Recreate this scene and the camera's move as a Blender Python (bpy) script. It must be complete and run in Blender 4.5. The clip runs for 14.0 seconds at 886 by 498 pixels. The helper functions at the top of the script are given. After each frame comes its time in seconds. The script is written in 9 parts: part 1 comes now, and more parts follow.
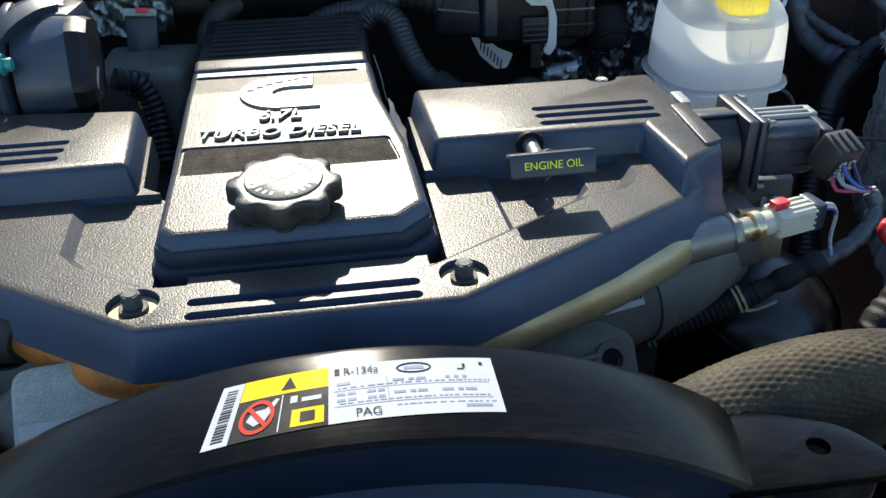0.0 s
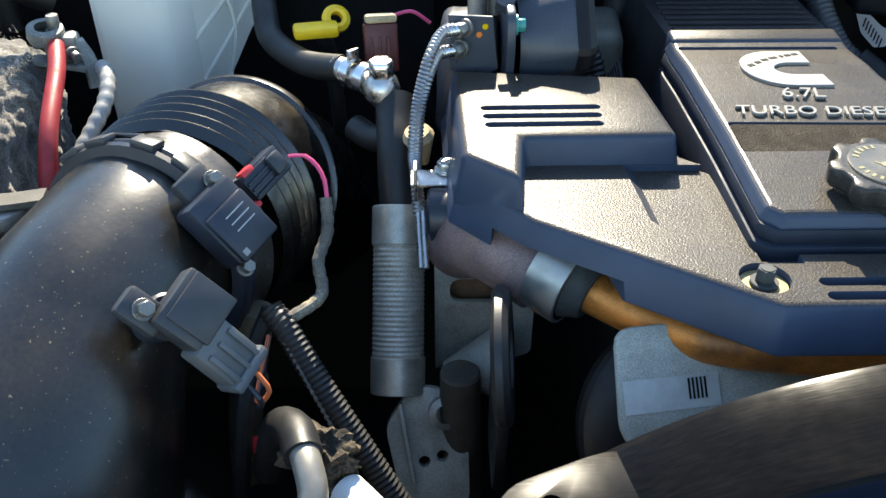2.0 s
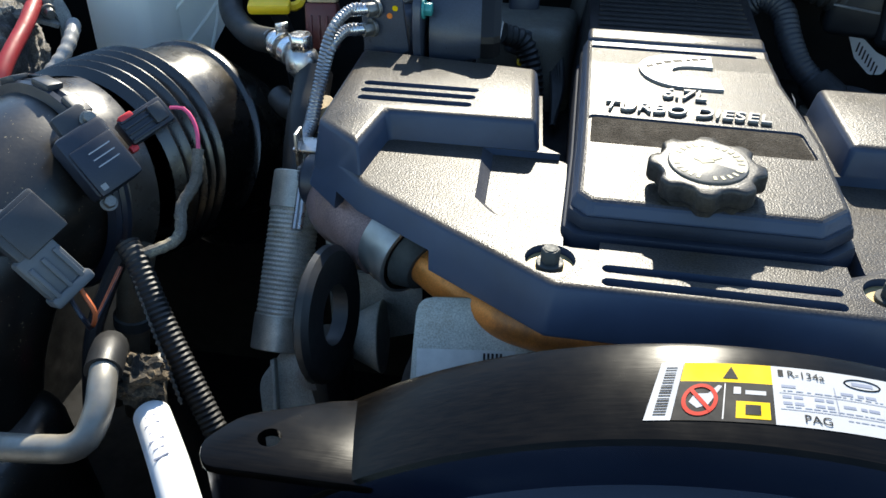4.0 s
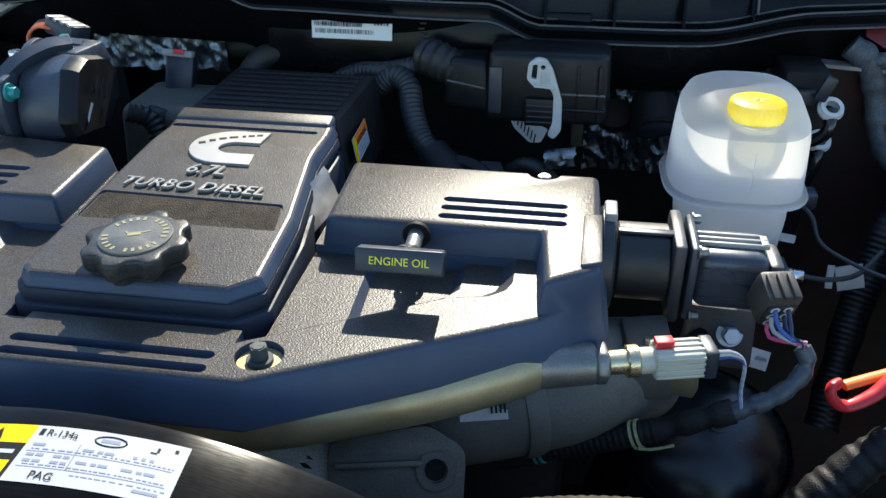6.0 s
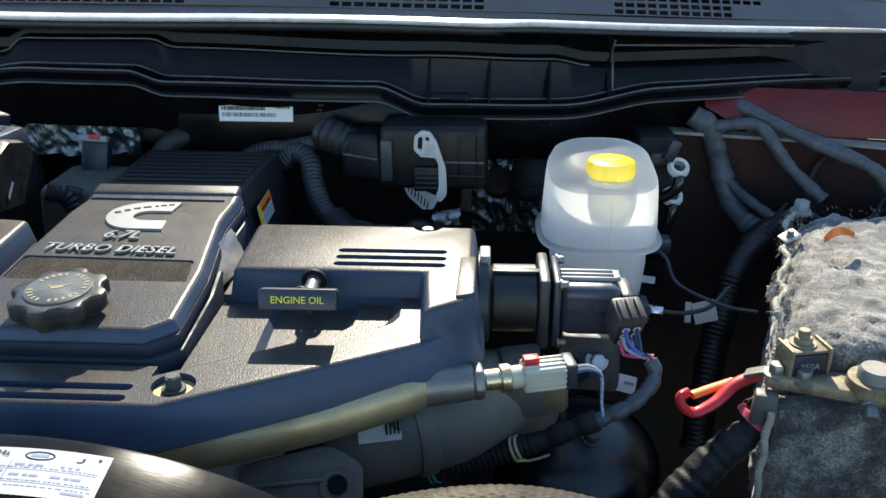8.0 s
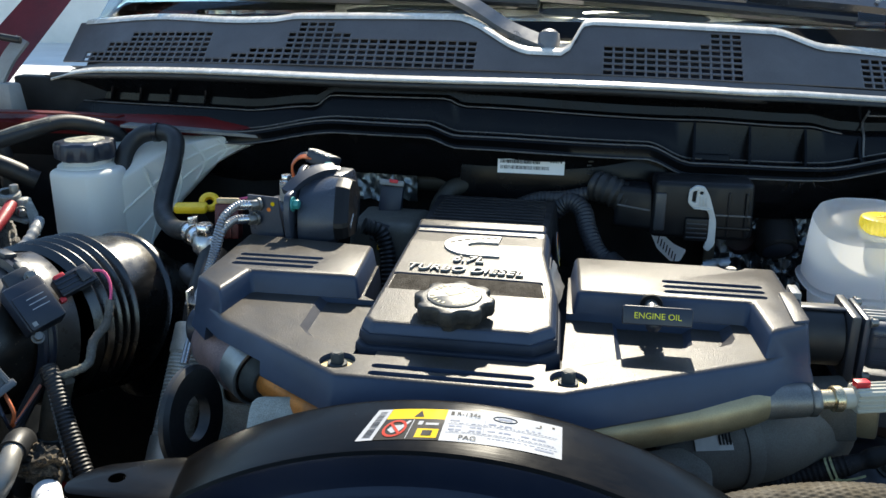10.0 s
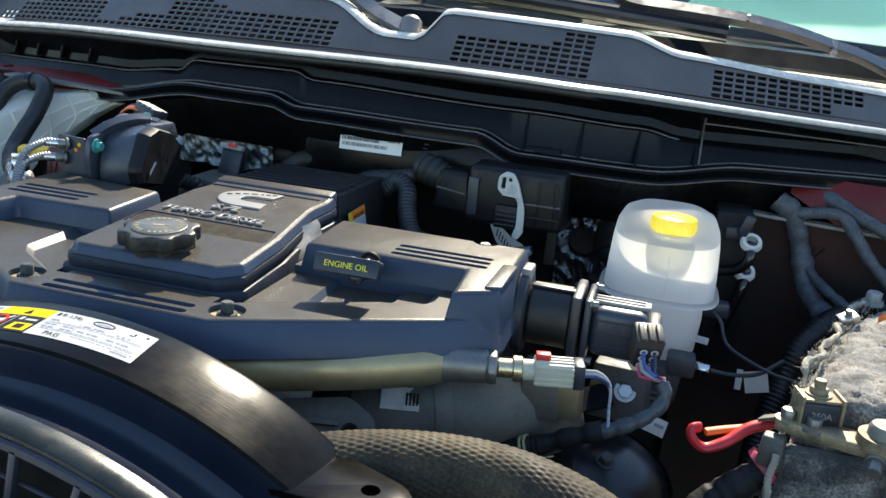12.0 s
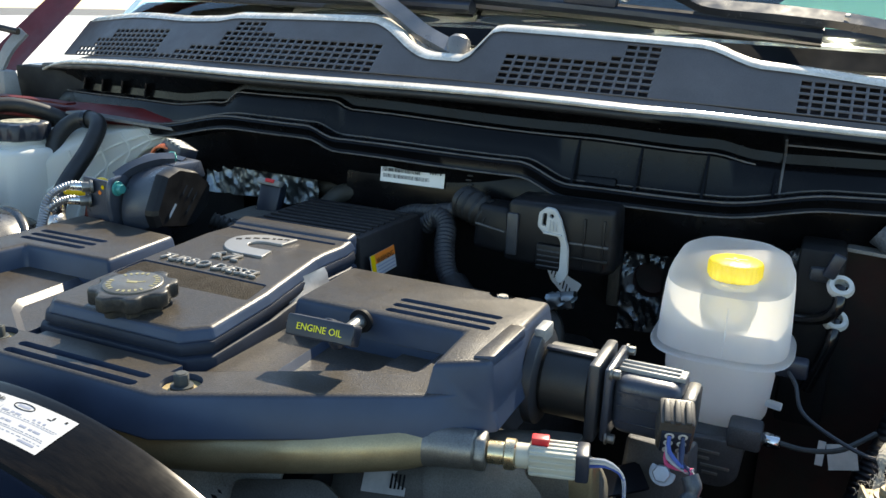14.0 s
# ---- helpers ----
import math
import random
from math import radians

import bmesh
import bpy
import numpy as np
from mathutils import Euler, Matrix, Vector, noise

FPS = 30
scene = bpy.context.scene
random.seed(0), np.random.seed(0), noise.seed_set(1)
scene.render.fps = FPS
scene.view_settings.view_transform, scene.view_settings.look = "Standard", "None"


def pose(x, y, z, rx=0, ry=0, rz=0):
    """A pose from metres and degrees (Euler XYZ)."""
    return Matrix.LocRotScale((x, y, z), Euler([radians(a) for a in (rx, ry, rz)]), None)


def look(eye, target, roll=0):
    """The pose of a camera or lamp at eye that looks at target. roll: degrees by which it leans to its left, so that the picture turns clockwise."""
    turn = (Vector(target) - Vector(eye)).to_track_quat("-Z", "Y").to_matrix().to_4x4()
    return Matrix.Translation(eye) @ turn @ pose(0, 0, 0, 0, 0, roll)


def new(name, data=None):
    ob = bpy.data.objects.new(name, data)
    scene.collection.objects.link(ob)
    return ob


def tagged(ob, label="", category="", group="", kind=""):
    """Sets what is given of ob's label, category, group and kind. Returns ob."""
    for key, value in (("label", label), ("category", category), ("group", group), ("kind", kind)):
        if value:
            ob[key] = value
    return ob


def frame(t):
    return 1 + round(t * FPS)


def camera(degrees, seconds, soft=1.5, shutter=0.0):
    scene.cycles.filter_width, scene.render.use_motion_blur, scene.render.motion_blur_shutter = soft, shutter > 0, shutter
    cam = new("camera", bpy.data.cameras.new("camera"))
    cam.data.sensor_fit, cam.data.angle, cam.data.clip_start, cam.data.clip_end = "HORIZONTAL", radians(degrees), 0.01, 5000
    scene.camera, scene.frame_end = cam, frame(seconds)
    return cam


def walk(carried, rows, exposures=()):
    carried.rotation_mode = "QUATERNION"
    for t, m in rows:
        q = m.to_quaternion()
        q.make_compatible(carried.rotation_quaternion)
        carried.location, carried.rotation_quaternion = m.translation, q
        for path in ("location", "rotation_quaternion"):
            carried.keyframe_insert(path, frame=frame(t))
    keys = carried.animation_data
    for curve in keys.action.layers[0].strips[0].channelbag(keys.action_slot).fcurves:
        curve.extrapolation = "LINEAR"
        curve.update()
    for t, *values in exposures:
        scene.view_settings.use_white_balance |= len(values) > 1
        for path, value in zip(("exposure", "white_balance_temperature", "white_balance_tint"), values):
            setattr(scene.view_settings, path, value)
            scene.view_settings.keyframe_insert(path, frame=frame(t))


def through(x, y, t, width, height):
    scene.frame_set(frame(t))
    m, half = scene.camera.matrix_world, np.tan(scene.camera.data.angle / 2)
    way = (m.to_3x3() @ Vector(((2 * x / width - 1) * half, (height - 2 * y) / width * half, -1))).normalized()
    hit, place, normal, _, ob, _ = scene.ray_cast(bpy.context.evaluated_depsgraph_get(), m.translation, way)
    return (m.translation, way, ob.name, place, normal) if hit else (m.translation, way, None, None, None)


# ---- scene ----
cam = camera(55.5, 14.0)
PATH = [
    (0, (0.026, 0.031, 1.408), (0.264, 1.714, 0.354), -1.0),
    (0.5, (-0.073, 0.046, 1.408), (0.122, 1.711, 0.318), -1.3),
    (1, (-0.158, 0.049, 1.443), (-0.019, 1.686, 0.302), -1.9),
    (1.5, (-0.243, 0.07, 1.461), (-0.115, 1.691, 0.296), -1.4),
    (2, (-0.306, 0.051, 1.432), (-0.278, 1.688, 0.284), 0.0),
    (2.2, (-0.329, 0.026, 1.418), (-0.356, 1.673, 0.283), 0.1),
    (4.3, (-0.033, 0.028, 1.41), (-0.31, 1.669, 0.301), 0.8),
    (4.5, (0.008, 0.04, 1.407), (-0.254, 1.684, 0.299), 1.3),
    (5, (0.107, 0.06, 1.422), (-0.131, 1.71, 0.317), 1.6),
    (5.5, (0.196, 0.069, 1.436), (-0.053, 1.735, 0.356), 0.9),
    (6, (0.28, 0.056, 1.441), (0.016, 1.774, 0.452), 0.1),
    (6.5, (0.332, 0.042, 1.44), (0.05, 1.766, 0.467), -1.3),
    (7, (0.347, 0.019, 1.448), (0.232, 1.761, 0.473), -0.0),
    (7.2, (0.347, 0.003, 1.449), (0.263, 1.767, 0.51), -0.0),
    (9.3, (0.185, -0.117, 1.443), (0.07, 1.769, 0.787), 0.5),
    (9.5, (0.16, -0.139, 1.448), (0.041, 1.754, 0.813), 1.0),
    (10, (0.098, -0.182, 1.441), (-0.209, 1.694, 0.818), 0.6),
    (10.5, (0.07, -0.192, 1.422), (-0.359, 1.656, 0.79), 0.9),
    (11, (0.122, -0.221, 1.418), (-0.349, 1.617, 0.787), 1.3),
    (11.5, (0.258, -0.203, 1.411), (-0.238, 1.634, 0.795), 2.5),
    (12, (0.433, -0.139, 1.381), (-0.034, 1.726, 0.829), 5.3),
    (12.5, (0.507, -0.082, 1.401), (-0.074, 1.754, 0.862), 4.5),
    (13, (0.514, -0.025, 1.413), (-0.132, 1.79, 0.873), 4.0),
    (13.5, (0.518, 0.0, 1.416), (-0.198, 1.787, 0.875), 3.4),
    (14, (0.518, 0.007, 1.402), (-0.266, 1.761, 0.846), 2.1),
]
walk(cam, [(t, look(eye, target, roll)) for t, eye, target, roll in PATH], [(0.0, 1.02, 6280, 5), (1.0, 1.08, 6280, 5), (1.5, 1.08, 6350, 5), (2.0, 1.62, 6750, 5), (4.5, 1.02, 6250, 5), (5.2, 1.0, 6250, 5), (6.2, 1.20, 6250, 5), (7.0, 1.27, 6300, 5), (9.5, 0.98, 6450, 5), (11.0, 0.96, 6500, 5), (12.3, 1.30, 6750, 5), (14.0, 1.22, 6900, 5)])

# ---- light ----
SUN_HIGH = 40.2
world = bpy.data.worlds.new("sky")
scene.world = world
world.use_nodes = True
wn = world.node_tree.nodes
sky = wn.new("ShaderNodeTexSky")
sky.sky_type = "NISHITA"
sky.sun_disc = False
sky.sun_elevation = radians(SUN_HIGH)
sky.sun_rotation = 0.0
sky.air_density, sky.dust_density, sky.ozone_density = 1.2, 0.2, 3.2
world.node_tree.links.new(sky.outputs[0], wn["Background"].inputs[0])
wn["Background"].inputs[1].default_value = 0.13
sun = new("sun", bpy.data.lights.new("sun", "SUN"))
sun.data.energy, sun.data.angle, sun.data.color = 5.0, radians(0.55), (1.0, 0.89, 0.74)
sun.matrix_world = look((0, 6, 6 * math.tan(radians(SUN_HIGH))), (0, 0, 0))


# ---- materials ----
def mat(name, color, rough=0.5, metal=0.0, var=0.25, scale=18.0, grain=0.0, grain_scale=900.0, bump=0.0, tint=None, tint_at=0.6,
        rough_var=0.12, spec=0.5, coat=0.0, sheen=0.0, sunlit_dust=None, relief=0.0006, streak=None, flecks=None, top_grain=False):
    """A surface with soft stains, fine grain in colour and relief, and an optional second colour in patches.
    streak: a stretch of the grain; flecks: (colour, scale, share) of small specks; top_grain: relief on upward faces only."""
    m = bpy.data.materials.new(name)
    m.use_nodes = True
    n, ln = m.node_tree.nodes, m.node_tree.links
    b = n["Principled BSDF"]
    tc = n.new("ShaderNodeTexCoord")
    oi = n.new("ShaderNodeObjectInfo")
    shift = n.new("ShaderNodeVectorMath")
    shift.operation = "ADD"
    ln.new(tc.outputs["Object"], shift.inputs[0])
    ln.new(oi.outputs["Location"], shift.inputs[1])
    fine_at = shift
    if streak:
        fine_at = n.new("ShaderNodeVectorMath")
        fine_at.operation = "MULTIPLY"
        fine_at.inputs[1].default_value = streak
        ln.new(shift.outputs[0], fine_at.inputs[0])

    def noise_tex(s, detail, rough_, at=shift):
        t = n.new("ShaderNodeTexNoise")
        t.inputs["Scale"].default_value, t.inputs["Detail"].default_value, t.inputs["Roughness"].default_value = s, detail, rough_
        ln.new(at.outputs[0], t.inputs["Vector"])
        return t

    big = noise_tex(scale, 5, 0.6)
    fine = noise_tex(grain_scale, 2, 0.5, fine_at)
    ramp = n.new("ShaderNodeMapRange")
    ramp.inputs[1].default_value, ramp.inputs[2].default_value = 0.3, 0.7
    ramp.inputs[3].default_value, ramp.inputs[4].default_value = 1 - var, 1 + var
    ln.new(big.outputs["Fac"], ramp.inputs[0])
    mul = n.new("ShaderNodeVectorMath")
    mul.operation = "SCALE"
    mul.inputs[0].default_value = color
    ln.new(ramp.outputs[0], mul.inputs["Scale"])
    out = mul.outputs[0]
    if tint:
        patch = noise_tex(scale * 0.6, 6, 0.65, fine_at)
        sel = n.new("ShaderNodeMapRange")
        sel.inputs[1].default_value, sel.inputs[2].default_value = tint_at - 0.08, tint_at + 0.08
        ln.new(patch.outputs["Fac"], sel.inputs[0])
        mix = n.new("ShaderNodeMix")
        mix.data_type = "RGBA"
        mix.inputs["B"].default_value = (*tint, 1)
        ln.new(sel.outputs[0], mix.inputs["Factor"])
        ln.new(out, mix.inputs["A"])
        out = mix.outputs["Result"]
    g = n.new("ShaderNodeMapRange")
    g.inputs[1].default_value, g.inputs[2].default_value = 0.3, 0.7
    g.inputs[3].default_value, g.inputs[4].default_value = 1 - grain, 1 + grain
    ln.new(fine.outputs["Fac"], g.inputs[0])
    if grain and not sunlit_dust:
        mul2 = n.new("ShaderNodeVectorMath")
        mul2.operation = "SCALE"
        ln.new(out, mul2.inputs[0])
        ln.new(g.outputs[0], mul2.inputs["Scale"])
        out = mul2.outputs[0]
    if flecks:
        dots = n.new("ShaderNodeMapRange")
        dots.inputs[1].default_value, dots.inputs[2].default_value = flecks[2], flecks[2] + 0.05
        ln.new(noise_tex(flecks[1], 1, 0.5).outputs["Fac"], dots.inputs[0])
        fleck = n.new("ShaderNodeMix")
        fleck.data_type = "RGBA"
        fleck.inputs["B"].default_value = (*flecks[0], 1)
        ln.new(dots.outputs[0], fleck.inputs["Factor"])
        ln.new(out, fleck.inputs["A"])
        out = fleck.outputs["Result"]
    if sunlit_dust or top_grain:
        # dust and warm sunlit tone painted on upward faces, broken up in patches
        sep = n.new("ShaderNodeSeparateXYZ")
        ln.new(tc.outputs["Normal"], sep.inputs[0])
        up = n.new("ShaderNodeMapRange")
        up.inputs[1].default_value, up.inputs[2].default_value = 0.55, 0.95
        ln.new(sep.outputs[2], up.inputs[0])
    if sunlit_dust:
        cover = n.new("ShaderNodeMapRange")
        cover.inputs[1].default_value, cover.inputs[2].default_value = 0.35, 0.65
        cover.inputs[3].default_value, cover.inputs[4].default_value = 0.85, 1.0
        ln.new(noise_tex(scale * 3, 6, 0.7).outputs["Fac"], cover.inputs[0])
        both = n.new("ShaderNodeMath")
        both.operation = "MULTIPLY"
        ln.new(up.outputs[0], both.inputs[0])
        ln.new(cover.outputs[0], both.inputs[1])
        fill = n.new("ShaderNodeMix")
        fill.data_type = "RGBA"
        top_tone = n.new("ShaderNodeVectorMath")
        top_tone.operation = "SCALE"
        top_tone.inputs[0].default_value = sunlit_dust
        ln.new(g.outputs[0], top_tone.inputs["Scale"])
        ln.new(top_tone.outputs[0], fill.inputs["B"])
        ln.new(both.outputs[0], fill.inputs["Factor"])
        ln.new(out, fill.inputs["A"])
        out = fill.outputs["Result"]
    ln.new(out, b.inputs["Base Color"])
    rr = n.new("ShaderNodeMapRange")
    rr.inputs[1].default_value, rr.inputs[2].default_value = 0.3, 0.7
    rr.inputs[3].default_value, rr.inputs[4].default_value = max(rough - rough_var, 0.03), min(rough + rough_var, 1)
    ln.new(noise_tex(scale * 2.3, 4, 0.6).outputs["Fac"], rr.inputs[0])
    ln.new(rr.outputs[0], b.inputs["Roughness"])
    if bump:
        bm_ = n.new("ShaderNodeBump")
        bm_.inputs["Strength"].default_value = bump
        bm_.inputs["Distance"].default_value = relief
        if top_grain:
            much = n.new("ShaderNodeMath")
            much.operation = "MULTIPLY"
            much.inputs[1].default_value = bump
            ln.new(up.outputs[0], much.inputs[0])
            ln.new(much.outputs[0], bm_.inputs["Strength"])
        ln.new(fine.outputs["Fac"], bm_.inputs["Height"])
        ln.new(bm_.outputs[0], b.inputs["Normal"])
    b.inputs["Metallic"].default_value = metal
    b.inputs["Specular IOR Level"].default_value = spec
    b.inputs["Coat Weight"].default_value = coat
    b.inputs["Sheen Weight"].default_value = sheen
    return m


# Sky blue of the sides is put into this black plastic's base colour.
GRAIN = mat("grained black plastic", (0.040, 0.057, 0.095), 0.37, var=0.2, scale=14, grain=0.65, grain_scale=780, bump=0.65, rough_var=0.04, spec=0.28, sunlit_dust=(0.045, 0.037, 0.027), relief=0.00045, top_grain=True)
BLACK = mat("smooth black plastic", (0.017, 0.022, 0.035), 0.38, var=0.3, scale=12, grain=0.1, bump=0.08, rough_var=0.1)
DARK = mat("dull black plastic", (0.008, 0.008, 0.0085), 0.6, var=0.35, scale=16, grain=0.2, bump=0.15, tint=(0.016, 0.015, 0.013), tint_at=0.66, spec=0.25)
GLOSS = mat("glossy black plastic", (0.005, 0.006, 0.009), 0.24, var=0.2, scale=8, rough_var=0.08, bump=0.03, spec=0.4)
SHROUD = mat("dusty black shroud plastic", (0.0030, 0.0024, 0.0018), 0.23, var=0.4, scale=9, grain=0.5, grain_scale=520, bump=0.06, tint=(0.014, 0.010, 0.0055), tint_at=0.60, rough_var=0.06, spec=0.11, streak=(0.10, 1.0, 0.3))
# Blue of the sky on the throat is mixed into its base colour.
THROAT = mat("sky tinted black shroud plastic", (0.006, 0.010, 0.022), 0.23, var=0.25, scale=8, rough_var=0.06, bump=0.03, spec=0.60)
RINGM = mat("dusty grey green flange", (0.016, 0.019, 0.017), 0.28, var=0.35, scale=20, grain=0.2, bump=0.08, spec=0.4, tint=(0.05, 0.052, 0.044), tint_at=0.62)
GRILLEM = mat("blue grey grille plastic", (0.028, 0.036, 0.052), 0.4, var=0.2, scale=30, bump=0.05)
RUBBER = mat("black rubber", (0.014, 0.014, 0.014), 0.5, var=0.3, scale=20, grain=0.15, bump=0.15)
TAPE = mat("cloth tape wrap", (0.011, 0.011, 0.012), 0.55, var=0.4, scale=40, grain=0.4, bump=0.6, relief=0.001, spec=0.3)
HORNALU = mat("cast horn aluminium", (0.15, 0.145, 0.125), 0.6, 0.2, var=0.2, scale=20, grain=0.2, bump=0.2, tint=(0.12, 0.11, 0.085), tint_at=0.6)
DULLBRAID = mat("dull ribbed steel sleeve", (0.52, 0.49, 0.42), 0.5, 0.45, var=0.2, scale=50, grain=0.25, bump=0.15, tint=(0.34, 0.29, 0.20), tint_at=0.62)
DKCON = mat("dull black connector plastic", (0.0065, 0.0065, 0.0075), 0.42, var=0.3, scale=20, grain=0.15, bump=0.08, spec=0.3)
STEEL = mat("zinc plated steel", (0.55, 0.54, 0.52), 0.34, 1.0, var=0.2, scale=60, bump=0.05, tint=(0.38, 0.34, 0.28), tint_at=0.64)
BRIGHT = mat("bright steel", (0.68, 0.68, 0.68), 0.22, 1.0, var=0.12, scale=60)
CASTALU = mat("cast aluminium", (0.36, 0.35, 0.33), 0.5, 0.7, var=0.2, scale=30, grain=0.2, bump=0.3, tint=(0.2, 0.18, 0.15), tint_at=0.62)
DIRTALU = mat("oxidised aluminium", (0.105, 0.10, 0.085), 0.6, 0.2, var=0.25, scale=24, grain=0.25, bump=0.25, tint=(0.10, 0.09, 0.07), tint_at=0.6)
GUNMETAL = mat("blue grey painted housing", (0.042, 0.050, 0.068), 0.36, 0.1, var=0.2, scale=18, grain=0.15, bump=0.12)
GREYPL = mat("slate grey plastic", (0.031, 0.034, 0.040), 0.42, var=0.2, scale=25, grain=0.1, bump=0.08)
LIGHTGREY = mat("light grey plastic", (0.27, 0.27, 0.26), 0.45, var=0.15, scale=30, grain=0.1, bump=0.05)
BEIGE = mat("beige connector plastic", (0.46, 0.44, 0.36), 0.42, var=0.12, scale=30, bump=0.05)
COPPER = mat("heat tinted steel tube", (0.62, 0.22, 0.045), 0.40, 0.5, var=0.3, scale=22, grain=0.15, bump=0.1, tint=(0.17, 0.08, 0.035), tint_at=0.58)
GOLD = mat("dull brass tinted tube", (0.36, 0.29, 0.17), 0.42, 0.6, var=0.22, scale=16, grain=0.1, bump=0.1, tint=(0.22, 0.16, 0.08), tint_at=0.66)
BRAID = mat("grey steel braid", (0.33, 0.33, 0.34), 0.42, 0.8, var=0.2, scale=60)
YWORD = mat("bright yellow print", (0.88, 0.78, 0.03), 0.5, var=0.05)
PLATEALU = mat("chalky aluminium", (0.44, 0.43, 0.37), 0.60, 0.1, var=0.25, scale=24, grain=0.25, bump=0.2, tint=(0.32, 0.28, 0.21), tint_at=0.62)
DULLSTEEL = mat("dull grey steel", (0.22, 0.215, 0.20), 0.45, 0.75, var=0.2, scale=40, grain=0.15, bump=0.1)
PURPLE = mat("heat blued cast elbow", (0.24, 0.165, 0.155), 0.5, 0.3, var=0.3, scale=25, grain=0.3, bump=0.35, tint=(0.30, 0.20, 0.15), tint_at=0.62)
YELLOWZ = mat("yellow zinc washer", (0.36, 0.28, 0.14), 0.5, 0.4, var=0.2, scale=90)
BOLT = mat("dark phosphate bolt", (0.045, 0.05, 0.05), 0.6, 0.0, var=0.2, scale=120, spec=0.35)
YELLOW = mat("yellow plastic", (0.86, 0.54, 0.015), 0.42, var=0.08, scale=40, bump=0.04)
RED = mat("red plastic", (0.62, 0.03, 0.035), 0.42, var=0.12, scale=40)
ORANGE = mat("orange plastic", (0.75, 0.18, 0.02), 0.5, var=0.1, scale=40)
MAROON = mat("maroon connector plastic", (0.085, 0.016, 0.014), 0.45, var=0.2, scale=50, bump=0.1)
BODYRED = mat("dark red car paint", (0.10, 0.007, 0.008), 0.5, var=0.3, scale=9, coat=0.08, grain=0.15, tint=(0.07, 0.02, 0.018), tint_at=0.62, spec=0.3)
WHITEST = mat("white label paper", (0.41, 0.415, 0.425), 0.6, var=0.05, scale=30, spec=0.2)
PAPERW = mat("clean white sticker", (0.86, 0.86, 0.85), 0.5, var=0.04, scale=30)
DIRTYW = mat("aged white tag", (0.55, 0.54, 0.5), 0.5, var=0.15, scale=60)
INK = mat("black ink", (0.012, 0.012, 0.013), 0.6, var=0.1, spec=0.15)
BLUEINK = mat("grey blue ink", (0.22, 0.24, 0.31), 0.6, var=0.1, spec=0.2)
YINK = mat("yellow ink", (0.70, 0.46, 0.0), 0.65, var=0.05, spec=0.15)
REDINK = mat("red ink", (0.45, 0.035, 0.02), 0.65, var=0.05, spec=0.15)
ORINK = mat("orange ink", (0.75, 0.2, 0.02), 0.5, var=0.05)
SILVER = mat("brushed silver emblem", (0.34, 0.335, 0.325), 0.40, 0.7, var=0.05, scale=30, rough_var=0.02)
LETTER = mat("silver painted letters", (0.22, 0.215, 0.205), 0.45, 0.3, var=0.05, scale=30, rough_var=0.02)
FUR = mat("fuzzy grey insulation felt", (0.17, 0.151, 0.124), 0.95, var=0.75, scale=42, grain=0.6, grain_scale=420, bump=1.0, tint=(0.042, 0.039, 0.036), tint_at=0.52, rough_var=0.04, sheen=0.4)
FIBRE = mat("loose felt fibres", (0.36, 0.32, 0.25), 0.9, var=0.4, scale=40)
FOIL = mat("crinkled foil", (0.24, 0.265, 0.28), 0.40, 1.0, var=0.2, scale=60, rough_var=0.06)
ASPHALT = mat("grey asphalt ground", (0.11, 0.11, 0.112), 0.9, var=0.2, scale=0.9, grain=0.3, grain_scale=160, bump=0.5)
BLUEW = mat("blue wire", (0.05, 0.09, 0.32), 0.45, var=0.1)
GREYW = mat("grey wire", (0.4, 0.4, 0.42), 0.45, var=0.1)
PINKW = mat("pink wire", (0.65, 0.08, 0.2), 0.45, var=0.1)
ORANGEW = mat("orange wire", (0.6, 0.15, 0.05), 0.45, var=0.1)
TEAL = mat("teal marking paint", (0.05, 0.28, 0.26), 0.45, var=0.2)
PALEWALL = mat("pale painted wall", (0.7, 0.69, 0.66), 0.8, var=0.1, scale=1.5)
DUSTBR = mat("dusty brown plastic", (0.07, 0.06, 0.045), 0.7, var=0.3, scale=30, grain=0.3, bump=0.3)
DUSTRIB = mat("dusty tan ribbed tube", (0.10, 0.085, 0.06), 0.5, var=0.3, scale=40, grain=0.2, bump=0.1)
RUSTM = mat("rust spots", (0.22, 0.13, 0.07), 0.8, var=0.3, scale=80)
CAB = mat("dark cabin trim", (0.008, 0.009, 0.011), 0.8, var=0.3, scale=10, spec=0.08)


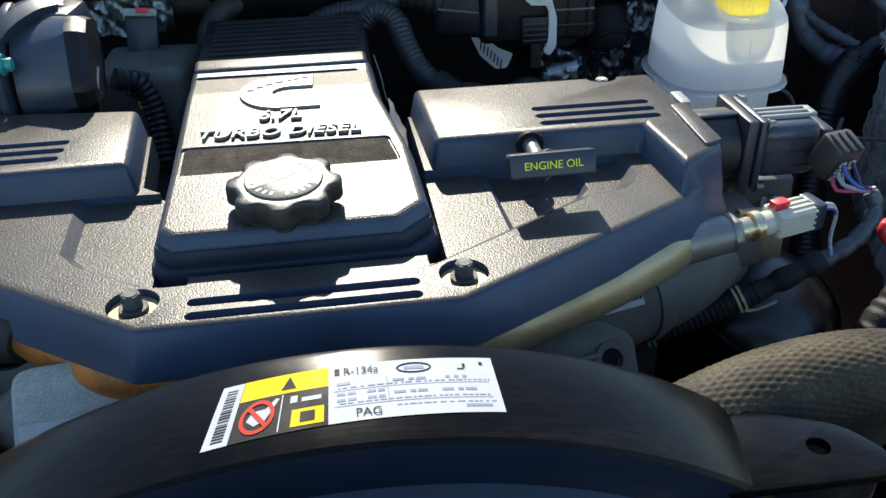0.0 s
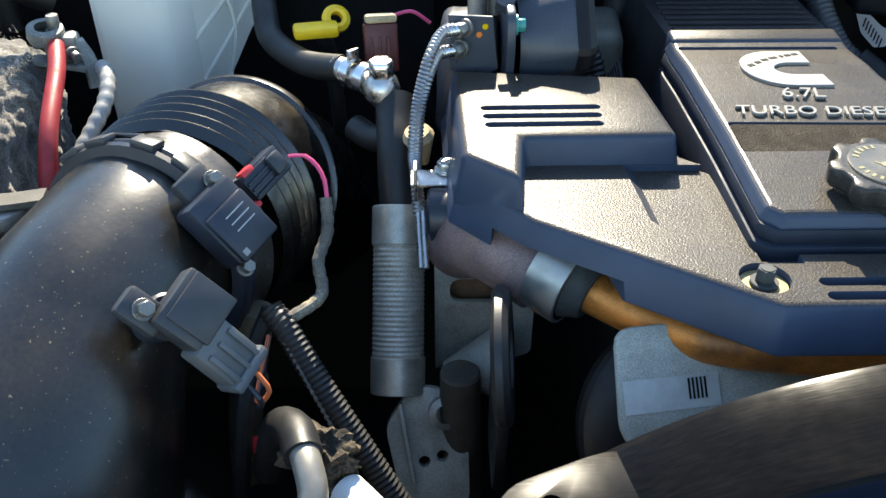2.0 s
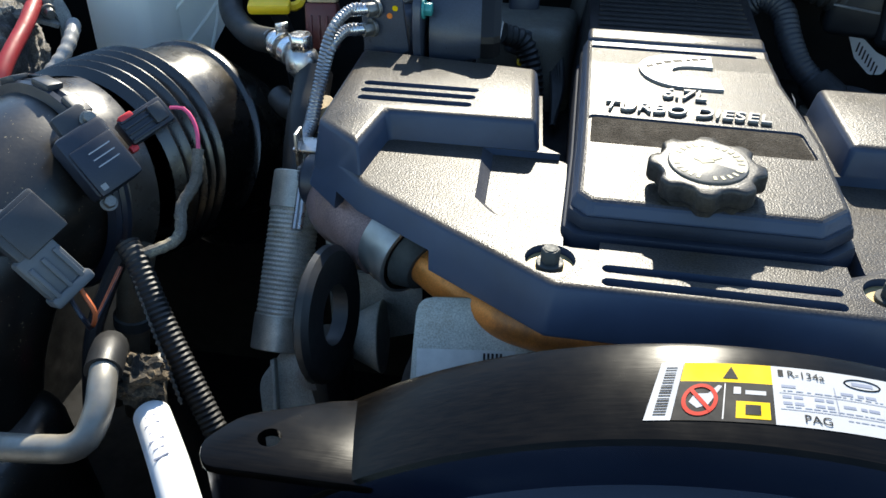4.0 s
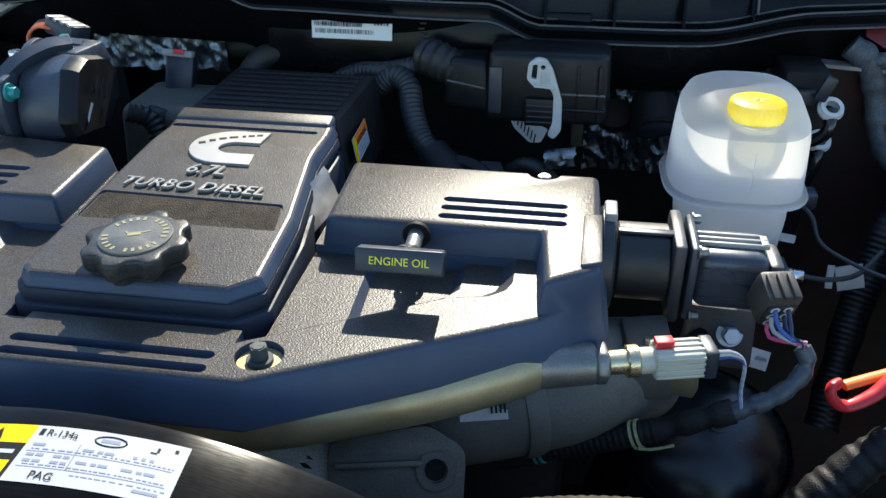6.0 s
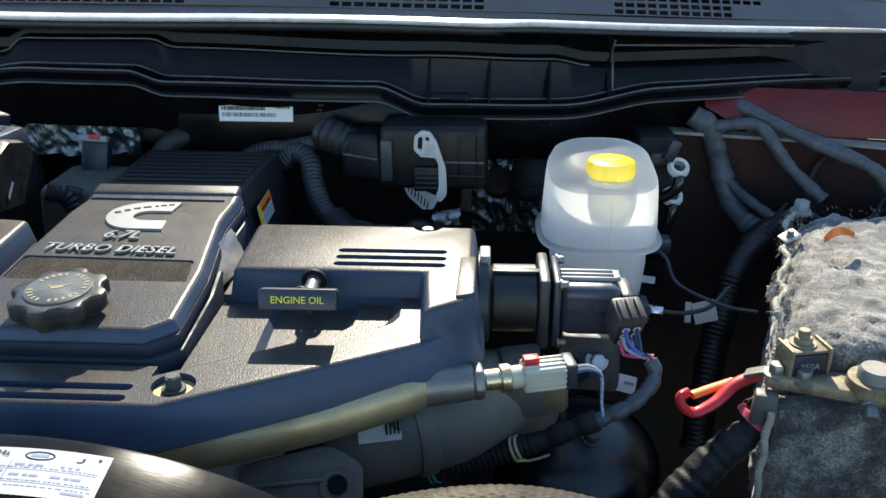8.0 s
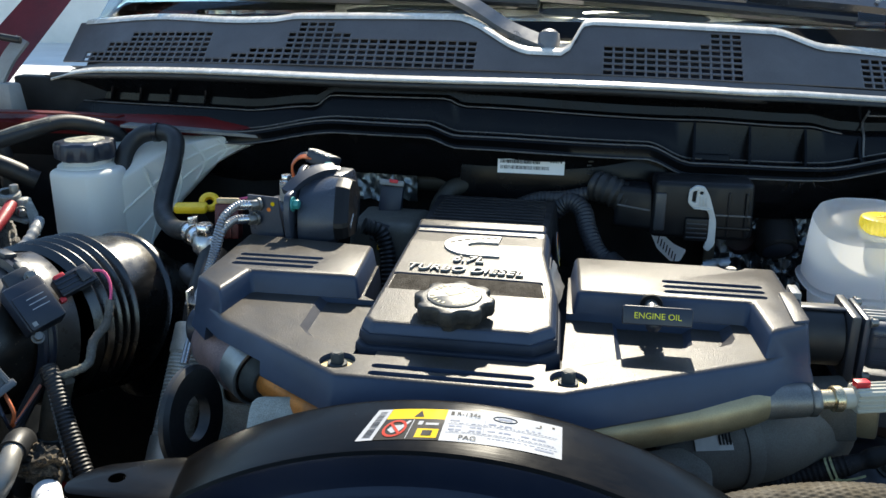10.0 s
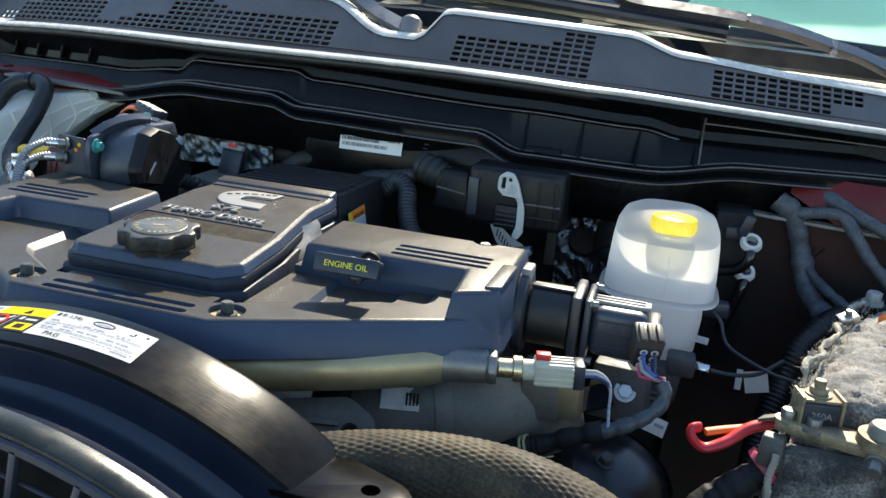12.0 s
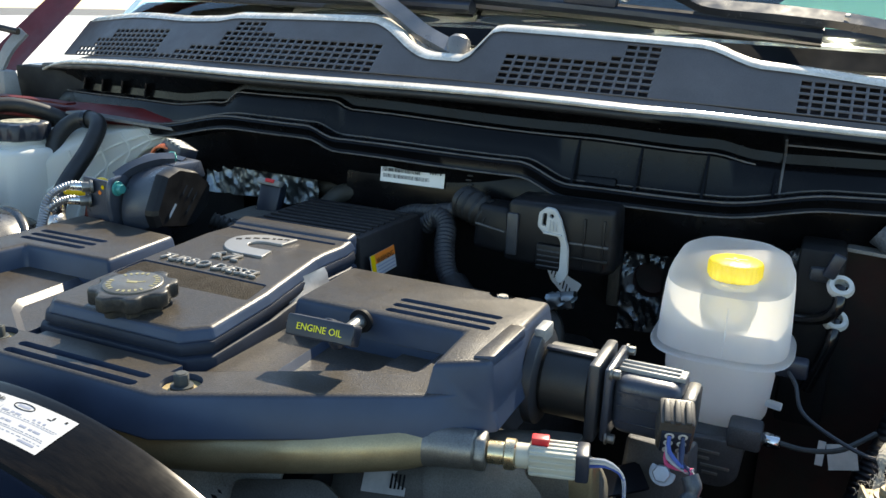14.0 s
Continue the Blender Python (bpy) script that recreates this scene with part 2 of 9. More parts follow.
def milky(name, color, through, tcol, see=0.0, ccol=None):
    """Cloudy plastic that lets light through."""
    m = bpy.data.materials.new(name)
    m.use_nodes = True
    n, ln = m.node_tree.nodes, m.node_tree.links
    b = n["Principled BSDF"]
    b.inputs["Base Color"].default_value = (*color, 1)
    b.inputs["Roughness"].default_value = 0.38
    t = n.new("ShaderNodeBsdfTranslucent")
    t.inputs[0].default_value = (*tcol, 1)
    mix = n.new("ShaderNodeMixShader")
    tx = n.new("ShaderNodeTexNoise")
    tx.inputs["Scale"].default_value, tx.inputs["Detail"].default_value = 22, 4
    tc = n.new("ShaderNodeTexCoord")
    ln.new(tc.outputs["Object"], tx.inputs["Vector"])
    r = n.new("ShaderNodeMapRange")
    r.inputs[3].default_value, r.inputs[4].default_value = through - 0.07, through + 0.07
    ln.new(tx.outputs["Fac"], r.inputs[0])
    ln.new(r.outputs[0], mix.inputs[0])
    ln.new(b.outputs[0], mix.inputs[1])
    ln.new(t.outputs[0], mix.inputs[2])
    clear = n.new("ShaderNodeBsdfTransparent")
    clear.inputs[0].default_value = (*(ccol or tcol), 1)
    mix2 = n.new("ShaderNodeMixShader")
    mix2.inputs[0].default_value = see
    ln.new(mix.outputs[0], mix2.inputs[1])
    ln.new(clear.outputs[0], mix2.inputs[2])
    ln.new(mix2.outputs[0], n["Material Output"].inputs[0])
    return m


MILK = milky("milky reservoir plastic", (0.84, 0.86, 0.90), 0.90, (0.998, 0.99, 0.975), 0.05)
MILKTOP = milky("thin cloudy plastic", (0.80, 0.81, 0.82), 0.93, (0.998, 0.99, 0.975), 0.30)
MILKTANK = milky("cloudy white tank plastic", (0.95, 0.95, 0.90), 0.45, (0.98, 0.97, 0.92), 0.04)
FLUID = milky("pale brake fluid", (0.90, 0.88, 0.90), 0.5, (0.98, 0.965, 0.97), 0.12)

YCAP = milky("yellow cap plastic", (0.95, 0.68, 0.01), 0.60, (1.0, 0.88, 0.10), 0.24, (1.0, 0.97, 0.80))
GLASS = bpy.data.materials.new("windscreen glass")
GLASS.use_nodes = True
_g = GLASS.node_tree.nodes["Principled BSDF"]
_g.inputs["Base Color"].default_value = (0.75, 0.92, 0.86, 1)
_g.inputs["Roughness"].default_value = 0.02
_g.inputs["Transmission Weight"].default_value = 1.0
_g.inputs["IOR"].default_value = 1.5

# ---- building helpers ----
PLACE = {}


def thing(name, base, label, category, group="", kind=""):
    """An empty at a thing's base, which carries its tags and its parts."""
    ob = new(name)
    ob.empty_display_size = 0.02
    ob.location = base
    PLACE[ob] = Vector(base)
    return tagged(ob, label, category, group, kind)


def part(name, bm, material, parent=None, label="", sharp=35.0, flat=False):
    """Links a bmesh, given in world places, as one mesh object under a thing or a part."""
    bmesh.ops.recalc_face_normals(bm, faces=bm.faces)
    lo = Vector([min(v.co[i] for v in bm.verts) for i in range(3)])
    hi = Vector([max(v.co[i] for v in bm.verts) for i in range(3)])
    c = (lo + hi) / 2
    bmesh.ops.translate(bm, verts=bm.verts, vec=-c)
    me = bpy.data.meshes.new(name)
    bm.to_mesh(me)
    bm.free()
    if not flat:
        me.shade_smooth()
        me.set_sharp_from_angle(angle=radians(sharp))
    me.materials.append(material)
    ob = new(name, me)
    if parent:
        ob.parent = parent
    ob.location = c - (PLACE[parent] if parent else Vector((0, 0, 0)))
    PLACE[ob] = c
    if label:
        ob["label"] = label
    return ob


def single(name, bm, material, label, category, group="", kind="", **kw):
    """A thing that is one mesh."""
    return tagged(part(name, bm, material, **kw), label, category, group, kind)


def turn_bm(bm, m):
    bmesh.ops.transform(bm, matrix=m, verts=bm.verts)
    return bm


def join(*bms):
    out = bms[0]
    for b in bms[1:]:
        me = bpy.data.meshes.new("joining")
        b.to_mesh(me)
        b.free()
        out.from_mesh(me)
        bpy.data.meshes.remove(me)
    return out


def soften(bm, width, seg=2, over=30.0):
    """Rounds the sharp edges."""
    bmesh.ops.recalc_face_normals(bm, faces=bm.faces)
    bm.normal_update()
    es = [e for e in bm.edges if len(e.link_faces) == 2 and e.calc_face_angle(0) > radians(over)]
    if es and width > 0:
        bmesh.ops.bevel(bm, geom=es, offset=width, segments=seg, affect="EDGES", profile=0.5, clamp_overlap=True)
    return bm


def box(c, s, bevel=0.0, rot=(0, 0, 0), seg=2):
    """A box by centre, size and turn in degrees, with rounded edges."""
    bm = bmesh.new()
    bmesh.ops.create_cube(bm, size=1, matrix=Matrix.Diagonal((*s, 1)))
    soften(bm, bevel, seg)
    return turn_bm(bm, pose(*c, *rot))


def prism(poly, z0, z1, spread=0.0, bevel=0.0, seg=2):
    """An upright block over a plan; spread: how far its foot stands out beyond its top."""
    bm = bmesh.new()
    n = len(poly)
    pts = [Vector((p[0], p[1])) for p in poly]
    area = sum(pts[i].cross(pts[(i + 1) % n]) for i in range(n)) if n else 0
    if area < 0:
        pts.reverse()
    low = []
    for i, p in enumerate(pts):
        a, b = (p - pts[i - 1]).normalized(), (pts[(i + 1) % n] - p).normalized()
        na, nb = Vector((a.y, -a.x)), Vector((b.y, -b.x))
        d = (na + nb)
        d = d / max(d.dot(na), 0.35)
        low.append(p + d * spread)
    top = [bm.verts.new((p.x, p.y, z1)) for p in pts]
    bot = [bm.verts.new((p.x, p.y, z0)) for p in low]
    bm.faces.new(top)
    bm.faces.new(bot[::-1])
    for i in range(n):
        j = (i + 1) % n
        bm.faces.new((bot[i], bot[j], top[j], top[i]))
    return soften(bm, bevel, seg)


def round_poly(poly, r, n=4):
    """A plan with its corners rounded by about r."""
    out, k = [], len(poly)
    for i, p in enumerate(poly):
        p, a, b = Vector(p), Vector(poly[i - 1]), Vector(poly[(i + 1) % k])
        da, db = (a - p), (b - p)
        q = min(r, da.length * 0.45, db.length * 0.45)
        s, e = p + da.normalized() * q, p + db.normalized() * q
        for t in range(n + 1):
            u = t / n
            out.append(((1 - u) ** 2 * s + 2 * u * (1 - u) * p + u * u * e)[:])
    return out


def lathe(profile, seg=32, m=None, start=0.0, sweep=360.0):
    """A turned shape about z from (radius, height) pairs."""
    bm = bmesh.new()
    closed = sweep >= 360
    k = seg if closed else seg + 1
    rings = []
    for r, z in profile:
        if r < 1e-6 and closed:
            rings.append([bm.verts.new((0, 0, z))])
        else:
            rings.append([bm.verts.new((r * math.cos(a), r * math.sin(a), z)) for a in (radians(start + sweep * i / seg) for i in range(k))])
    for a, b in zip(rings, rings[1:]):
        for i in range(seg):
            j = (i + 1) % k
            if len(a) == 1 and len(b) == 1:
                continue
            if len(a) == 1:
                bm.faces.new((a[0], b[i], b[j]))
            elif len(b) == 1:
                bm.faces.new((a[i], a[j], b[0]))
            else:
                bm.faces.new((a[i], a[j], b[j], b[i]))
    return turn_bm(bm, m) if m else bm


def along(a, b):
    """A pose at a whose z axis runs towards b."""
    a, b = Vector(a), Vector(b)
    return Matrix.Translation(a) @ (b - a).to_track_quat("Z", "Y").to_matrix().to_4x4()


def rod(a, b, r, r2=None, seg=24, bevel=0.0):
    """A round bar from a to b with chamfered ends."""
    L = (Vector(b) - Vector(a)).length
    r2 = r if r2 is None else r2
    e = bevel or min(r, L) * 0.12
    return lathe([(0, 0), (r - e, 0), (r, e), (r2, L - e), (r2 - e, L), (0, L)], seg, along(a, b))


def hexnut(a, b, r, flange=0.0):
    """A hexagon head from a to b, with an optional round flange at its foot."""
    L = (Vector(b) - Vector(a)).length
    bm = bmesh.new()
    v0 = [bm.verts.new((r * math.cos(radians(60 * i)), r * math.sin(radians(60 * i)), 0)) for i in range(6)]
    v1 = [bm.verts.new((r * math.cos(radians(60 * i)), r * math.sin(radians(60 * i)), L)) for i in range(6)]
    bm.faces.new(v0[::-1])
    bm.faces.new(v1)
    for i in range(6):
        bm.faces.new((v0[i], v0[(i + 1) % 6], v1[(i + 1) % 6], v1[i]))
    soften(bm, r * 0.1, 1)
    turn_bm(bm, along(a, b))
    if flange:
        d = (Vector(b) - Vector(a)).normalized()
        bm = join(bm, rod(a, Vector(a) + d * L * 0.25, flange, seg=20))
    return bm


def smooth_path(pts, step=0.006):
    """A curve through the points, in even steps."""
    pts = [Vector(p) for p in pts]
    if len(pts) == 2:
        dense = [pts[0].lerp(pts[1], i / 40) for i in range(41)]
    else:
        ext = [pts[0] * 2 - pts[1]] + pts + [pts[-1] * 2 - pts[-2]]
        dense = []
        for i in range(1, len(ext) - 2):
            p0, p1, p2, p3 = ext[i - 1:i + 3]
            for k in range(40):
                t = k / 40
                dense.append(0.5 * (2 * p1 + (p2 - p0) * t + (2 * p0 - 5 * p1 + 4 * p2 - p3) * t * t + (3 * p1 - p0 - 3 * p2 + p3) * t ** 3))
        dense.append(pts[-1])
    run = [0.0]
    for a, b in zip(dense, dense[1:]):
        run.append(run[-1] + (b - a).length)
    total = run[-1]
    n = max(2, round(total / step))
    xs = np.array([p[:] for p in dense])
    s = np.linspace(0, total, n + 1)
    return [Vector([float(np.interp(u, run, xs[:, k])) for k in range(3)]) for u in s], s


def tube(pts, r, seg=14, step=0.006, ridge=0.0, pitch=0.006, squash=1.0, shape=None, caps=True):
    """A hose through points; ridge: depth of its rings at that pitch; shape: radius factor by fraction of its length."""
    if ridge:
        step = min(step, pitch / 4)
    path, s = smooth_path(pts, step)
    bm = bmesh.new()
    up = Vector((0, 0, 1))
    t0 = (path[1] - path[0]).normalized()
    if abs(t0.dot(up)) > 0.9:
        up = Vector((0, 1, 0))
    nrm = (up - t0 * up.dot(t0)).normalized()
    rings = []
    for i, p in enumerate(path):
        t = (path[min(i + 1, len(path) - 1)] - path[max(i - 1, 0)]).normalized()
        nrm = (nrm - t * nrm.dot(t)).normalized()
        side = t.cross(nrm)
        q = r
        if ridge:
            q += ridge * (0.5 + 0.5 * math.cos(2 * math.pi * s[i] / pitch)) - ridge * 0.5
        if shape:
            q *= shape(s[i] / s[-1])
        rings.append([bm.verts.new(p + nrm * q * squash * math.cos(a) + side * q * math.sin(a)) for a in (2 * math.pi * k / seg for k in range(seg))])
    for a, b in zip(rings, rings[1:]):
        for k in range(seg):
            bm.faces.new((a[k], a[(k + 1) % seg], b[(k + 1) % seg], b[k]))
    if caps:
        bm.faces.new(rings[0][::-1])
        bm.faces.new(rings[-1])
    return bm


def swept(pts, profile, seg=48):
    """A turned profile of (length, radius) pairs carried along a curve."""
    path, s = smooth_path(pts, 0.002)
    xs = np.array([p[:] for p in path])

    def at(u):
        return Vector([float(np.interp(u, s, xs[:, k])) for k in range(3)])

    bm = bmesh.new()
    rings = []
    for u, r in profile:
        p, t = at(u), (at(min(u + 0.006, s[-1])) - at(max(u - 0.006, 0.0))).normalized()
        a = (Vector((0, 0, 1)) - t * t.z).normalized()
        b = t.cross(a)
        rings.append([bm.verts.new(p + a * r * math.cos(w) + b * r * math.sin(w)) for w in (2 * math.pi * k / seg for k in range(seg))])
    for u, v in zip(rings, rings[1:]):
        for k in range(seg):
            bm.faces.new((u[k], u[(k + 1) % seg], v[(k + 1) % seg], v[k]))
    return bm


def woven(pts, r, depth, pitch, count):
    """A hose with a diamond weave of small bumps."""
    path, s = smooth_path(pts, pitch / 4)
    bm = bmesh.new()
    rings = []
    seg = count * 4
    for i, p in enumerate(path):
        t = (path[min(i + 1, len(path) - 1)] - path[max(i - 1, 0)]).normalized()
        a = (Vector((0, 0, 1)) - t * t.z).normalized()
        b = t.cross(a)
        ring = []
        for k in range(seg):
            w = 2 * math.pi * k / seg
            h = abs(math.sin(count * w / 2 + math.pi * s[i] / pitch / 2) * math.sin(count * w / 2 - math.pi * s[i] / pitch / 2))
            q = r + depth * (h - 0.5)
            ring.append(bm.verts.new(p + a * q * math.cos(w) + b * q * math.sin(w)))
        rings.append(ring)
    for u, v in zip(rings, rings[1:]):
        for k in range(seg):
            bm.faces.new((u[k], u[(k + 1) % seg], v[(k + 1) % seg], v[k]))
    return bm


def ribbon(pts, width, thick, up=(0, 0, 1), step=0.008):
    """A flat strip through points."""
    path, _ = smooth_path(pts, step)
    bm = bmesh.new()
    rows = []
    for i, p in enumerate(path):
        t = (path[min(i + 1, len(path) - 1)] - path[max(i - 1, 0)]).normalized()
        side = t.cross(Vector(up)).normalized()
        n = side.cross(t)
        rows.append([bm.verts.new(p + side * a * width / 2 + n * b * thick / 2) for a, b in ((-1, -1), (1, -1), (1, 1), (-1, 1))])
    for a, b in zip(rows, rows[1:]):
        for k in range(4):
            bm.faces.new((a[k], a[(k + 1) % 4], b[(k + 1) % 4], b[k]))
    bm.faces.new(rows[0][::-1])
    bm.faces.new(rows[-1])
    return bm


def carve(bm, *cutters, how="DIFFERENCE"):
    """bm with each cutter taken out of it."""
    def temp(b):
        me = bpy.data.meshes.new("carving")
        bmesh.ops.recalc_face_normals(b, faces=b.faces)
        b.to_mesh(me)
        b.free()
        return new("carving", me)

    ob = temp(bm)
    others = []
    for c in cutters:
        o = temp(c)
        others.append(o)
        md = ob.modifiers.new("cut", "BOOLEAN")
        md.operation, md.object, md.solver = how, o, "EXACT"
    bpy.context.view_layer.update()
    got = bpy.data.meshes.new_from_object(ob.evaluated_get(bpy.context.evaluated_depsgraph_get()))
    out = bmesh.new()
    out.from_mesh(got)
    for o in (ob, *others):
        me = o.data
        bpy.data.objects.remove(o)
        bpy.data.meshes.remove(me)
    bpy.data.meshes.remove(got)
    bmesh.ops.remove_doubles(out, verts=out.verts, dist=1e-5)
    bmesh.ops.dissolve_degenerate(out, dist=1e-5, edges=out.edges)
    return out


def letters(text, size, depth, m, align="CENTER"):
    """Raised letters in the built-in font, lying in the x-y plane of m."""
    cu = bpy.data.curves.new("letters", "FONT")
    cu.body, cu.size, cu.extrude, cu.align_x, cu.align_y = text, size, depth / 2, align, "CENTER"
    cu.resolution_u = 3
    ob = new("letters", cu)
    bpy.context.view_layer.update()
    me = bpy.data.meshes.new_from_object(ob.evaluated_get(bpy.context.evaluated_depsgraph_get()))
    bm = bmesh.new()
    bm.from_mesh(me)
    bpy.data.objects.remove(ob)
    bpy.data.curves.remove(cu)
    bpy.data.meshes.remove(me)
    bmesh.ops.remove_doubles(bm, verts=bm.verts, dist=1e-6)
    return turn_bm(bm, m)


def rounded_edges(ob, width, seg=2, angle=35):
    md = ob.modifiers.new("rounded edges", "BEVEL")
    md.width, md.segments, md.limit_method, md.angle_limit = width, seg, "ANGLE", radians(angle)
    md.harden_normals = False
    return ob


def slab_slot(a, b, w, z0, z1):
    """A round-ended slot cutter from plan point a to b."""
    a, b = Vector(a), Vector(b)
    d = (b - a).normalized()
    nn = Vector((-d.y, d.x))
    pts = []
    for k in range(7):
        t = math.pi * k / 6
        pts.append(b + (d * math.sin(t) + nn * -math.cos(t)) * w / 2)
    for k in range(7):
        t = math.pi * k / 6
        pts.append(a + (-d * math.sin(t) + nn * math.cos(t)) * w / 2)
    return prism([p[:] for p in pts], z0, z1)


def ease(x, xs, ys):
    """A smooth run through a table."""
    i = max(0, min(len(xs) - 2, int(np.searchsorted(xs, x)) - 1))
    u = min(1.0, max(0.0, (x - xs[i]) / (xs[i + 1] - xs[i])))
    return ys[i] + (ys[i + 1] - ys[i]) * u * u * (3 - 2 * u)

def sheet(rows):
    """A mesh over rows of points."""
    bm = bmesh.new()
    vs = [[bm.verts.new(p) for p in r] for r in rows]
    for a, b in zip(vs, vs[1:]):
        for i in range(len(a) - 1):
            bm.faces.new((a[i], a[i + 1], b[i + 1], b[i]))
    return bm


def creased(c, size, seed):
    """A sheet of foil with sharp folds, over a corner c and a size."""
    nx, nz = max(8, int(size[0] / 0.0022)), max(8, int(size[2] / 0.0022))
    rows = []
    for i in range(nx + 1):
        row = []
        for j in range(nz + 1):
            u, v = i / nx * size[0], j / nz * size[2]
            q = Vector((u, v, seed))
            h = 0.0
            for f, w in ((26, 1.0), (58, 0.7), (120, 0.4)):
                h += w * (1 - 2 * abs(noise.noise(Vector((q.x * f, q.y * f * 0.55 + q.x * f * 0.4, seed + f)))))
            row.append((c[0] + u, c[1] - h * size[1] * 0.5, c[2] + v + 0.006 * noise.noise(Vector((u * 30, seed, 0)))))
        rows.append(row)
    return sheet(rows)


def knot(c, r, seed):
    """A ragged lump of fibre."""
    bm = bmesh.new()
    bmesh.ops.create_icosphere(bm, subdivisions=4, radius=1.0)
    for v in bm.verts:
        k = 1 + 0.45 * noise.noise(v.co * 2.2 + Vector((seed, 0, 0))) + 0.35 * noise.noise(v.co * 6 + Vector((0, seed, 0)))
        v.co = Vector(c) + Vector((v.co.x * r[0], v.co.y * r[1], v.co.z * r[2])) * k
    return bm


# ---- the setting: ground, engine bay, cowl, windscreen ----
g = bmesh.new()
bmesh.ops.create_grid(g, x_segments=8, y_segments=8, size=60)
single("ground", g, ASPHALT, "grey asphalt ground round the truck", "ground", kind="structure")
single("driveway", box((-21.4, 20, 0.004), (40, 60, 0.016)), PALEWALL, "pale sunlit concrete driveway", "driveway", kind="structure")

# inner walls of the bay; the wings' black carries the cavity's shade in colour
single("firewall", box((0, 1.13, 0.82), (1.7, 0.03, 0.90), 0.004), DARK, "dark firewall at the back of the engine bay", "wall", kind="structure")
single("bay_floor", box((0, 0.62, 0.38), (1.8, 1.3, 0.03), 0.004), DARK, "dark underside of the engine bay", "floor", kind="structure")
single("inner_wing_left", box((-0.92, 0.60, 0.74), (0.03, 1.2, 0.75), 0.006), DARK, "inner wing blackened for cavity shade", "wall", kind="structure")
single("inner_wing_right", box((0.98, 0.60, 0.74), (0.03, 1.2, 0.75), 0.006), DARK, "inner wing blackened for cavity shade", "wall", kind="structure")


# ---- cowl ----
COWL_X = [-0.80, -0.62, -0.45, -0.40, -0.345, -0.10, 0.022, 0.066, 0.098, 0.36, 0.44, 0.62, 0.95]
COWL_H = [0.088, 0.096, 0.087, 0.088, 0.096, 0.098, 0.036, 0.036, 0.096, 0.094, 0.068, 0.058, 0.046]


def cowl_y(x):
    return 1.022 + 0.26 * x * x - 0.02 * abs(x)


def cowl_z(x):
    return 1.306 - 0.045 * x * x - 0.010 * x


def cowl_top(x):
    return ease(x, COWL_X, COWL_H)


def on_cowl(x, h, out=0.0):
    """A place on the cowl panel: h metres up its slope from the front edge."""
    return Vector((x, cowl_y(x) + 0.008 + 0.79 * h - 0.655 * out, cowl_z(x) + 0.003 + 0.685 * h + 0.755 * out))


PITCH, ROWH = 0.0150, 0.0108
# stretches of the vent lattice: from x, to x, first row, last row
VENTS = [(-0.750, -0.700, 1, 2), (-0.700, -0.665, 1, 4), (-0.665, -0.490, 1, 6), (-0.490, -0.450, 1, 1), (-0.450, -0.415, 1, 2), (-0.415, -0.362, 1, 3),
         (-0.362, -0.345, 1, 6), (-0.345, -0.283, 1, 8), (-0.283, -0.257, 1, 6), (-0.257, -0.060, 1, 5), (0.122, 0.262, 1, 5), (0.262, 0.277, 1, 6), (0.277, 0.322, 1, 8), (0.485, 0.645, 1, 5), (0.645, 0.692, 3, 5)]


def vent_hole(i, j):
    """Whether a cell of the cowl lattice is open."""
    x = (i + 0.5) * PITCH
    return any(a <= x < b and lo <= j <= hi for a, b, lo, hi in VENTS)


